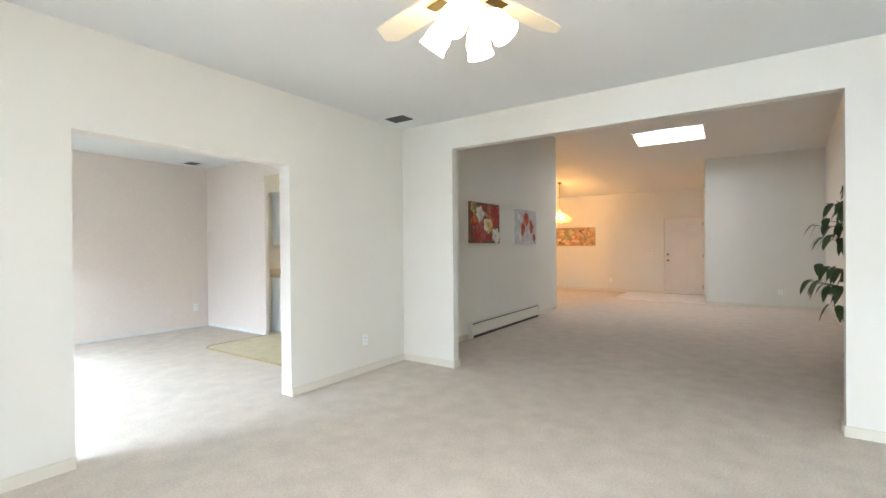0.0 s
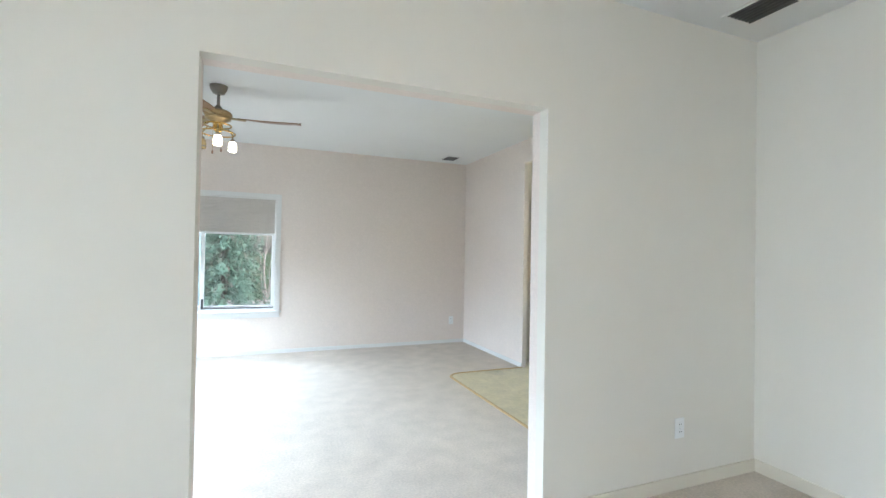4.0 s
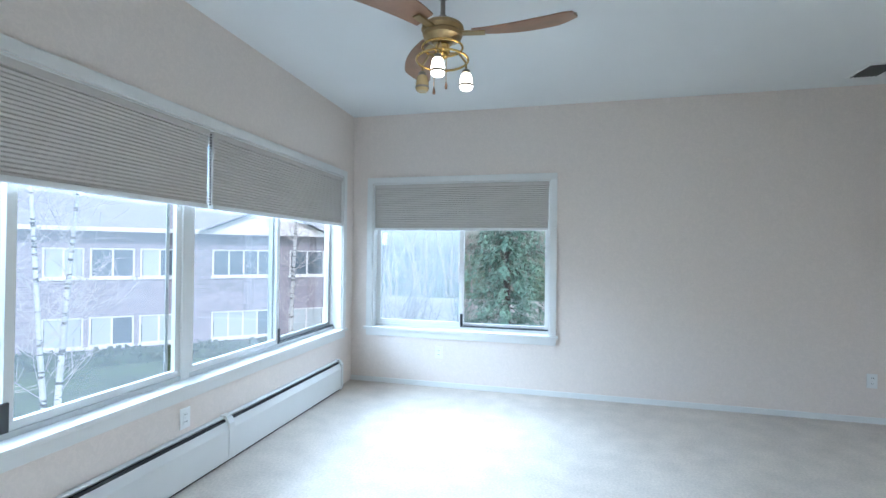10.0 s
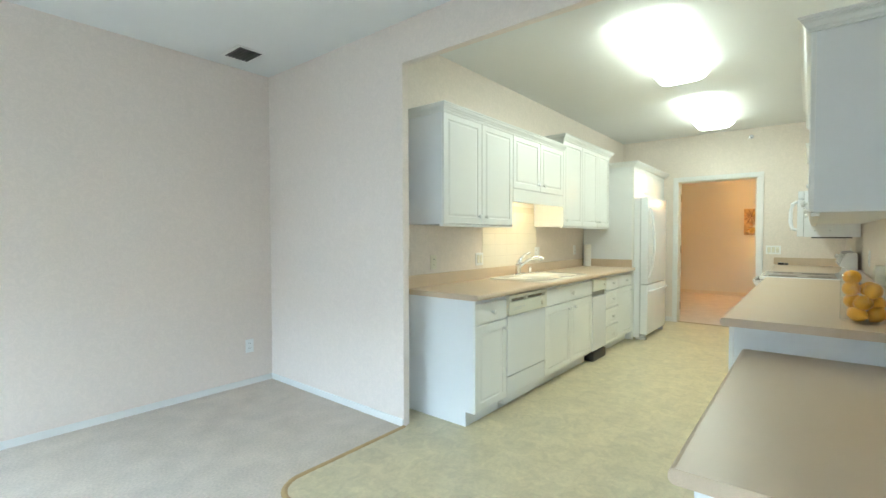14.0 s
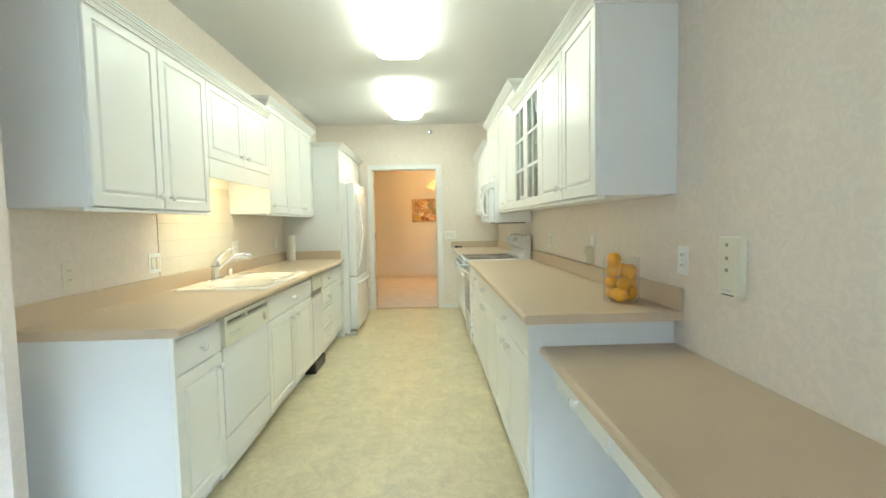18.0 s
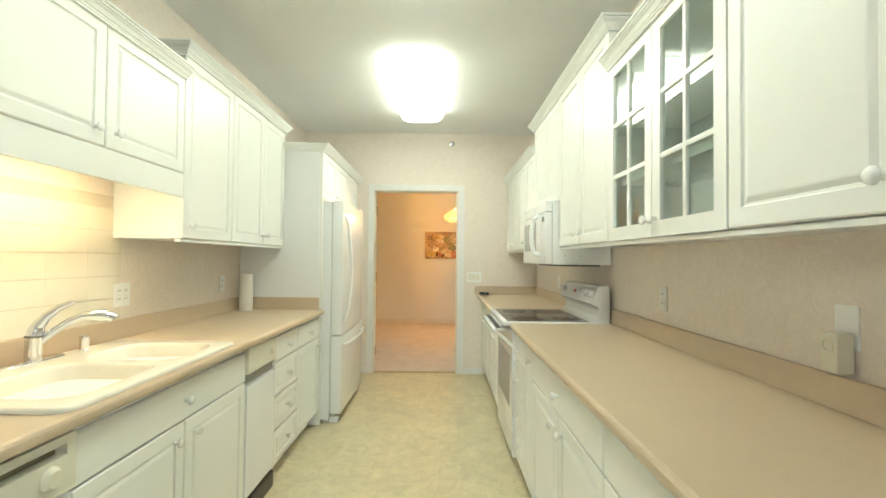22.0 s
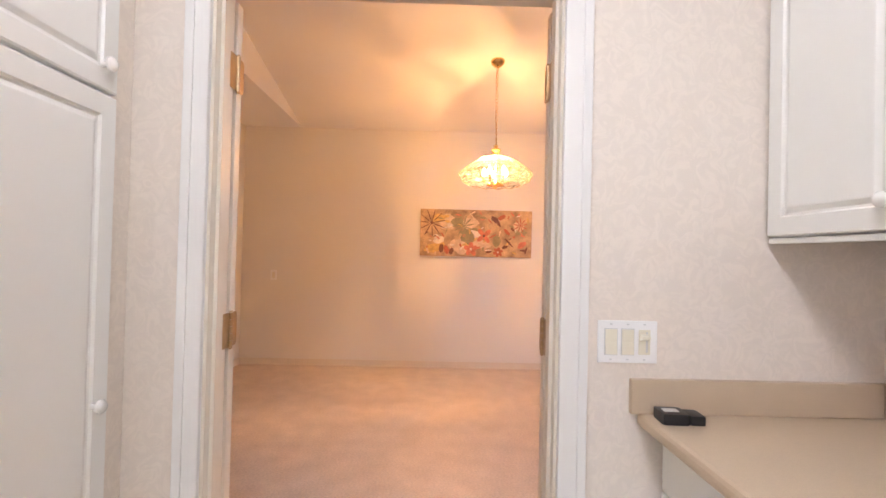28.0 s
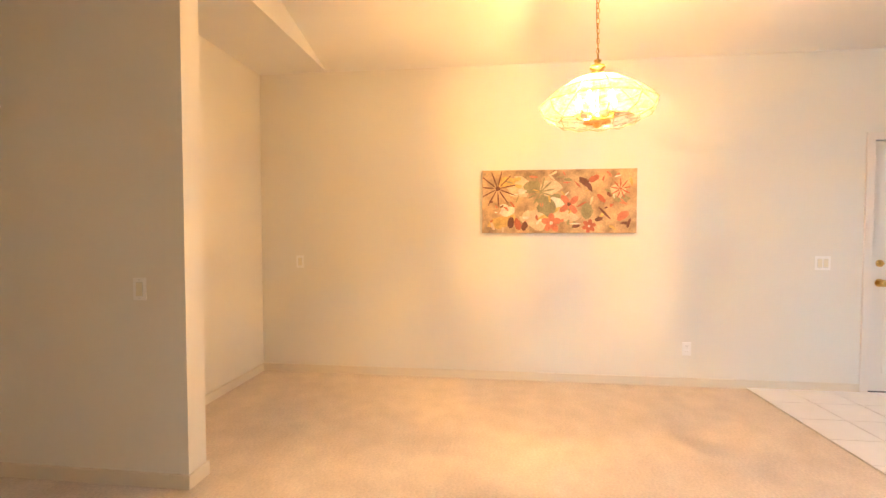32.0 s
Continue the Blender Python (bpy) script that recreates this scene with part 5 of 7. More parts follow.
# brown sheet puts the shade of the grip recess into colour
part("handle_slot", boxed(0.036, W - 0.036, -0.616, -0.6125, 0.8085, 0.8355), M_GRIP, cp, "brown shade inside the long recessed grip")
part("latch", boxed(W * 0.44, W * 0.44 + 0.026, -0.640, -0.617, 0.810, 0.834, bevel=0.003), M_BISQUE, cp, "bisque latch tab")
part("trim_strip", boxed(0.012, W - 0.012, -0.6475, -0.6462, 0.715, 0.721), M_PLATE, cp)
for k in range(6):
    part("button", boxed(0.06 + k * 0.021, 0.073 + k * 0.021, -0.6485, -0.646, 0.762, 0.768, bevel=0.001), M_APPL_GREY, cp)
part("print_bar", slabs((0.058, 0.185, -0.6466, -0.6461, 0.748, 0.752), (0.21, 0.235, -0.6466, -0.6461, 0.760, 0.765)), M_APPL_GREY, cp, "unreadable printed line")
bm = bmesh.new()
lathe(bm, [(0.030, 0.0), (0.030, 0.004), (0.022, 0.014), (0.020, 0.016)], 22, Matrix.Translation((W - 0.085, -0.646, 0.768)) @ Matrix.Rotation(radians(90), 4, "X"))
part("dial", bm, M_PLATE, cp, "round dial", smooth=True)

tc = thing("trash_compactor", left_at(5.06), "narrow off-white trash compactor with black foot", "trash compactor")
W = 0.385
part("body", boxed(0.004, W - 0.004, -0.60, -0.01, 0.10, 0.862), M_APPL, tc)
part("door", boxed(0.006, W - 0.006, -0.636, -0.601, 0.115, 0.668, bevel=0.006), M_APPL, tc)
part("grip", boxed(0.006, W - 0.006, -0.618, -0.601, 0.672, 0.724, bevel=0.002), M_STEELSTRIP, tc, "grey metal grip strip")
part("control_panel", boxed(0.006, W - 0.006, -0.640, -0.601, 0.728, 0.858, bevel=0.006), M_BISQUE, tc, "bisque control panel")
bm = bmesh.new()
lathe(bm, [(0.022, 0.0), (0.022, 0.004), (0.016, 0.012)], 18, Matrix.Translation((W - 0.07, -0.640, 0.79)) @ Matrix.Rotation(radians(90), 4, "X"))
part("key_dial", bm, M_PLATE, tc, smooth=True)
part("foot_pedal", boxed(0.01, W - 0.01, -0.640, -0.52, 0.004, 0.10, bevel=0.02), M_BLACK, tc, "black foot pedal")

fr = thing("refrigerator", left_at(6.415), "white bottom-freezer refrigerator with curved handles", "refrigerator")
W = 0.895
part("body", boxed(0, W, -0.705, -0.02, 0.03, 1.765, bevel=0.006), M_APPL, fr)
fd = part("upper_door", boxed(0.002, W - 0.002, -0.800, -0.716, 0.700, 1.775, bevel=0.016), M_APPL, fr, "tall white upper door", smooth=True)
ff = part("freezer_door", boxed(0.002, W - 0.002, -0.800, -0.716, 0.075, 0.690, bevel=0.016), M_APPL, fr, "white freezer drawer front", smooth=True)
part("gasket", slabs((0.012, W - 0.012, -0.716, -0.705, 0.08, 1.765)), M_APPL_GREY, fr)
part("toe_grille", boxed(0.01, W - 0.01, -0.70, -0.66, 0.004, 0.068), M_APPL_GREY, fr)
for x in (0.04, W - 0.04):
    part("foot", boxed(x - 0.03, x + 0.03, -0.775, -0.705, 0.004, 0.05, bevel=0.01), M_APPL, fr)
bm = bmesh.new()
sweep(bm, [(0.050, -0.798, 1.66), (0.052, -0.818, 1.63), (0.060, -0.842, 1.50), (0.066, -0.856, 1.32), (0.068, -0.860, 1.20), (0.066, -0.854, 1.06), (0.060, -0.840, 0.92), (0.052, -0.816, 0.81), (0.050, -0.798, 0.785)], [0.010, 0.012, 0.014, 0.015, 0.015, 0.015, 0.014, 0.012, 0.010], 10)
part("handle", bm, M_APPL, fd, "long curved white handle", smooth=True)
bm = bmesh.new()
sweep(bm, [(0.06, -0.800, 0.615), (0.09, -0.835, 0.625), (0.25, -0.853, 0.632), (0.45, -0.860, 0.634), (0.65, -0.853, 0.632), (0.81, -0.835, 0.625), (0.845, -0.800, 0.615)], [0.013] * 7, 10)
part("handle", bm, M_APPL, ff, "curved white drawer handle", smooth=True)
part("badge", boxed(W - 0.12, W - 0.085, -0.802, -0.800, 1.63, 1.655), M_APPL_GREY, fd, "small plain badge")
part("hinge_cap", boxed(W - 0.10, W - 0.01, -0.79, -0.70, 1.776, 1.795, bevel=0.006), M_APPL, fr)

RX = 6.415
rg = thing("range_cooker", right_at(RX), "white electric range with black ceramic hob", "cooker")
W = 0.755
part("body", boxed(0, W, -0.60, -0.02, 0.06, 0.895, bevel=0.003), M_APPL, rg)
hob = part("cooktop", boxed(-0.002, W + 0.002, -0.700, -0.10, 0.896, 0.924, bevel=0.007), M_APPL, rg, "white enamel hob surround", smooth=True)
part("glass_top", boxed(0.045, W - 0.025, -0.670, -0.152, 0.924, 0.9262), M_BLACKGLASS, hob, "black ceramic glass")
for x, y, r in ((0.205, -0.545, 0.088), (0.625, -0.525, 0.112), (0.225, -0.29, 0.112), (0.605, -0.265, 0.088)):
    bm = bmesh.new()
    lathe(bm, [(r, 0.9262), (r, 0.9266), (r - 0.006, 0.9268), (0.001, 0.9268)], 40, Matrix.Translation((x, y, 0)))
    part("burner", bm, M_BURNER, hob, "dark red-brown burner disc")
part("indicator", boxed(0.42, 0.46, -0.62, -0.59, 0.9263, 0.9268), M_BURNER, hob)
od = part("oven_door", boxed(0.006, W - 0.006, -0.640, -0.601, 0.245, 0.860, bevel=0.008), M_APPL, rg, "white oven door", smooth=True)
part("window", boxed(0.10, W - 0.10, -0.6415, -0.640, 0.36, 0.69, bevel=0.0004), M_OVENGLASS, od, "grey mesh oven window")
bm = bmesh.new()
sweep(bm, [(0.012, -0.640, 0.770), (0.020, -0.690, 0.815), (0.045, -0.735, 0.852), (0.16, -0.752, 0.868), (0.38, -0.756, 0.870), (0.60, -0.752, 0.868), (0.71, -0.735, 0.852), (0.735, -0.690, 0.815), (0.743, -0.640, 0.770)], 0.012, 10)
part("handle", bm, M_APPL, od, "white towel-bar handle", smooth=True)
bm = bmesh.new()
for i in range(30):
    box(bm, 0.04 + i * 0.023, 0.054 + i * 0.023, -0.737, -0.705, 0.8785, 0.8800)
part("vent_grille", bm, M_VENT, od, "row of dark vent slots")
part("vent_ledge", boxed(0.02, W - 0.02, -0.742, -0.641, 0.862, 0.878, bevel=0.003), M_APPL, od)
part("drawer", boxed(0.006, W - 0.006, -0.636, -0.601, 0.075, 0.235, bevel=0.006), M_APPL, rg, "storage drawer")
part("kick", boxed(0.02, W - 0.02, -0.56, -0.54, 0.004, 0.07), M_BLACK, rg)
bm = bmesh.new()
extrude_profile(bm, [(-0.025, 0.90), (-0.028, 1.140), (-0.036, 1.152), (-0.088, 1.150), (-0.104, 1.142), (-0.142, 1.050), (-0.146, 1.040), (-0.136, 1.032), (-0.104, 1.022), (-0.094, 1.000), (-0.100, 0.960), (-0.118, 0.935), (-0.150, 0.925), (-0.150, 0.915)], 0.0, W)
bg = part("backguard", bm, M_APPL, rg, "white backguard with a proud sloping control head")
FACE = Matrix.Translation((0, -0.1235, 1.095)) @ Matrix.Rotation(radians(-22.5), 4, "X")


def on_face(bm, x):
    bmesh.ops.transform(bm, matrix=FACE @ Matrix.Translation((x, 0, 0)), verts=bm.verts)
    return bm


part("control_plate", on_face(boxed(0.012, W - 0.04, -0.0015, 0.0, -0.043, 0.040), 0.0), M_CONTROL, bg, "pale grey control plate")
for x, r in ((0.035, 0.020), (0.10, 0.020), (0.465, 0.026), (0.627, 0.024), (0.707, 0.024)):
    bm = bmesh.new()
    lathe(bm, [(r * 1.25, 0.0015), (r * 1.25, 0.004), (r, 0.006), (r * 0.9, 0.024), (r * 0.7, 0.027)], 20, Matrix.Rotation(radians(90), 4, "X"))
    part("control_knob", on_face(bm, x), M_APPL, bg, "white control knob", smooth=True)
cdisp = part("clock_display", on_face(boxed(-0.024, 0.024, -0.0025, -0.001, -0.011, 0.013), 0.335), M_DISPLAY_RED, bg, "small dark red clock display")
part("digits", on_face(slabs((-0.014, -0.009, -0.0032, -0.0024, -0.006, 0.008), (-0.003, 0.002, -0.0032, -0.0024, -0.006, 0.008), (0.007, 0.012, -0.0032, -0.0024, -0.006, 0.008)), 0.335), M_LED_RED, cdisp, "glowing red digits")
bm = bmesh.new()
for i in range(4):
    for j in range(2):
        u = (-0.075, -0.050, 0.036, 0.061)[i]
        box(bm, u, u + 0.014, -0.0025, -0.001, -0.012 + j * 0.016, -0.007 + j * 0.016)
part("touch_keys", on_face(bm, 0.335), M_APPL_GREY, bg)

mw = thing("microwave_oven", right_at(6.425), "white over-the-range microwave with arched handle", "microwave")
W, ZB, ZT = 0.742, 1.285, 1.695
part("body", boxed(0, W, -0.385, -0.01, ZB, ZT, bevel=0.004), M_APPL, mw)
part("underside_vent", boxed(0.06, W - 0.06, -0.33, -0.06, ZB - 0.012, ZB - 0.001), M_VENT, mw, "dark underside filter")
md = part("door", boxed(0.002, 0.612, -0.435, -0.387, ZB + 0.004, ZT - 0.075, bevel=0.010), M_APPL, mw, smooth=True)
part("top_grille", boxed(0.002, W - 0.002, -0.428, -0.387, ZT - 0.070, ZT - 0.002, bevel=0.008), M_APPL, mw, smooth=True)
part("badge", boxed(0.37, 0.39, -0.430, -0.428, ZT - 0.045, ZT - 0.025), M_APPL_GREY, mw, "small square badge")
part("window", boxed(0.060, 0.480, -0.4365, -0.435, ZB + 0.092, ZT - 0.120, bevel=0.0004), M_OVENGLASS, md, "grey mesh window")
bm = bmesh.new()
sweep(bm, [(0.57, -0.435, ZB + 0.065), (0.57, -0.470, ZB + 0.075), (0.57, -0.484, ZB + 0.14), (0.57, -0.484, ZT - 0.18), (0.57, -0.470, ZT - 0.105), (0.57, -0.435, ZT - 0.085)], 0.016, 10)
part("handle", bm, M_APPL, md, "arched white handle", smooth=True)
kp = part("keypad", boxed(0.616, W - 0.003, -0.432, -0.387, ZB + 0.004, ZT - 0.075, bevel=0.008), M_APPL, mw, smooth=True)
for x in (0.20, 0.30):
    part("side_latch", boxed(W, W + 0.002, -x - 0.012, -x, ZB + 0.05, ZB + 0.062), M_APPL_GREY, mw)
part("display", boxed(0.655, 0.702, -0.4335, -0.432, ZT - 0.130, ZT - 0.100), M_DISPLAY, kp, "dark display")
bm = bmesh.new()
for j in range(8):
    for i in range(3):
        box(bm, 0.636 + i * 0.030, 0.657 + i * 0.030, -0.4330, -0.432, ZB + 0.035 + j * 0.024, ZB + 0.040 + j * 0.024)
part("key_print", bm, M_APPL_GREY, kp, "rows of unreadable key print")


# ---- kitchen ceiling lights ----
def ceiling_light(x, y, length, wide):
    ob = thing("ceiling_light", Matrix.Translation((x, y, Z_KIT)), "fluorescent ceiling light with rounded white diffuser", "ceiling light", "kitchen ceiling lights")
    part("base", boxed(-length / 2 + 0.02, length / 2 - 0.02, -wide / 2 + 0.02, wide / 2 - 0.02, -0.03, -0.001), M_TRIM, ob)
    bm = bmesh.new()
    looped(bm, [[(*p, z) for p in round_rect(-length / 2 + n, length / 2 - n, -wide / 2 + n, wide / 2 - n, 0.05)] for n, z in
                ((0.012, -0.028), (0.0, -0.034), (0.014, -0.060), (0.034, -0.088), (0.060, -0.106), (0.090, -0.114), (0.110, -0.116))], True)
    part("diffuser", bm, M_LENS, ob, "glowing white diffuser", smooth=True)
    return ob


ceiling_light(4.42, 3.00, 1.36, 0.42)
ceiling_light(6.60, 3.06, 1.36, 0.42)

# ---- kitchen door to the dining room ----
M_HINGE = material("tarnished_brass", (0.50, 0.36, 0.20), 0.34, 1.0, vary=0.12, scale=25)


def hinge_plate(bm, x0, x1, y0, y1, z0, z1, r, flip):
    """A thin plate with its two outer corners rounded."""
    outline = []
    xo, xi = (x1, x0) if flip else (x0, x1)
    d = 1 if flip else -1
    outline += [(xi, z0)]
    for k in range(6):
        a = math.pi / 2 * k / 5
        outline.append((xo - d * r + d * r * math.sin(a), z0 + r - r * math.cos(a)))
    for k in range(6):
        a = math.pi / 2 * k / 5
        outline.append((xo - d * r + d * r * math.cos(a), z1 - r + r * math.sin(a)))
    outline.append((xi, z1))
    a_ring = [bm.verts.new((x, y0, z)) for x, z in outline]
    b_ring = [bm.verts.new((x, y1, z)) for x, z in outline]
    bm.faces.new(a_ring)
    bm.faces.new(list(reversed(b_ring)))
    n = len(outline)
    for i in range(n):
        bm.faces.new((a_ring[i], b_ring[i], b_ring[(i + 1) % n], a_ring[(i + 1) % n]))


kd = thing("door_1", Matrix.Translation((0, 0, 0)), "cream double-leaf doorway, both narrow leaves swung fully open", "door", kind="structure")
JA, JB = KDY0 + 0.018, KDY1 - 0.018
for x0, x1, mat in ((8.0 - 0.018, 8.0, M_TRIM), (DX0, DX0 + 0.012, M_TRIM_CREAM)):
    for d in ((x0, x1, KDY0 - 0.065, KDY0 + 0.010, 0.004, KDZ - 0.010), (x0, x1, KDY1 - 0.010, KDY1 + 0.055, 0.004, KDZ - 0.010), (x0, x1, KDY0 - 0.065, KDY1 + 0.055, KDZ - 0.010, KDZ + 0.055)):
        cs = part("casing", boxed(*d, bevel=0.004), mat, kd)
    if x0 < 8.0:
        for d in ((x0 - 0.006, x0, KDY0 - 0.065, KDY0 - 0.040, 0.004, KDZ + 0.030), (x0 - 0.006, x0, KDY1 + 0.030, KDY1 + 0.055, 0.004, KDZ + 0.030), (x0 - 0.006, x0, KDY0 - 0.065, KDY1 + 0.055, KDZ + 0.030, KDZ + 0.055)):
            part("back_band", boxed(*d, bevel=0.003), mat, kd)
part("jamb", slabs((8.0, DX0, KDY0, JA, 0.004, KDZ), (8.0, DX0, JB, KDY1, 0.004, KDZ), (8.0, DX0, JA, JB, KDZ - 0.018, KDZ)), M_TRIM_CREAM, kd)
part("stop", slabs((8.030, 8.068, JA, JA + 0.010, 0.004, KDZ - 0.018), (8.030, 8.068, JB - 0.010, JB, 0.004, KDZ - 0.018), (8.030, 8.068, JA + 0.010, JB - 0.010, KDZ - 0.028, KDZ - 0.018)), M_TRIM_CREAM, kd)
for side, y in ((-1, JA), (1, JB)):
    y0, y1 = (y - 0.48, y) if side < 0 else (y, y + 0.48)
    leaf = part("leaf", boxed(DX0 + 0.022, DX0 + 0.057, y0, y1, 0.012, KDZ - 0.022, bevel=0.002), M_TRIM_CREAM, kd, "narrow cream leaf folded back against the wall")
    for z in (0.24, 1.094, 1.867):
        w = 0.003
        bm = bmesh.new()
        for xa, xb, flip in ((DX0 - 0.030, DX0 + 0.018, 0), (DX0 + 0.024, DX0 + 0.066, 1)):
            hinge_plate(bm, xa, xb, y, y - side * w, z - 0.052, z + 0.052, 0.013, flip)
            for dz in (-0.034, 0.0, 0.034):
                xs_ = (xa + xb) / 2 + (0.006 if dz else -0.006) * (1 if flip else -1)
                rod(bm, (xs_, y - side * w, z + dz), (xs_, y - side * (w + 0.0012), z + dz), 0.0045, seg=10)
        hg = part("hinge", bm, M_HINGE, leaf, "brass butt hinge with rounded corners")
        bm = bmesh.new()
        for k in range(5):
            rod(bm, (DX0 + 0.021, y - side * 0.005, z - 0.052 + k * 0.021), (DX0 + 0.021, y - side * 0.005, z - 0.0325 + k * 0.021), 0.0065, seg=12)
        lathe(bm, [(0.004, z - 0.058), (0.0065, z - 0.053)], 10, Matrix.Translation((DX0 + 0.021, y - side * 0.005, 0)))
        lathe(bm, [(0.0065, z + 0.053), (0.004, z + 0.058)], 10, Matrix.Translation((DX0 + 0.021, y - side * 0.005, 0)))
        part("knuckle", bm, M_HINGE, hg, "brass hinge barrel", smooth=True)


# ---- ceiling fans ----
def scimitar(bm, r0, r1, w0, w1, bend, z, m):
    """A curved fan blade from radius r0 to r1."""
    n = 14
    top, low = [], []
    for i in range(n + 1):
        f = i / n
        r = r0 + (r1 - r0) * f
        c = bend * (f * f)
        w = (w0 + (w1 - w0) * math.sin(min(1, f * 1.25) * math.pi / 2)) * (1 if f < 0.86 else math.sqrt(max(0.02, 1 - ((f - 0.86) / 0.14) ** 2)))
        for rows, dz in ((top, 0.0035), (low, -0.0035)):
            rows.append((bm.verts.new(m @ Vector((r, c - w / 2, z + dz - 0.014))), bm.verts.new(m @ Vector((r, c + w / 2, z + dz + 0.014)))))
    for a, b in zip(top, top[1:]):
        bm.faces.new((a[0], b[0], b[1], a[1]))
    for a, b in zip(low, low[1:]):
        bm.faces.new((a[1], b[1], b[0], a[0]))
    for i in range(n):
        bm.faces.new((top[i][0], low[i][0], low[i + 1][0], top[i + 1][0]))
        bm.faces.new((top[i][1], top[i + 1][1], low[i + 1][1], low[i][1]))
    bm.faces.new((top[0][0], top[0][1], low[0][1], low[0][0]))
    bm.faces.new((top[-1][1], top[-1][0], low[-1][0], low[-1][1]))


fb = thing("ceiling_fan", Matrix.Translation((-0.55, 3.82, Z_CEIL)), "pewter and brass ceiling fan with three curved walnut blades", "ceiling fan")
bm = bmesh.new()
lathe(bm, [(0.02, -0.075), (0.045, -0.065), (0.066, -0.03), (0.072, -0.004), (0.072, 0.0)], 24)
part("canopy", bm, M_PEWTER, fb, smooth=True)
bm = bmesh.new()
rod(bm, (0, 0, -0.06), (0, 0, -0.20), 0.0125, seg=14)
lathe(bm, [(0.016, -0.165), (0.032, -0.185), (0.036, -0.20), (0.05, -0.21)], 20)
part("downrod", bm, M_PEWTER, fb, smooth=True)
bm = bmesh.new()
lathe(bm, [(0.045, -0.205), (0.085, -0.212), (0.108, -0.228), (0.112, -0.245), (0.100, -0.262), (0.105, -0.270), (0.098, -0.285), (0.06, -0.30), (0.05, -0.315)], 28)
part("motor_housing", bm, M_ANTIQUE, fb, "antique brass motor housing", smooth=True)
for k in range(3):
    m = Matrix.Rotation(radians(8 + 120 * k), 4, "Z")
    bm = bmesh.new()
    scimitar(bm, 0.15, 0.66, 0.10, 0.175, -0.12, -0.252, m)
    bl = part("blade", bm, M_BLADE, fb, "curved walnut blade", smooth=True)
    bm = boxed(0.085, 0.22, -0.022, 0.022, -0.266, -0.258, bevel=0.003)
    bmesh.ops.transform(bm, matrix=m, verts=bm.verts)
    part("blade_iron", bm, M_ANTIQUE, bl)
bm = bmesh.new()
lathe(bm, [(0.022, -0.31), (0.038, -0.325), (0.040, -0.36), (0.028, -0.385), (0.012, -0.395)], 20)
kit = part("light_kit", bm, M_BRASS, fb, "brass light kit hub", smooth=True)
for r, z in ((0.105, -0.335), (0.135, -0.40)):
    bm = bmesh.new()
    pts = [(r * math.cos(a), r * math.sin(a), z) for a in [2 * math.pi * i / 32 for i in range(33)]]
    sweep(bm, pts, 0.006, 8)
    part("ring", bm, M_BRASS, kit, "brass ring", smooth=True)
for k in range(3):
    a = radians(35 + 120 * k)
    c, s = math.cos(a), math.sin(a)
    bm = bmesh.new()
    sweep(bm, [(0.03 * c, 0.03 * s, -0.36), (0.09 * c, 0.09 * s, -0.345), (0.135 * c, 0.135 * s, -0.39), (0.137 * c, 0.137 * s, -0.43)], 0.006, 8)
    part("arm", bm, M_ANTIQUE, kit, smooth=True)
    bm = bmesh.new()
    lathe(bm, [(0.010, -0.425), (0.020, -0.432), (0.022, -0.448)], 16, Matrix.Translation((0.137 * c, 0.137 * s, 0)))
    part("socket", bm, M_PEWTER, kit, smooth=True)
    bm = bmesh.new()
    lathe(bm, [(0.020, -0.448), (0.028, -0.456), (0.034, -0.490), (0.036, -0.515), (0.033, -0.528), (0.026, -0.534), (0.004, -0.535)], 20, Matrix.Translation((0.137 * c, 0.137 * s, 0)))
    part("glass_shade", bm, M_AMBER if k == 1 else M_BULB_COOL, kit, "small unlit amber glass shade" if k == 1 else "small lit frosted glass shade", smooth=True)
    bm = bmesh.new()
    lathe(bm, [(0.0352, -0.506), (0.0372, -0.508), (0.0372, -0.516), (0.0362, -0.518)], 20, Matrix.Translation((0.137 * c, 0.137 * s, 0)), caps=False)
    part("shade_band", bm, M_PEWTER, kit, smooth=True)
for x, y, z in ((0.03, -0.035, -0.56), (-0.035, -0.03, -0.58)):
    bm = bmesh.new()
    rod(bm, (x, y, -0.37), (x, y, z + 0.03), 0.0016, seg=6)
    ch = part("pull_chain", bm, M_BRASS, kit)
    bm = bmesh.new()
    lathe(bm, [(0.003, z + 0.03), (0.007, z + 0.012), (0.008, z), (0.003, z - 0.006)], 10, Matrix.Translation((x, y, 0)))
    part("pull", bm, M_BLADE, ch, "wooden pull", smooth=True)

FA = (0.31, -0.90)
fa = thing("ceiling_fan", Matrix.Translation((*FA, Z_CEIL)), "cream ceiling fan with four blades and four lit tulip shades", "ceiling fan")
bm = bmesh.new()
lathe(bm, [(0.03, -0.09), (0.07, -0.07), (0.085, -0.02), (0.085, 0.0)], 24)
rod(bm, (0, 0, -0.08), (0, 0, -0.16), 0.013, seg=14)
part("canopy", bm, M_BLADE_WHITE, fa, smooth=True)
bm = bmesh.new()
lathe(bm, [(0.06, -0.15), (0.125, -0.165), (0.14, -0.20), (0.13, -0.25), (0.08, -0.275), (0.07, -0.32), (0.09, -0.34), (0.085, -0.37), (0.04, -0.385)], 28)
part("motor_housing", bm, M_BLADE_WHITE, fa, smooth=True)
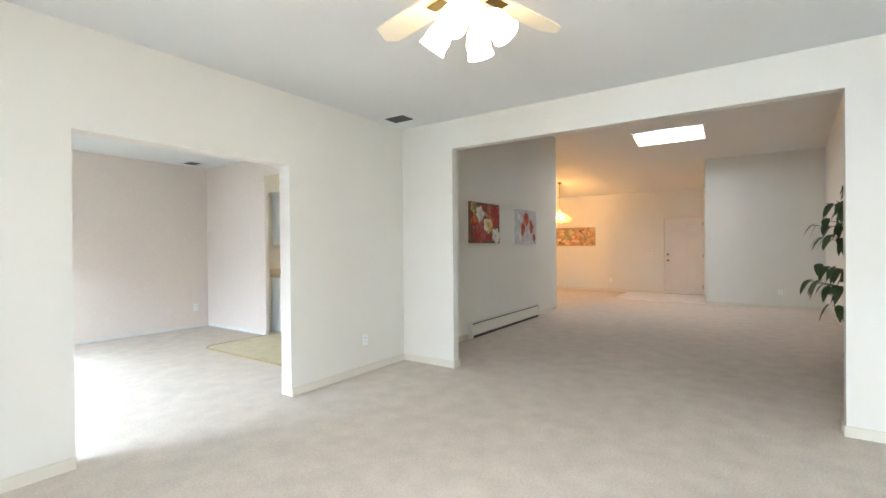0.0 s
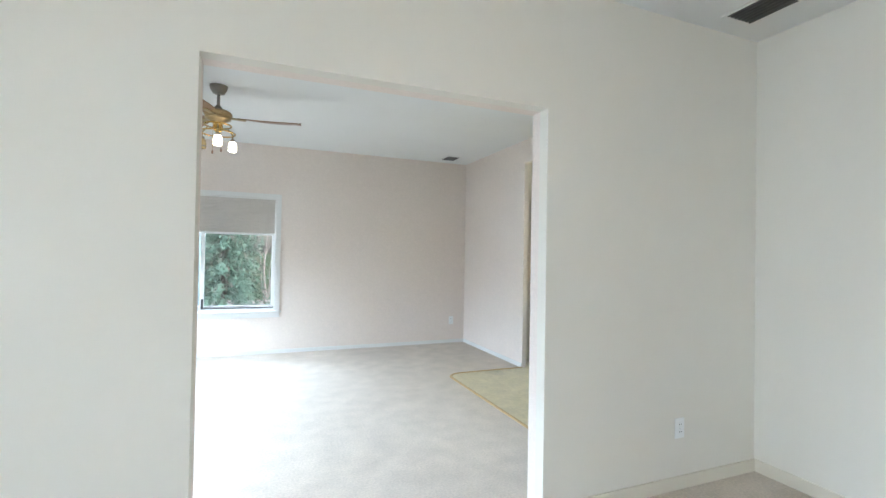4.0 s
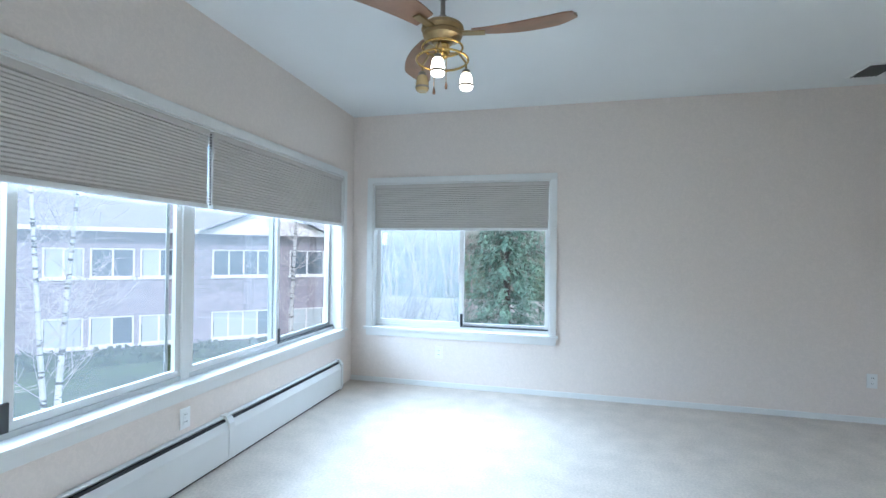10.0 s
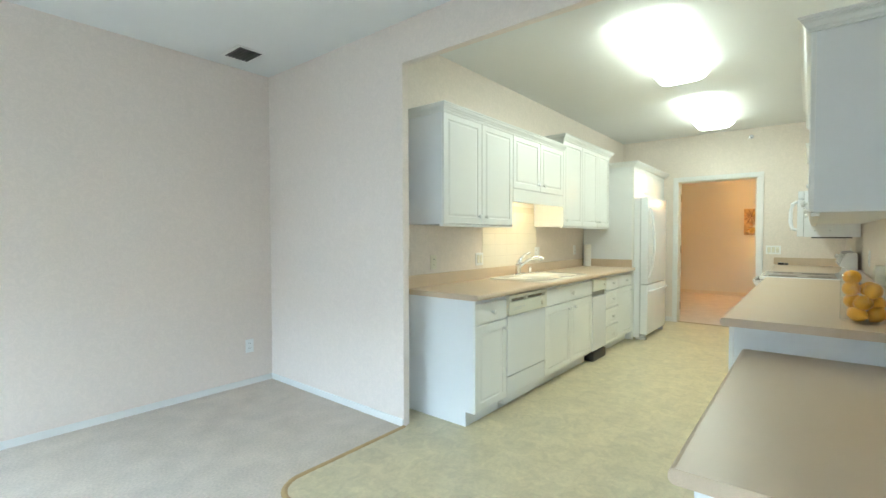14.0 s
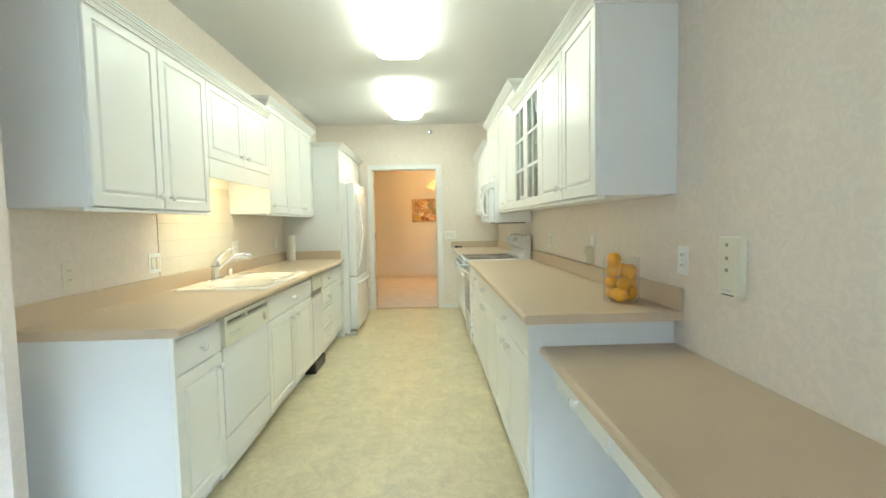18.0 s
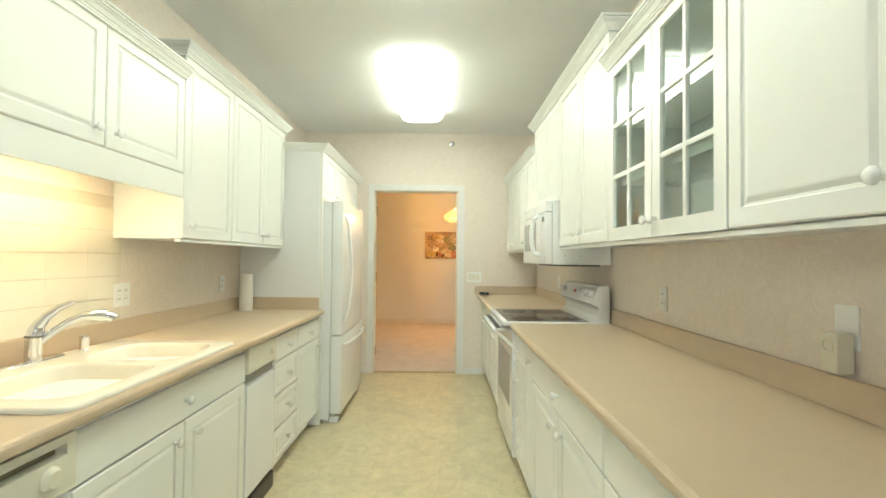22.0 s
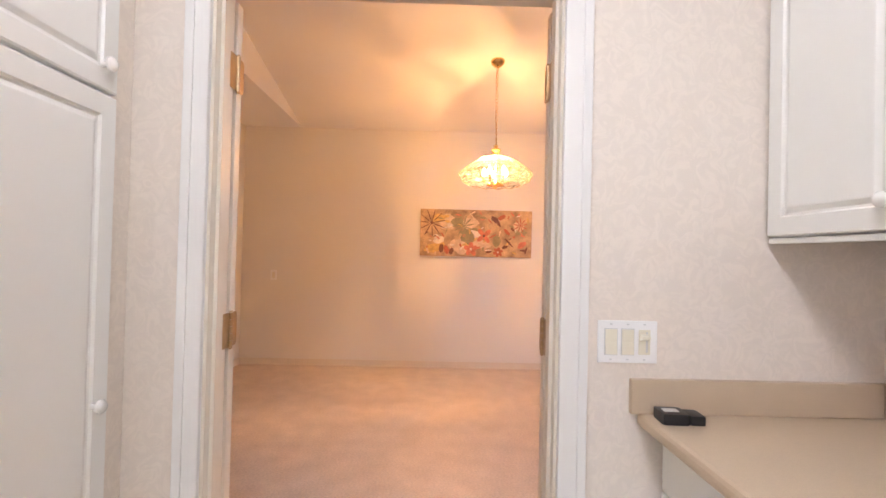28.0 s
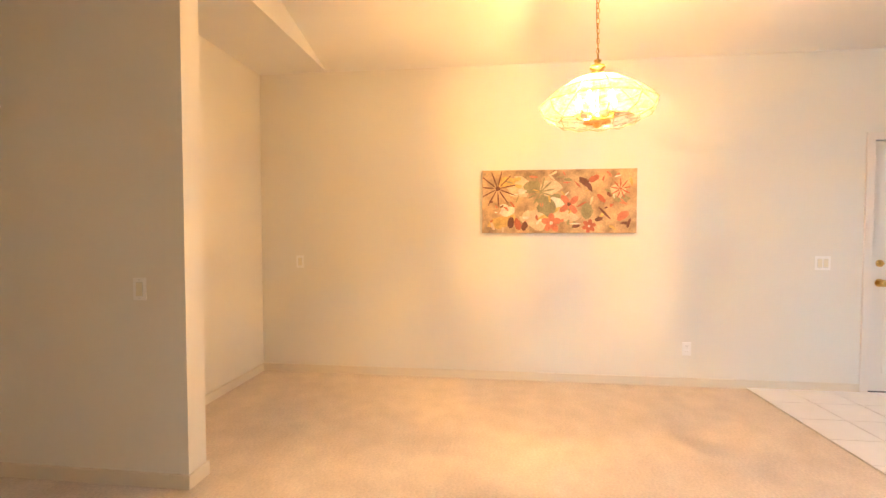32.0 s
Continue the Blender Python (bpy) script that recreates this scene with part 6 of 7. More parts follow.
for k in range(4):
    m = Matrix.Rotation(radians(-14 + 90 * k), 4, "Z")
    bm = bmesh.new()
    scimitar(bm, 0.20, 0.66, 0.115, 0.140, 0.0, -0.225, m)
    bl = part("blade", bm, M_BLADE_WHITE, fa, "flat cream blade", smooth=True)
    bm = boxed(0.11, 0.25, -0.03, 0.03, -0.24, -0.232, bevel=0.003)
    bmesh.ops.transform(bm, matrix=m, verts=bm.verts)
    part("blade_iron", bm, M_BRASS, bl)
for k in range(4):
    a = radians(10 + 90 * k)
    m = Matrix.Rotation(a, 4, "Z") @ Matrix.Translation((0.085, 0, -0.36)) @ Matrix.Rotation(radians(142), 4, "Y")
    bm = bmesh.new()
    lathe(bm, [(0.012, -0.02), (0.022, 0.0), (0.026, 0.02)], 16, m)
    arm = part("shade_fitter", bm, M_BLADE_WHITE, fa, smooth=True)
    bm = bmesh.new()
    lathe(bm, [(0.026, 0.015), (0.045, 0.045), (0.058, 0.09), (0.056, 0.125), (0.064, 0.15), (0.055, 0.148), (0.01, 0.11)], 20, m)
    part("glass_shade", bm, M_BULB_FAN, arm, "glowing frosted tulip shade", smooth=True)

# ---- chandelier ----
CH = (10.80, 2.50)
ch = thing("chandelier", Matrix.Translation((*CH, -0.03)), "brass pendant chandelier with a scalloped clear glass dome", "chandelier")
zc = vault(CH[0]) + 0.03
bm = bmesh.new()
lathe(bm, [(0.012, zc - 0.055), (0.03, zc - 0.045), (0.058, zc - 0.02), (0.064, zc + 0.004), (0.064, zc + 0.012)], 24)
part("canopy", bm, M_BRASS, ch, smooth=True)
bm = bmesh.new()
z = zc - 0.055
n = 0
while z > 2.36:
    for i in range(10):
        a0, a1 = 2 * math.pi * i / 10, 2 * math.pi * (i + 1) / 10
        def link(a):
            u, v = 0.008 * math.cos(a), 0.018 * math.sin(a)
            return (u, 0, z - 0.014 + v) if n % 2 else (0, u, z - 0.014 + v)
        rod(bm, link(a0), link(a1), 0.0022, seg=5)
    z -= 0.029
    n += 1
part("chain", bm, M_BRASS, ch, "brass link chain")
bm = bmesh.new()
sweep(bm, [(0.012, 0.004, zc - 0.06), (0.02, 0.01, zc - 0.16), (-0.01, 0.012, zc - 0.20), (0.006, 0.008, 2.6), (0.004, -0.006, 2.36)], 0.003, 6)
part("cord", bm, M_BLADE, ch)
bm = bmesh.new()
lathe(bm, [(0.008, 2.365), (0.022, 2.355), (0.014, 2.335), (0.040, 2.325), (0.046, 2.312), (0.034, 2.30), (0.03, 2.27), (0.05, 2.262)], 22)
part("hub", bm, M_BRASS, ch, "turned brass hub", smooth=True)
N = 12
dome = [(0.05, 2.265), (0.15, 2.235), (0.26, 2.165), (0.335, 2.095), (0.305, 2.035), (0.235, 2.005)]


def shade_point(i, r, z):
    a = 2 * math.pi * i / N
    return Vector((r * math.cos(a), r * math.sin(a), z))


def bevelled_glass():
    """Clear bevelled glass; a noise tint in its colour casts the streaks of light."""
    m = bpy.data.materials.new("bevelled_glass")
    m.use_nodes = True
    nt = m.node_tree
    nt.nodes.remove(nt.nodes["Principled BSDF"])
    tc_node = nt.nodes.new("ShaderNodeTexCoord")
    shift = nt.nodes.new("ShaderNodeVectorMath")
    shift.operation = "SUBTRACT"
    shift.inputs[1].default_value = (0, 0, 2.11)
    nt.links.new(tc_node.outputs["Object"], shift.inputs[0])
    unit = nt.nodes.new("ShaderNodeVectorMath")
    unit.operation = "NORMALIZE"
    nt.links.new(shift.outputs[0], unit.inputs[0])
    wide = nt.nodes.new("ShaderNodeVectorMath")
    wide.operation = "MULTIPLY"
    wide.inputs[1].default_value = (1.2, 1.2, 4.6)
    nt.links.new(unit.outputs[0], wide.inputs[0])
    nz = nt.nodes.new("ShaderNodeTexNoise")
    nz.inputs["Scale"].default_value, nz.inputs["Detail"].default_value, nz.inputs["Distortion"].default_value = 3.4, 3, 0.6
    nt.links.new(wide.outputs[0], nz.inputs["Vector"])
    ramp = nt.nodes.new("ShaderNodeMapRange")
    ramp.inputs["From Min"].default_value, ramp.inputs["From Max"].default_value = 0.45, 0.55
    ramp.inputs["To Min"].default_value, ramp.inputs["To Max"].default_value = 0.60, 1.0
    nt.links.new(nz.outputs["Fac"], ramp.inputs["Value"])
    clear = nt.nodes.new("ShaderNodeBsdfTransparent")
    nt.links.new(ramp.outputs[0], clear.inputs["Color"])
    gloss = nt.nodes.new("ShaderNodeBsdfGlossy")
    gloss.inputs["Roughness"].default_value = 0.25
    mix = nt.nodes.new("ShaderNodeMixShader")
    mix.inputs[0].default_value = 0.05
    nt.links.new(clear.outputs[0], mix.inputs[1])
    nt.links.new(gloss.outputs[0], mix.inputs[2])
    trans = nt.nodes.new("ShaderNodeBsdfTranslucent")
    trans.inputs["Color"].default_value = (1.0, 0.95, 0.85, 1)
    mix2 = nt.nodes.new("ShaderNodeMixShader")
    mix2.inputs[0].default_value = 0.065
    nt.links.new(mix.outputs[0], mix2.inputs[1])
    nt.links.new(trans.outputs[0], mix2.inputs[2])
    nt.links.new(mix2.outputs[0], nt.nodes["Material Output"].inputs[0])
    return m


M_CGLASS = bevelled_glass()
for i in range(N):
    bm = bmesh.new()
    for (r0, z0), (r1, z1) in zip(dome, dome[1:]):
        dip = 0.012 if (r1, z1) == dome[-1] else 0.0
        q = [shade_point(i + 0.02, r0, z0), shade_point(i + 0.98, r0, z0), shade_point(i + 0.98, r1, z1), shade_point(i + 0.5, r1, z1 - dip), shade_point(i + 0.02, r1, z1)]
        bm.faces.new([bm.verts.new(v) for v in q])
    bmesh.ops.solidify(bm, geom=bm.faces[:], thickness=0.004)
    pn = part("glass_panel", bm, M_CGLASS, ch, "bevelled clear glass panel")
    bm = bmesh.new()
    for (r0, z0), (r1, z1) in zip(dome, dome[1:]):
        rod(bm, shade_point(i, r0, z0), shade_point(i, r1, z1), 0.0032, seg=6)
    for r, z in (dome[3], dome[2]):
        rod(bm, shade_point(i, r, z), shade_point(i + 1, r, z), 0.0028, seg=6)
    rod(bm, shade_point(i, *dome[-1]), shade_point(i + 0.5, dome[-1][0], dome[-1][1] - 0.012), 0.0028, seg=6)
    rod(bm, shade_point(i + 0.5, dome[-1][0], dome[-1][1] - 0.012), shade_point(i + 1, *dome[-1]), 0.0028, seg=6)
    part("came", bm, M_ANTIQUE, ch, "thin dark brass came")
bm = bmesh.new()
lathe(bm, [(0.018, 2.26), (0.018, 2.04), (0.03, 2.02), (0.075, 2.005), (0.078, 1.993), (0.03, 1.985), (0.012, 1.965)], 20)
part("stem", bm, M_BRASS, ch, "brass stem with bottom plate", smooth=True)
for k in range(5):
    a = 2 * math.pi * k / 5
    c, s = 0.105 * math.cos(a), 0.105 * math.sin(a)
    bm = bmesh.new()
    sweep(bm, [(0.015 * math.cos(a), 0.015 * math.sin(a), 2.03), (0.6 * c, 0.6 * s, 2.015), (c, s, 2.03)], 0.005, 6)
    lathe(bm, [(0.011, 2.03), (0.011, 2.085)], 10, Matrix.Translation((c, s, 0)))
    am = part("arm", bm, M_BRASS, ch, smooth=True)
    bm = bmesh.new()
    lathe(bm, [(0.008, 2.085), (0.017, 2.105), (0.016, 2.125), (0.006, 2.155), (0.001, 2.165)], 12, Matrix.Translation((c, s, 0)))
    part("bulb", bm, M_BULB, am, "lit candle bulb", smooth=True)


# ---- paintings ----
def canvas(name, m, w, h, ground, label):
    ob = thing(name, m, label, "painting", "wall canvases")
    part("canvas", boxed(0, w, -0.035, 0, 0, h, bevel=0.003), ground, ob)
    LIMIT[ob.name] = (w, h)
    return ob


def paint(name, colour, vary=0.2, scale=14):
    return material(name, colour, 0.6, vary=vary, scale=scale, fine=0.15, fine_scale=80)


LAYER = [0.0]
LIMIT = {}


def blob(parent, name, cx, cz, rx, rz, turn, mat, seg=14, wob=0.12, seed=0):
    """A flat brush-stroke shape on the canvas front."""
    r = random.Random(seed * 77 + round(cx * 1000))
    bm = bmesh.new()
    LAYER[0] += 0.00003
    y = -0.0353 - LAYER[0]
    vs = []
    w_max, h_max = LIMIT[parent.name]
    for i in range(seg):
        a = 2 * math.pi * i / seg
        k = 1 + r.uniform(-wob, wob)
        u, v = rx * k * math.cos(a), rz * k * math.sin(a)
        px, pz = cx + u * math.cos(turn) - v * math.sin(turn), cz + u * math.sin(turn) + v * math.cos(turn)
        vs.append(bm.verts.new((min(w_max - 0.004, max(0.004, px)), y, min(h_max - 0.004, max(0.004, pz)))))
    bm.faces.new(vs)
    return part(name, bm, mat, parent)


def flower(parent, cx, cz, size, petals, mat, heart, wide=0.32, start=0.3):
    for k in range(petals):
        a = start + 2 * math.pi * k / petals
        blob(parent, "petal", cx + 0.55 * size * math.cos(a), cz + 0.55 * size * math.sin(a), 0.48 * size, wide * size, a, mat, 10, 0.1, k)
    blob(parent, "flower_heart", cx, cz, 0.17 * size, 0.17 * size, 0, heart, 10)


P_OCHRE = paint("paint_ochre", (0.50, 0.34, 0.17), 0.45, 9)
P_SAND = paint("paint_sand", (0.68, 0.52, 0.30))
P_RUST = paint("paint_rust", (0.46, 0.13, 0.06))
P_CORAL = paint("paint_coral", (0.62, 0.20, 0.10))
P_BROWN = paint("paint_brown", (0.17, 0.07, 0.04))
P_OLIVE = paint("paint_olive", (0.30, 0.26, 0.12))
P_CREAM = paint("paint_cream", (0.76, 0.68, 0.52))
P_RED = paint("paint_red", (0.40, 0.035, 0.025), 0.35, 20)
P_ORANGE = paint("paint_orange", (0.55, 0.15, 0.03), 0.3, 18)
P_GREEN = paint("paint_green", (0.22, 0.20, 0.06), 0.3, 16)
P_WHITE = paint("paint_white", (0.72, 0.70, 0.66), 0.1, 10)
P_GREY = paint("paint_pale_grey", (0.58, 0.57, 0.56), 0.12, 9)
P_YELLOW = paint("paint_yellow", (0.64, 0.42, 0.12), 0.25, 22)

pd = canvas("painting", on_east(DX1, 3.21, 1.318), 1.315, 0.552, P_OCHRE, "wide canvas of brown and coral flowers on ochre")
r = random.Random(11)
for k in range(16):
    blob(pd, "brush_patch", r.uniform(0.1, 1.2), r.uniform(0.08, 0.45), r.uniform(0.06, 0.13), r.uniform(0.04, 0.075), r.uniform(-0.5, 0.5), r.choice([P_SAND, P_CREAM, P_YELLOW, P_SAND, P_OLIVE]), 12, 0.25, k)


def line_flower(parent, cx, cz, size, rays, mat, thick=0.006):
    for k in range(rays):
        a = 0.2 + 2 * math.pi * k / rays
        blob(parent, "petal_line", cx + 0.55 * size * math.cos(a), cz + 0.55 * size * math.sin(a), 0.45 * size, thick, a, mat, 8, 0.2, k)
    blob(parent, "flower_heart", cx, cz, 0.12 * size, 0.12 * size, 0, mat, 10)


for k in range(70):
    blob(pd, "brush_stroke", r.uniform(0.04, 1.27), r.uniform(0.03, 0.52), r.uniform(0.015, 0.045), r.uniform(0.005, 0.016), r.uniform(-1.5, 1.5),
         r.choice([P_BROWN, P_RUST, P_CREAM, P_SAND, P_CORAL, P_OLIVE, P_YELLOW]), 9, 0.3, k + 200)
line_flower(pd, 0.135, 0.39, 0.17, 11, P_BROWN)
line_flower(pd, 0.51, 0.36, 0.13, 11, P_OLIVE, 0.008)
line_flower(pd, 1.18, 0.38, 0.09, 9, P_RUST)
flower(pd, 0.75, 0.25, 0.10, 4, P_CORAL, P_BROWN, 0.26, 0.7)
flower(pd, 0.60, 0.09, 0.085, 5, P_CORAL, P_CREAM, 0.34)
flower(pd, 0.92, 0.06, 0.06, 6, P_RUST, P_CREAM, 0.3)
for x, z, rx, rz, t, mt in ((0.25, 0.09, 0.05, 0.03, 1.4, P_BROWN), (0.31, 0.08, 0.055, 0.028, 1.9, P_RUST), (0.37, 0.06, 0.04, 0.025, 1.2, P_BROWN), (0.88, 0.44, 0.055, 0.03, -0.7, P_BROWN),
                            (0.96, 0.47, 0.05, 0.025, 0.5, P_RUST), (0.92, 0.40, 0.05, 0.018, -1.1, P_BROWN), (0.90, 0.19, 0.05, 0.065, 0, P_OLIVE), (1.02, 0.30, 0.05, 0.02, -0.8, P_RUST),
                            (1.05, 0.17, 0.075, 0.010, -0.8, P_BROWN), (1.20, 0.15, 0.055, 0.035, 0.6, P_CORAL), (1.00, 0.12, 0.035, 0.018, 0.3, P_BROWN), (0.81, 0.06, 0.035, 0.014, 0.2, P_BROWN)):
    blob(pd, "leaf_stroke", x, z, rx, rz, t, mt)

p1 = canvas("painting", on_north(4.18, LY1, 1.385), 0.91, 0.61, P_BROWN, "canvas of large red, cream and yellow blooms")
P_ROSE = paint("paint_rose", (0.42, 0.09, 0.08), 0.3, 20)


def bloom(parent, cx, cz, size, mats, heart, seed):
    rb = random.Random(seed)
    for k in range(9):
        a = k * 2.4 + rb.uniform(-0.3, 0.3)
        d = size * (0.62 - 0.05 * k)
        blob(parent, "petal", cx + d * math.cos(a), cz + d * math.sin(a), size * rb.uniform(0.42, 0.58), size * rb.uniform(0.28, 0.40), a + rb.uniform(-0.4, 0.4), mats[k % len(mats)], 12, 0.15, seed + k)
    blob(parent, "flower_heart", cx, cz, 0.20 * size, 0.17 * size, 0.4, heart, 10, 0.2, seed)


for k in range(22):
    blob(p1, "brush_patch", r.uniform(0.05, 0.86), r.uniform(0.05, 0.56), r.uniform(0.05, 0.11), r.uniform(0.03, 0.06), r.uniform(-1.2, 1.2), r.choice([P_RED, P_GREEN, P_OLIVE, P_RUST, P_RED, P_ORANGE]), 12, 0.25, 400 + k)
bloom(p1, 0.10, 0.53, 0.11, [P_OLIVE, P_YELLOW, P_GREEN], P_OLIVE, 3)
bloom(p1, 0.67, 0.43, 0.21, [P_RED, P_RUST, P_RED], P_BROWN, 11)
bloom(p1, 0.10, 0.33, 0.12, [P_ORANGE, P_RED], P_RUST, 19)
bloom(p1, 0.27, 0.15, 0.20, [P_ROSE, P_RED, P_ROSE], P_RED, 23)
bloom(p1, 0.27, 0.44, 0.13, [P_CREAM, P_WHITE, P_GREY], P_SAND, 29)
bloom(p1, 0.52, 0.27, 0.14, [P_SAND, P_CREAM, P_YELLOW], P_OLIVE, 37)
bloom(p1, 0.77, 0.12, 0.14, [P_CREAM, P_GREY, P_WHITE], P_YELLOW, 41)
p2 = canvas("painting", on_north(5.67, LY1, 1.37), 0.91, 0.61, P_GREY, "canvas of red poppies on pale grey")
for k in range(14):
    blob(p2, "brush_patch", r.uniform(0.08, 0.83), r.uniform(0.06, 0.55), r.uniform(0.06, 0.13), r.uniform(0.03, 0.07), r.uniform(-1.2, 1.2), r.choice([P_WHITE, P_GREY]), 12, 0.25, 500 + k)
for x, z, rx, rz, turn in ((0.43, 0.46, 0.125, 0.10, 0.2), (0.31, 0.29, 0.105, 0.085, -0.3), (0.27, 0.19, 0.05, 0.06, 0.2), (0.66, 0.30, 0.095, 0.105, 0.3), (0.62, 0.38, 0.05, 0.06, -0.2), (0.78, 0.12, 0.055, 0.085, 0.4), (0.46, 0.37, 0.06, 0.05, 0.5)):
    blob(p2, "poppy", x, z, rx, rz, turn, P_RUST, 12, 0.16, 7)
    blob(p2, "petal", x + 0.012, z + 0.014, rx * 0.62, rz * 0.58, turn + 0.5, P_RED, 11, 0.2, 8)
    blob(p2, "poppy_stem", x + 0.02, max(0.05, z - 0.16), 0.006, 0.09, 0.1, P_ROSE, 8, 0.2, 9)


# ---- doors of the entry ----
def panel_door(name, m, w, h, mat, label, rows, hinge_right=True):
    """A moulded door leaf; local x along its width, front towards -y."""
    ob = thing(name, m, label, "door", kind="structure")
    part("leaf", boxed(0.003, w - 0.003, -0.02, 0.02, 0.012, h - 0.004, bevel=0.002), mat, ob)
    for z0, z1 in rows:
        for x0, x1 in ((0.12, w / 2 - 0.05), (w / 2 + 0.05, w - 0.12)):
            bm = bmesh.new()
            ring_panel(bm, x0, z0, x1 - x0, z1 - z0, -0.0205, 0.004, [(0.0, 0.0035), (0.008, 0.0), (0.016, 0.0005), (0.026, 0.0035), (0.034, 0.0035), (0.05, 0.001)])
            part("raised_panel", bm, mat, ob)
    for z in (0.22, h / 2, h - 0.2):
        x = w + 0.002 if hinge_right else -0.002
        bm = bmesh.new()
        rod(bm, (x, -0.026, z - 0.05), (x, -0.026, z + 0.05), 0.007, seg=10)
        box(bm, x - 0.022, x + 0.022, -0.024, -0.021, z - 0.048, z + 0.048)
        part("hinge", bm, M_BRONZE, ob, "dull metal hinge")
    return ob


ROWS6 = ((0.16, 0.82), (0.98, 1.55), (1.66, 1.90))
ed = panel_door("door_2", on_east(DX1 + 0.045, FDY1, 0.0), FDY1 - FDY0, 2.07, M_DOOR, "off-white panelled entrance door with brass lock", ROWS6)
for z, rr in ((1.07, 0.030), (0.91, 0.033)):
    bm = bmesh.new()
    prof = [(rr, 0.0), (rr, 0.006), (0.016, 0.010), (0.014, 0.03)] + ([(0.022, 0.035), (0.030, 0.05), (0.026, 0.066), (0.01, 0.07)] if z < 1 else [(0.012, 0.034)])
    lathe(bm, prof, 18, Matrix.Translation((0.085, -0.02, z)) @ Matrix.Rotation(radians(90), 4, "X"))
    part("door_knob" if z < 1 else "deadbolt", bm, M_BRASS, ed, "polished brass", smooth=True)
for z in (1.70, 1.58):
    bm = bmesh.new()
    lathe(bm, [(0.008, 0.0), (0.008, 0.003), (0.004, 0.004)], 12, Matrix.Translation((0.465, -0.02, z)) @ Matrix.Rotation(radians(90), 4, "X"))
    part("peephole", bm, M_BRONZE, ed)
part("sweep_strip", boxed(0.0, FDY1 - FDY0, -0.03, 0.02, 0.001, 0.012), M_BLACK, ed, "dark door sweep")
panel_door("door_3", on_south(11.69, CLY - 0.045, 0.0), 0.77, 2.07, M_DOOR, "cream panelled closet door", ROWS6, hinge_right=False)
for nm, pieces in (("trim_entrance_door", ((DX1 - 0.016, DX1, FDY1, FDY1 + 0.06, 0.0, 2.07), (DX1 - 0.016, DX1, FDY0 - 0.06, FDY0, 0.0, 2.07), (DX1 - 0.016, DX1, FDY0 - 0.06, FDY1 + 0.06, 2.07, 2.13))),
                   ("trim_closet_door", ((11.69, 11.75, CLY, CLY + 0.016, 0, 2.07), (10.86, 10.92, CLY, CLY + 0.016, 0, 2.07), (10.86, 11.75, CLY, CLY + 0.016, 2.07, 2.13)))):
    bm = bmesh.new()
    for d in pieces:
        box(bm, *d, bevel=0.004)
    structure(nm, bm, M_DOOR, "painted door casing", "door casing")
structure("wall_corridor", slabs((DX1 + 0.12, DX1 + 0.16, -1.1, 0.3, 0, 2.3)), M_WALL_LIVING, "plain wall closing the entrance", "wall")

# ---- tiled entry ----
entry = structure("floor_entry", slabs((10.16, DX1, CLY, 0.50, -0.02, 0.006), (10.63, DX1, 0.50, 0.98, -0.02, 0.006)), M_ENTRY_GROUT, "pale grout bed of the tiled entry", "floor")
S, G = 0.325, 0.004


def clipped(poly, a, b, c):
    """The part of a polygon where a x + b y <= c."""
    out = []
    for p, q in zip(poly, poly[1:] + poly[:1]):
        dp, dq = a * p[0] + b * p[1] - c, a * q[0] + b * q[1] - c
        if dp <= 0:
            out.append(p)
        if dp * dq < 0:
            f = dp / (dp - dq)
            out.append((p[0] + f * (q[0] - p[0]), p[1] + f * (q[1] - p[1])))
    return out


for i in range(7):
    for j in range(7):
        x1, y1 = DX1 - i * S - G, 0.98 - j * S - G
        x0, y0 = max(x1 - S + 2 * G, 10.165), max(y1 - S + 2 * G, CLY + 0.004)
        if x1 - x0 < 0.02 or y1 - y0 < 0.02:
            continue
        poly = clipped([(x0, y0), (x1, y0), (x1, y1), (x0, y1)], -1.0, 1.0, 0.98 - 10.63)
        if len(poly) < 3:
            continue
        bm = bmesh.new()
        lo = [bm.verts.new((x, y, -0.01)) for x, y in poly]
        hi = [bm.verts.new((x, y, 0.010)) for x, y in poly]
        bm.faces.new(hi)
        for k in range(len(poly)):
            bm.faces.new((lo[k], lo[(k + 1) % len(poly)], hi[(k + 1) % len(poly)], hi[k]))
        part("tile", bm, M_ENTRY_TILE, entry)
# ---- potted plant in the living room ----
M_LEAF = material("dark_leaf", (0.045, 0.085, 0.03), 0.45, vary=0.3, scale=9)
M_STEM = material("brown_stem", (0.14, 0.09, 0.05), 0.7, vary=0.2, scale=20)
M_POT = material("dark_pot", (0.07, 0.06, 0.055), 0.5, vary=0.1)
pl = thing("potted_plant", Matrix.Translation((4.28, -2.82, 0)), "tall leafy potted plant with two tiers of dark leaves", "plant")
bm = bmesh.new()
lathe(bm, [(0.11, 0.0), (0.13, 0.01), (0.16, 0.24), (0.175, 0.25), (0.175, 0.28), (0.15, 0.28), (0.145, 0.22)], 22)
part("pot", bm, M_POT, pl, smooth=True)
bm = bmesh.new()
r = random.Random(3)
for k in range(3):
    x, y = r.uniform(-0.05, 0.05), r.uniform(-0.05, 0.05)
    sweep(bm, [(x, y, 0.2), (x * 1.8, y * 1.6, 0.8), (x * 2.4, y, 1.4), (x * 2, y, 1.95)], [0.012, 0.010, 0.008, 0.004], 6)
part("stem", bm, M_STEM, pl, smooth=True)
twigs, bm = bmesh.new(), bmesh.new()
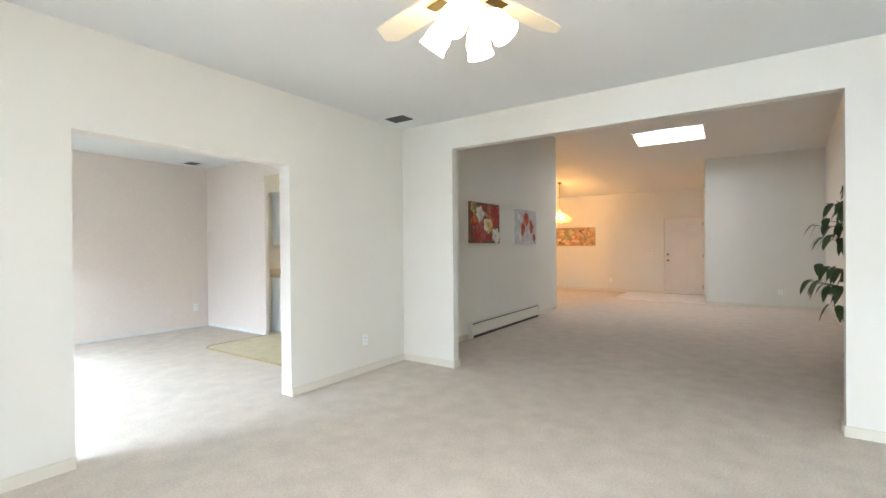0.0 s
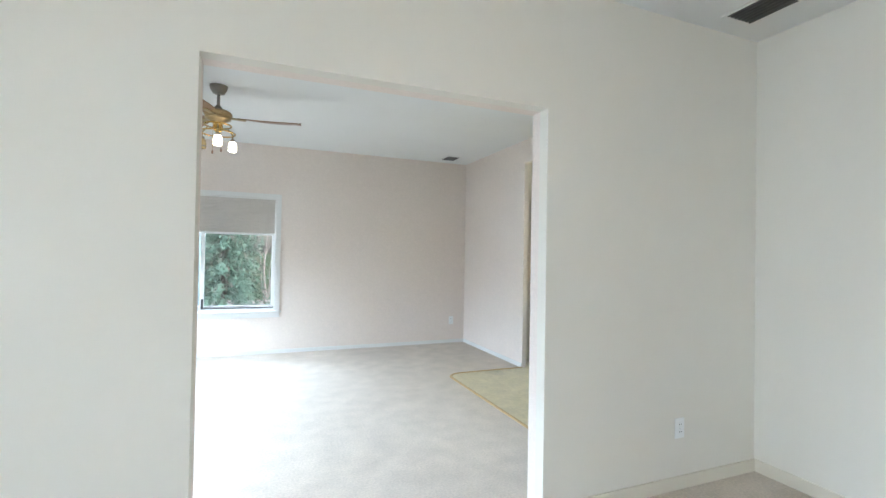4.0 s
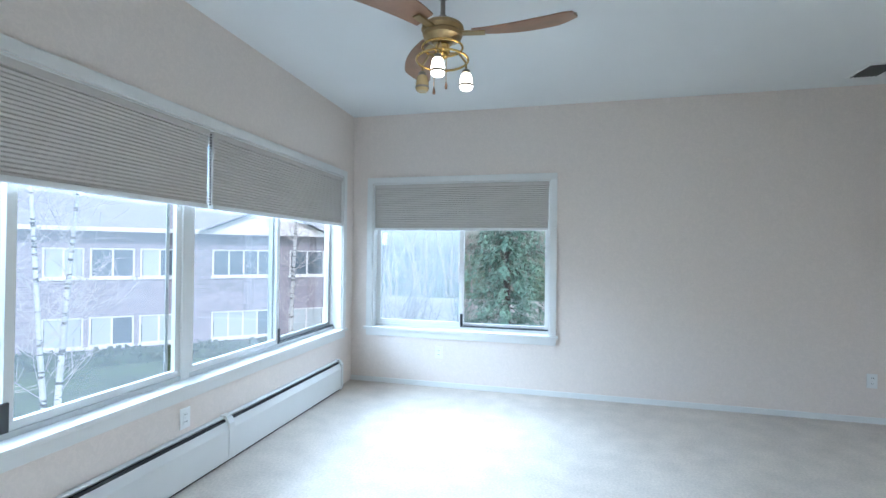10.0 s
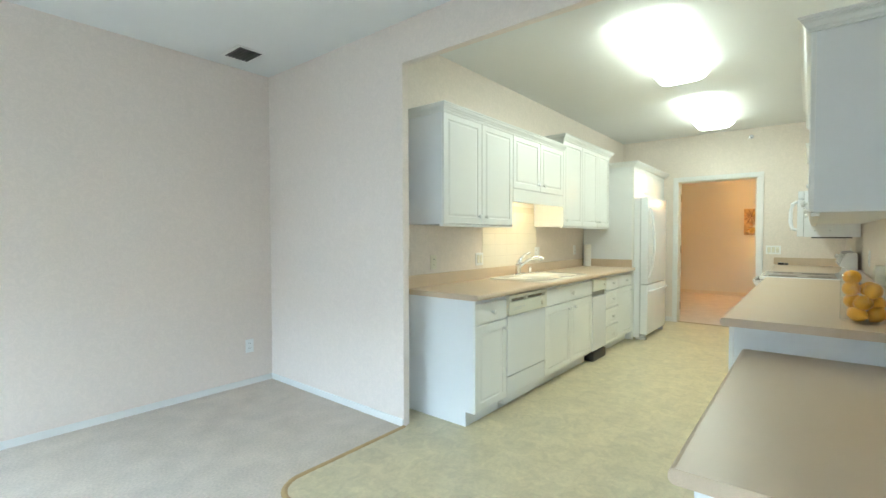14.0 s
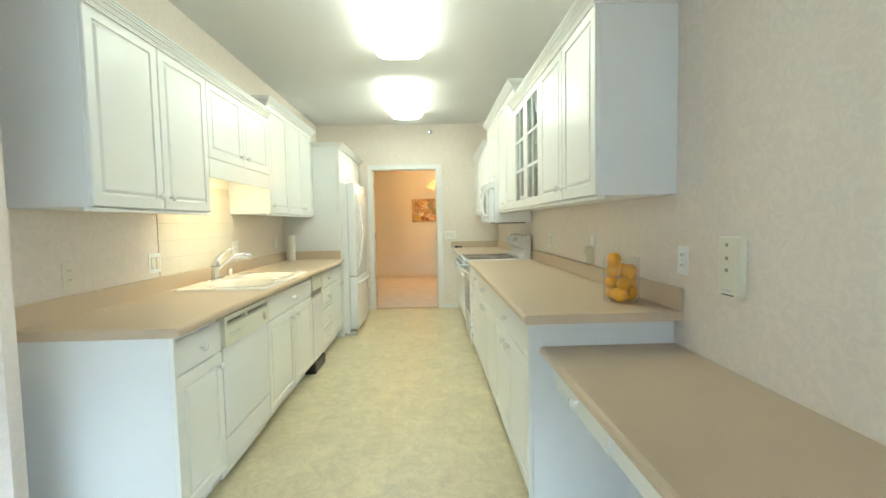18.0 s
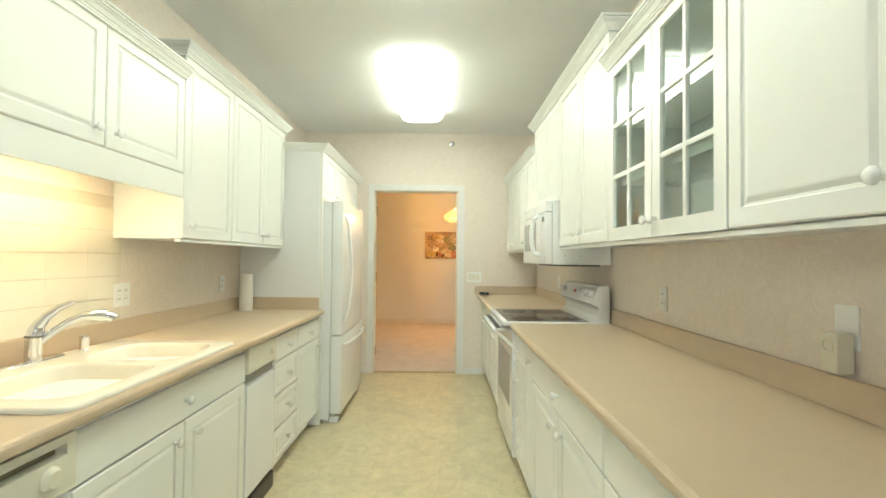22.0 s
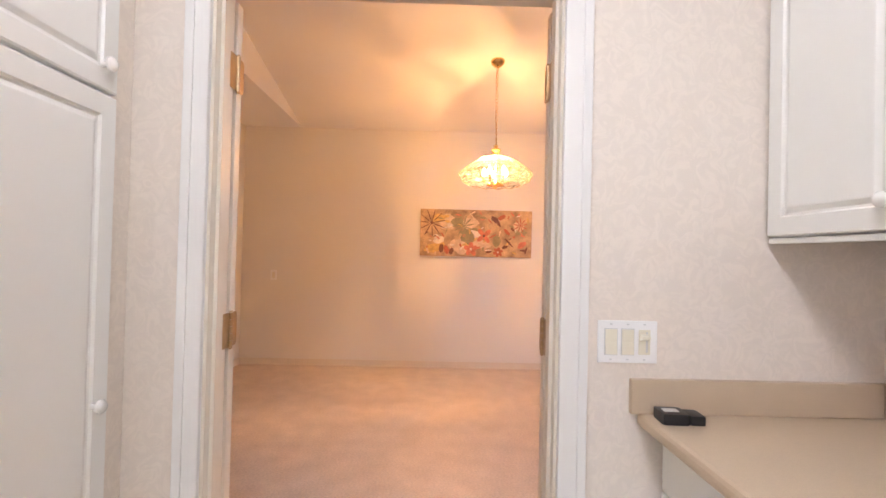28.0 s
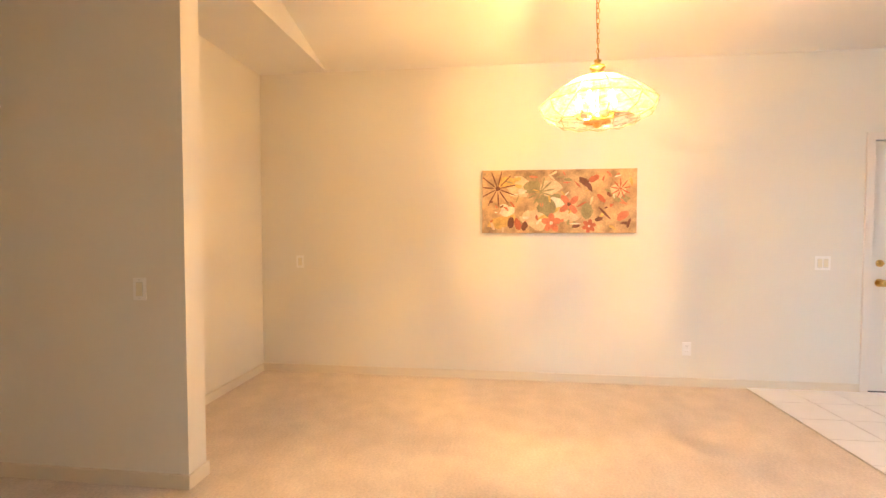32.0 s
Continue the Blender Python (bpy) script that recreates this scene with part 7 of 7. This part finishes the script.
for z, reach, count in ((1.86, 0.20, 14), (1.70, 0.30, 20), (1.52, 0.42, 34), (1.38, 0.34, 26), (1.08, 0.40, 30), (0.92, 0.44, 34), (0.74, 0.34, 24)):
    for k in range(5):
        a = r.uniform(0, 2 * math.pi) if k else 2.2
        tip = Vector((reach * math.cos(a), max(-0.24, reach * math.sin(a)), z + r.uniform(0.0, 0.06)))
        base = Vector((0.02, 0, z - 0.12))
        sweep(twigs, [base, base.lerp(tip, 0.5) + Vector((0, 0, 0.04)), tip], [0.005, 0.004, 0.002], 5)
        for n in range(max(3, count // 5)):
            p = base.lerp(tip, r.uniform(0.35, 1.0)) + Vector((0, 0, 0.03))
            way = Vector((math.cos(a) + r.uniform(-0.8, 0.8), math.sin(a) + r.uniform(-0.8, 0.8), r.uniform(-0.5, 0.0))).normalized()
            length, wide = r.uniform(0.10, 0.17), r.uniform(0.026, 0.040)
            side = way.cross(Vector((0, 0, 1))).normalized()
            rows = []
            for f, w in ((0.0, 0.08), (0.25, 0.85), (0.5, 1.0), (0.78, 0.65), (1.0, 0.04)):
                mid = p + way * length * f * (1 - 0.25 * f) - Vector((0, 0, length * 0.75 * f * f))
                if mid.y < -0.27:
                    mid.y = -0.27
                rows.append((bm.verts.new(mid + side * wide * w + Vector((0, 0, 0.008 * w))), bm.verts.new(mid), bm.verts.new(mid - side * wide * w + Vector((0, 0, 0.008 * w)))))
            for u, v in zip(rows, rows[1:]):
                bm.faces.new((u[0], u[1], v[1], v[0]))
                bm.faces.new((u[1], u[2], v[2], v[1]))
part("branches", twigs, M_STEM, pl)
part("foliage", bm, M_LEAF, pl, "drooping broad dark green leaves", smooth=True)


# ---- outside ----
M_LAWN = material("lawn_grass", (0.075, 0.12, 0.045), 0.95, vary=0.35, scale=0.7, fine=0.4, fine_scale=25, bump=0.6, bump_scale=40)
M_DRIVE = material("pale_concrete", (0.52, 0.50, 0.47), 0.9, vary=0.08, scale=0.5)
M_ROOF = material("grey_shingle", (0.33, 0.33, 0.35), 0.9, vary=0.12, scale=2, fine=0.15, fine_scale=30)
M_GUTTER = material("white_gutter", (0.78, 0.78, 0.78), 0.5, vary=0.03)
M_WINGLASS = material("far_window_glass", (0.10, 0.13, 0.16), 0.06, vary=0.1, scale=0.6)
M_BLIND = material("far_window_blind", (0.42, 0.48, 0.50), 0.6, vary=0.05)
M_BIRCH = material("birch_bark", (0.62, 0.62, 0.62), 0.8, vary=0.14, scale=5)
M_TWIG = material("bare_twig", (0.56, 0.50, 0.50), 0.85, vary=0.15)
M_CONIFER = material("spruce_needles", (0.21, 0.37, 0.28), 0.8, vary=0.4, scale=3)
M_BARK = material("spruce_bark", (0.17, 0.14, 0.12), 0.9, vary=0.2, scale=6)
M_BRUSH = material("dormant_brush", (0.42, 0.38, 0.35), 0.9, vary=0.3, scale=2)
M_HEDGE = material("clipped_hedge", (0.055, 0.085, 0.04), 0.9, vary=0.4, scale=4)


def birch_marks():
    nt = M_BIRCH.node_tree
    b = nt.nodes["Principled BSDF"]
    before = b.inputs["Base Color"].links[0].from_socket
    geo = nt.nodes.new("ShaderNodeNewGeometry")
    st = nt.nodes.new("ShaderNodeMapping")
    st.inputs["Scale"].default_value = (3, 3, 14)
    nt.links.new(geo.outputs["Position"], st.inputs["Vector"])
    nz = nt.nodes.new("ShaderNodeTexNoise")
    nz.inputs["Scale"].default_value, nz.inputs["Detail"].default_value = 1.0, 3
    nt.links.new(st.outputs[0], nz.inputs["Vector"])
    mr = nt.nodes.new("ShaderNodeMapRange")
    mr.inputs["From Min"].default_value, mr.inputs["From Max"].default_value = 0.56, 0.61
    nt.links.new(nz.outputs["Fac"], mr.inputs["Value"])
    mx = nt.nodes.new("ShaderNodeMix")
    mx.data_type = "RGBA"
    mx.inputs[7].default_value = (0.04, 0.035, 0.03, 1)
    nt.links.new(mr.outputs[0], mx.inputs[0])
    nt.links.new(before, mx.inputs[6])
    nt.links.new(mx.outputs[2], b.inputs["Base Color"])


birch_marks()


def brick_wall():
    m = material("pale_red_brick", (0.27, 0.245, 0.28), 0.9, vary=0.08, scale=1.5, fine=0.12, fine_scale=14)
    nt = m.node_tree
    b = nt.nodes["Principled BSDF"]
    before = b.inputs["Base Color"].links[0].from_socket
    tc_node = nt.nodes.new("ShaderNodeTexCoord")
    mp = nt.nodes.new("ShaderNodeMapping")
    mp.inputs["Rotation"].default_value = (radians(90), 0, 0)
    nt.links.new(tc_node.outputs["Object"], mp.inputs["Vector"])
    br = nt.nodes.new("ShaderNodeTexBrick")
    br.inputs["Color1"].default_value, br.inputs["Color2"].default_value, br.inputs["Mortar"].default_value = (0.8, 0.78, 0.78, 1), (1.2, 1.15, 1.12, 1), (1.3, 1.4, 1.45, 1)
    br.inputs["Scale"].default_value, br.inputs["Mortar Size"].default_value = 1.0, 0.012
    br.inputs["Brick Width"].default_value, br.inputs["Row Height"].default_value = 0.30, 0.10
    nt.links.new(mp.outputs[0], br.inputs["Vector"])
    mu = nt.nodes.new("ShaderNodeVectorMath")
    mu.operation = "MULTIPLY"
    nt.links.new(before, mu.inputs[0])
    nt.links.new(br.outputs["Color"], mu.inputs[1])
    nt.links.new(mu.outputs[0], b.inputs["Base Color"])
    return m


M_BRICK = brick_wall()
GZ = -3.1
bm = bmesh.new()
v = [bm.verts.new((a * 2000, b * 2000, GZ)) for a, b in ((-1, -1), (1, -1), (1, 1), (-1, 1))]
bm.faces.new(v)
structure("ground", bm, M_LAWN, "green lawn around the buildings", "lawn")

# the building across the lawn: local x along its front, front towards -y
BM = pose(-18.4, 16.5, GZ, 0, 0, 41)
bd = thing("apartment_building", BM, "two-storey pale brick apartment building with white windows and grey roof", "building")
X0B, X1B, EAVE = -22.0, 12.2, 5.2
ups = [(-16.5, 1.0), (-13.4, 1.0), (-9.6, 1.0), (-7.0, 0.7), (-4.05, 0.62), (-1.2, 0.68), (0.44, 0.78), (2.13, 0.72), (5.52, 1.33), (8.45, 0.85), (10.9, 0.7)]
holes = [(x, hw, z) for z in (0.32, 3.20) for x, hw in ups]
bm = bmesh.new()
HW = 1.25
xs = sorted({X0B, X1B, *[v for x, hw in ups for v in (x - hw, x + hw)]})
for a, b in zip(xs, xs[1:]):
    if any(x - hw <= a and b <= x + hw for x, hw in ups):
        for z0, z1 in ((0, 0.32), (0.32 + HW, 3.20), (3.20 + HW, EAVE)):
            box(bm, a, b, 0, 0.3, z0, z1)
    else:
        box(bm, a, b, 0, 0.3, 0, EAVE)
part("wall", bm, M_BRICK, bd, "pale red brick facade")
part("rear", slabs((X0B, X1B, 8.0, 8.3, 0, EAVE), (X0B, X0B + 0.3, 0.3, 8.0, 0, EAVE), (X1B - 0.3, X1B, 0.3, 8.0, 0, EAVE)), M_BRICK, bd)
rw = random.Random(8)
for x, hw, z in holes:
    w = part("window", slabs((x - hw, x + hw, 0.02, 0.10, z, z + 0.07), (x - hw, x + hw, 0.02, 0.10, z + HW - 0.07, z + HW), (x - hw, x - hw + 0.07, 0.02, 0.10, z + 0.07, z + HW - 0.07),
                             (x + hw - 0.07, x + hw, 0.02, 0.10, z + 0.07, z + HW - 0.07), (x - 0.035, x + 0.035, 0.02, 0.10, z + 0.07, z + HW - 0.07), (x - hw - 0.06, x + hw + 0.06, -0.06, 0.02, z - 0.09, z)), M_GUTTER, bd, "white-framed sliding window")
    count = 4 if hw > 1.2 else 2
    step = (2 * hw - 0.14) / count
    for k in range(count):
        a = x - hw + 0.07 + k * step
        if k and not (count == 2):
            part("bar", boxed(a - 0.03, a + 0.03, 0.03, 0.09, z + 0.07, z + HW - 0.07), M_GUTTER, w)
        part("pane", boxed(a + 0.035, a + step - 0.035, 0.06, 0.07, z + 0.07, z + HW - 0.07), M_BLIND if rw.random() < (0.5 if z < 1 else 0.25) else M_WINGLASS, w)
part("gutter", slabs((X0B - 0.3, X1B + 0.3, -0.55, -0.42, EAVE - 0.06, EAVE + 0.12), (X0B - 0.3, X1B + 0.3, -0.42, 0.0, EAVE - 0.04, EAVE - 0.002)), M_GUTTER, bd, "white eaves gutter")
bm = bmesh.new()
extrude_profile(bm, [(-0.5, EAVE), (4.15, EAVE + 1.9), (8.8, EAVE), (8.8, EAVE + 0.15), (4.15, EAVE + 2.05), (-0.5, EAVE + 0.15)], X0B - 0.4, X1B + 0.4)
part("roof", bm, M_ROOF, bd, "grey shingle roof")
# a gabled wing of the same building
bm = bmesh.new()
gx0, gx1, gy = 4.0, 9.2, -0.56
v = [bm.verts.new(p) for p in ((gx0, gy, EAVE + 0.12), (gx1, gy, EAVE + 0.12), ((gx0 + gx1) / 2, gy, EAVE + 1.25), (gx0, 3.0, EAVE + 0.12), (gx1, 3.0, EAVE + 0.12), ((gx0 + gx1) / 2, 3.0, EAVE + 1.25))]
for f in ((0, 1, 2), (5, 4, 3), (0, 2, 5, 3), (2, 1, 4, 5), (0, 3, 4, 1)):
    bm.faces.new([v[i] for i in f])
part("gable", bm, M_GUTTER, bd, "white boarded gable")
bm = bmesh.new()
for side in (0, 1):
    xa, xb = (gx0 - 0.35, (gx0 + gx1) / 2) if side == 0 else ((gx0 + gx1) / 2, gx1 + 0.35)
    za, zb = (EAVE + 0.02, EAVE + 1.32) if side == 0 else (EAVE + 1.32, EAVE + 0.02)
    q = [bm.verts.new(p) for p in ((xa, gy - 0.3, za), (xb, gy - 0.3, zb), (xb, 3.2, zb), (xa, 3.2, za), (xa, gy - 0.3, za + 0.1), (xb, gy - 0.3, zb + 0.1), (xb, 3.2, zb + 0.1), (xa, 3.2, za + 0.1))]
    for f in ((0, 1, 2, 3), (7, 6, 5, 4), (0, 4, 5, 1), (1, 5, 6, 2), (2, 6, 7, 3), (3, 7, 4, 0)):
        bm.faces.new([q[i] for i in f])
part("gable_roof", bm, M_ROOF, bd)

# hedge along the facade
r = random.Random(21)
bm = bmesh.new()
for k in range(2600):
    x, y, z = r.uniform(-6.5, 12), r.uniform(-2.6, -1.0), r.uniform(0.02, 0.46)
    c, s = Vector((x, y, z + 0.08 * math.sin(x * 2.1))), r.uniform(0.05, 0.13)
    u = Vector((r.uniform(-1, 1), r.uniform(-1, 1), r.uniform(-1, 1))).normalized() * s
    w = u.cross(Vector((r.uniform(-1, 1), r.uniform(-1, 1), 0.3))).normalized() * s
    bm.faces.new([bm.verts.new(c + a) for a in (u, w, -u, -w)])
box(bm, -6.5, 12, -2.45, -1.15, 0, 0.38)
solid("hedge", bm, M_HEDGE, "long clipped green hedge before the brick facade", "hedge", kind="stuff", m=BM)


def branchy(bm, base, way, length, radius, depth, rnd, spread=0.6, fork=3, droop=0.0):
    """A bending limb with side twigs; depth levels of forks."""
    pts, rad = [base], [radius]
    p, d = base.copy(), way.normalized()
    n = 5
    for i in range(n):
        d = (d + Vector((rnd.uniform(-0.16, 0.16), rnd.uniform(-0.16, 0.16), rnd.uniform(-0.05, 0.14) - droop))).normalized()
        p = p + d * (length / n)
        pts.append(p.copy())
        rad.append(max(0.0038, radius * (1 - 0.8 * (i + 1) / n)))
    sweep(bm, pts, rad, 7 if depth > 1 else 4)
    if depth <= 0:
        return
    for k in range(fork):
        i = rnd.randint(1, n - 1)
        side = Vector((rnd.uniform(-1, 1), rnd.uniform(-1, 1), rnd.uniform(-0.2, 0.7))).normalized()
        branchy(bm, pts[i], (d * 0.5 + side * spread).normalized(), length * rnd.uniform(0.4, 0.62), rad[i] * 0.5, depth - 1, rnd, spread, fork, droop)


def birch(x, y, trunks, height, seed, label):
    ob = thing("birch_tree", Matrix.Translation((x, y, GZ)), label, "tree", "birch trees")
    rnd = random.Random(seed)
    for lean_x, lean_y, rad in trunks:
        bm = bmesh.new()
        pts = [Vector((lean_x * f * height * 0.9 + 0.25 * rad * math.sin(f * 7 + seed), lean_y * f * height * 0.9 + 0.2 * rad * math.cos(f * 5), f * height)) for f in [i / 9 for i in range(10)]]
        sweep(bm, pts, [rad * (1 - 0.75 * i / 9) for i in range(10)], 10)
        tr = part("trunk", bm, M_BIRCH, ob, "white birch trunk with dark marks", smooth=True)
        bm = bmesh.new()
        for k in range(30):
            i = rnd.randint(2, 8)
            side = Vector((rnd.uniform(-1, 1), rnd.uniform(-1, 1), rnd.uniform(0.3, 1.1))).normalized()
            branchy(bm, pts[i], side, rnd.uniform(0.9, 2.1), min(rad * 0.11, 0.011), 2, rnd, 0.7, 4, 0.02)
        part("twigs", bm, M_TWIG, tr, "thin bare twigs")
    return ob


birch(-8.6, 5.75, [(0.0, 0.19, 0.115), (-0.02, -0.05, 0.08)], 8.5, 4, "clump of white birch trunks, leafless, on the lawn")
birch(-8.6, 7.7, [(0.0, 0.08, 0.065), (0.02, -0.09, 0.055)], 8.0, 9, "slender leaning white birches without leaves")
birch(-8.5, 15.0, [(0.02, 0.03, 0.09)], 8.5, 15, "single white birch near the far wing")
birch(-9.4, 4.6, [(-0.04, 0.02, 0.08)], 8.5, 31, "single white birch trunk, leafless")


def conifer(x, y, height, spread, seed):
    ob = thing("spruce_tree", Matrix.Translation((x, y, GZ)), "tall green spruce with drooping layered boughs", "tree")
    rnd = random.Random(seed)
    bm = bmesh.new()
    sweep(bm, [(0, 0, 0), (0.03, 0, height * 0.5), (0, 0, height)], [0.12, 0.07, 0.015], 8)
    part("trunk", bm, M_BARK, ob, "dark spruce trunk")
    verts, faces = [], []
    boughs = bmesh.new()
    for k in range(260):
        f = (k + rnd.random()) / 260
        z = height * (0.12 + 0.86 * f)
        reach = spread * (1 - f) ** 0.8 * rnd.uniform(0.75, 1.1) + 0.15
        a = k * 2.399 + rnd.uniform(-0.2, 0.2)
        tip = Vector((reach * math.cos(a), reach * math.sin(a), z - 0.22 * reach))
        root = Vector((0, 0, z))
        rod(boughs, root, tip, 0.010, 0.003, seg=4)
        for j in range(max(6, int(reach * 150))):
            g = rnd.uniform(0.12, 1.0) ** 0.8
            p = root.lerp(tip, g) + Vector((rnd.uniform(-0.09, 0.09), rnd.uniform(-0.09, 0.09), rnd.uniform(-0.20, 0.07)))
            out = Vector((math.cos(a) + rnd.uniform(-0.9, 0.9), math.sin(a) + rnd.uniform(-0.9, 0.9), rnd.uniform(-0.75, 0.1))).normalized()
            ln, w = rnd.uniform(0.08, 0.20), rnd.uniform(0.012, 0.026)
            side = out.cross(Vector((0, 0, 1))).normalized() * w
            n0 = len(verts)
            q = p + out * ln
            verts += [p, p + out * ln * 0.4 + side, q, p + out * ln * 0.4 - side]
            faces.append((n0, n0 + 1, n0 + 2, n0 + 3))
    part("boughs", boughs, M_BARK, ob)
    data = bpy.data.meshes.new("needles")
    data.from_pydata([tuple(p) for p in verts], [], faces)
    data.materials.append(M_CONIFER)
    nd = new("needles", data)
    nd.parent = ob
    return ob


conifer(-1.06, 12.5, 8.8, 1.55, 2)
for k, (x, y, h) in enumerate(((2.6, 15.5, 3.4), (-4.4, 15.5, 4.4), (-6.0, 17.0, 4.6), (-2.9, 17.5, 4.2), (3.6, 18.0, 5.0), (0.8, 21.0, 5.4), (-6.4, 20.5, 5.2))):
    ob = thing("bare_shrub", Matrix.Translation((x, y, GZ)), "tangled leafless grey-brown shrub", "shrub", "bare shrubs")
    rnd = random.Random(50 + k)
    bm = bmesh.new()
    for j in range(9):
        branchy(bm, Vector((rnd.uniform(-0.4, 0.4), rnd.uniform(-0.4, 0.4), 0)), Vector((rnd.uniform(-0.5, 0.5), rnd.uniform(-0.5, 0.5), 1)), h * rnd.uniform(0.6, 1.0), 0.05, 2, rnd, 0.8, 4)
    part("branches", bm, M_BRUSH, ob)

# a pale drive and leafless woods beyond the lawn
structure("road", boxed(-40, 30, 26, 44, GZ + 0.01, GZ + 0.06), M_DRIVE, "pale concrete drive beyond the lawn", "road")
rnd = random.Random(77)
woods = bmesh.new()
for k in range(16):
    wx = -22 + 2.0 * k + rnd.uniform(-0.8, 0.8)
    for j in range(2):
        branchy(woods, Vector((wx + rnd.uniform(-0.3, 0.3), 46 + rnd.uniform(-3, 6), 0)), Vector((rnd.uniform(-0.2, 0.2), 0, 1)), rnd.uniform(6, 10), 0.14, 2, rnd, 0.8, 6)
solid("far_woods", woods, M_BRUSH, "leafless pale woods beyond the drive", "trees", kind="stuff", m=Matrix.Translation((0, 0, GZ)))
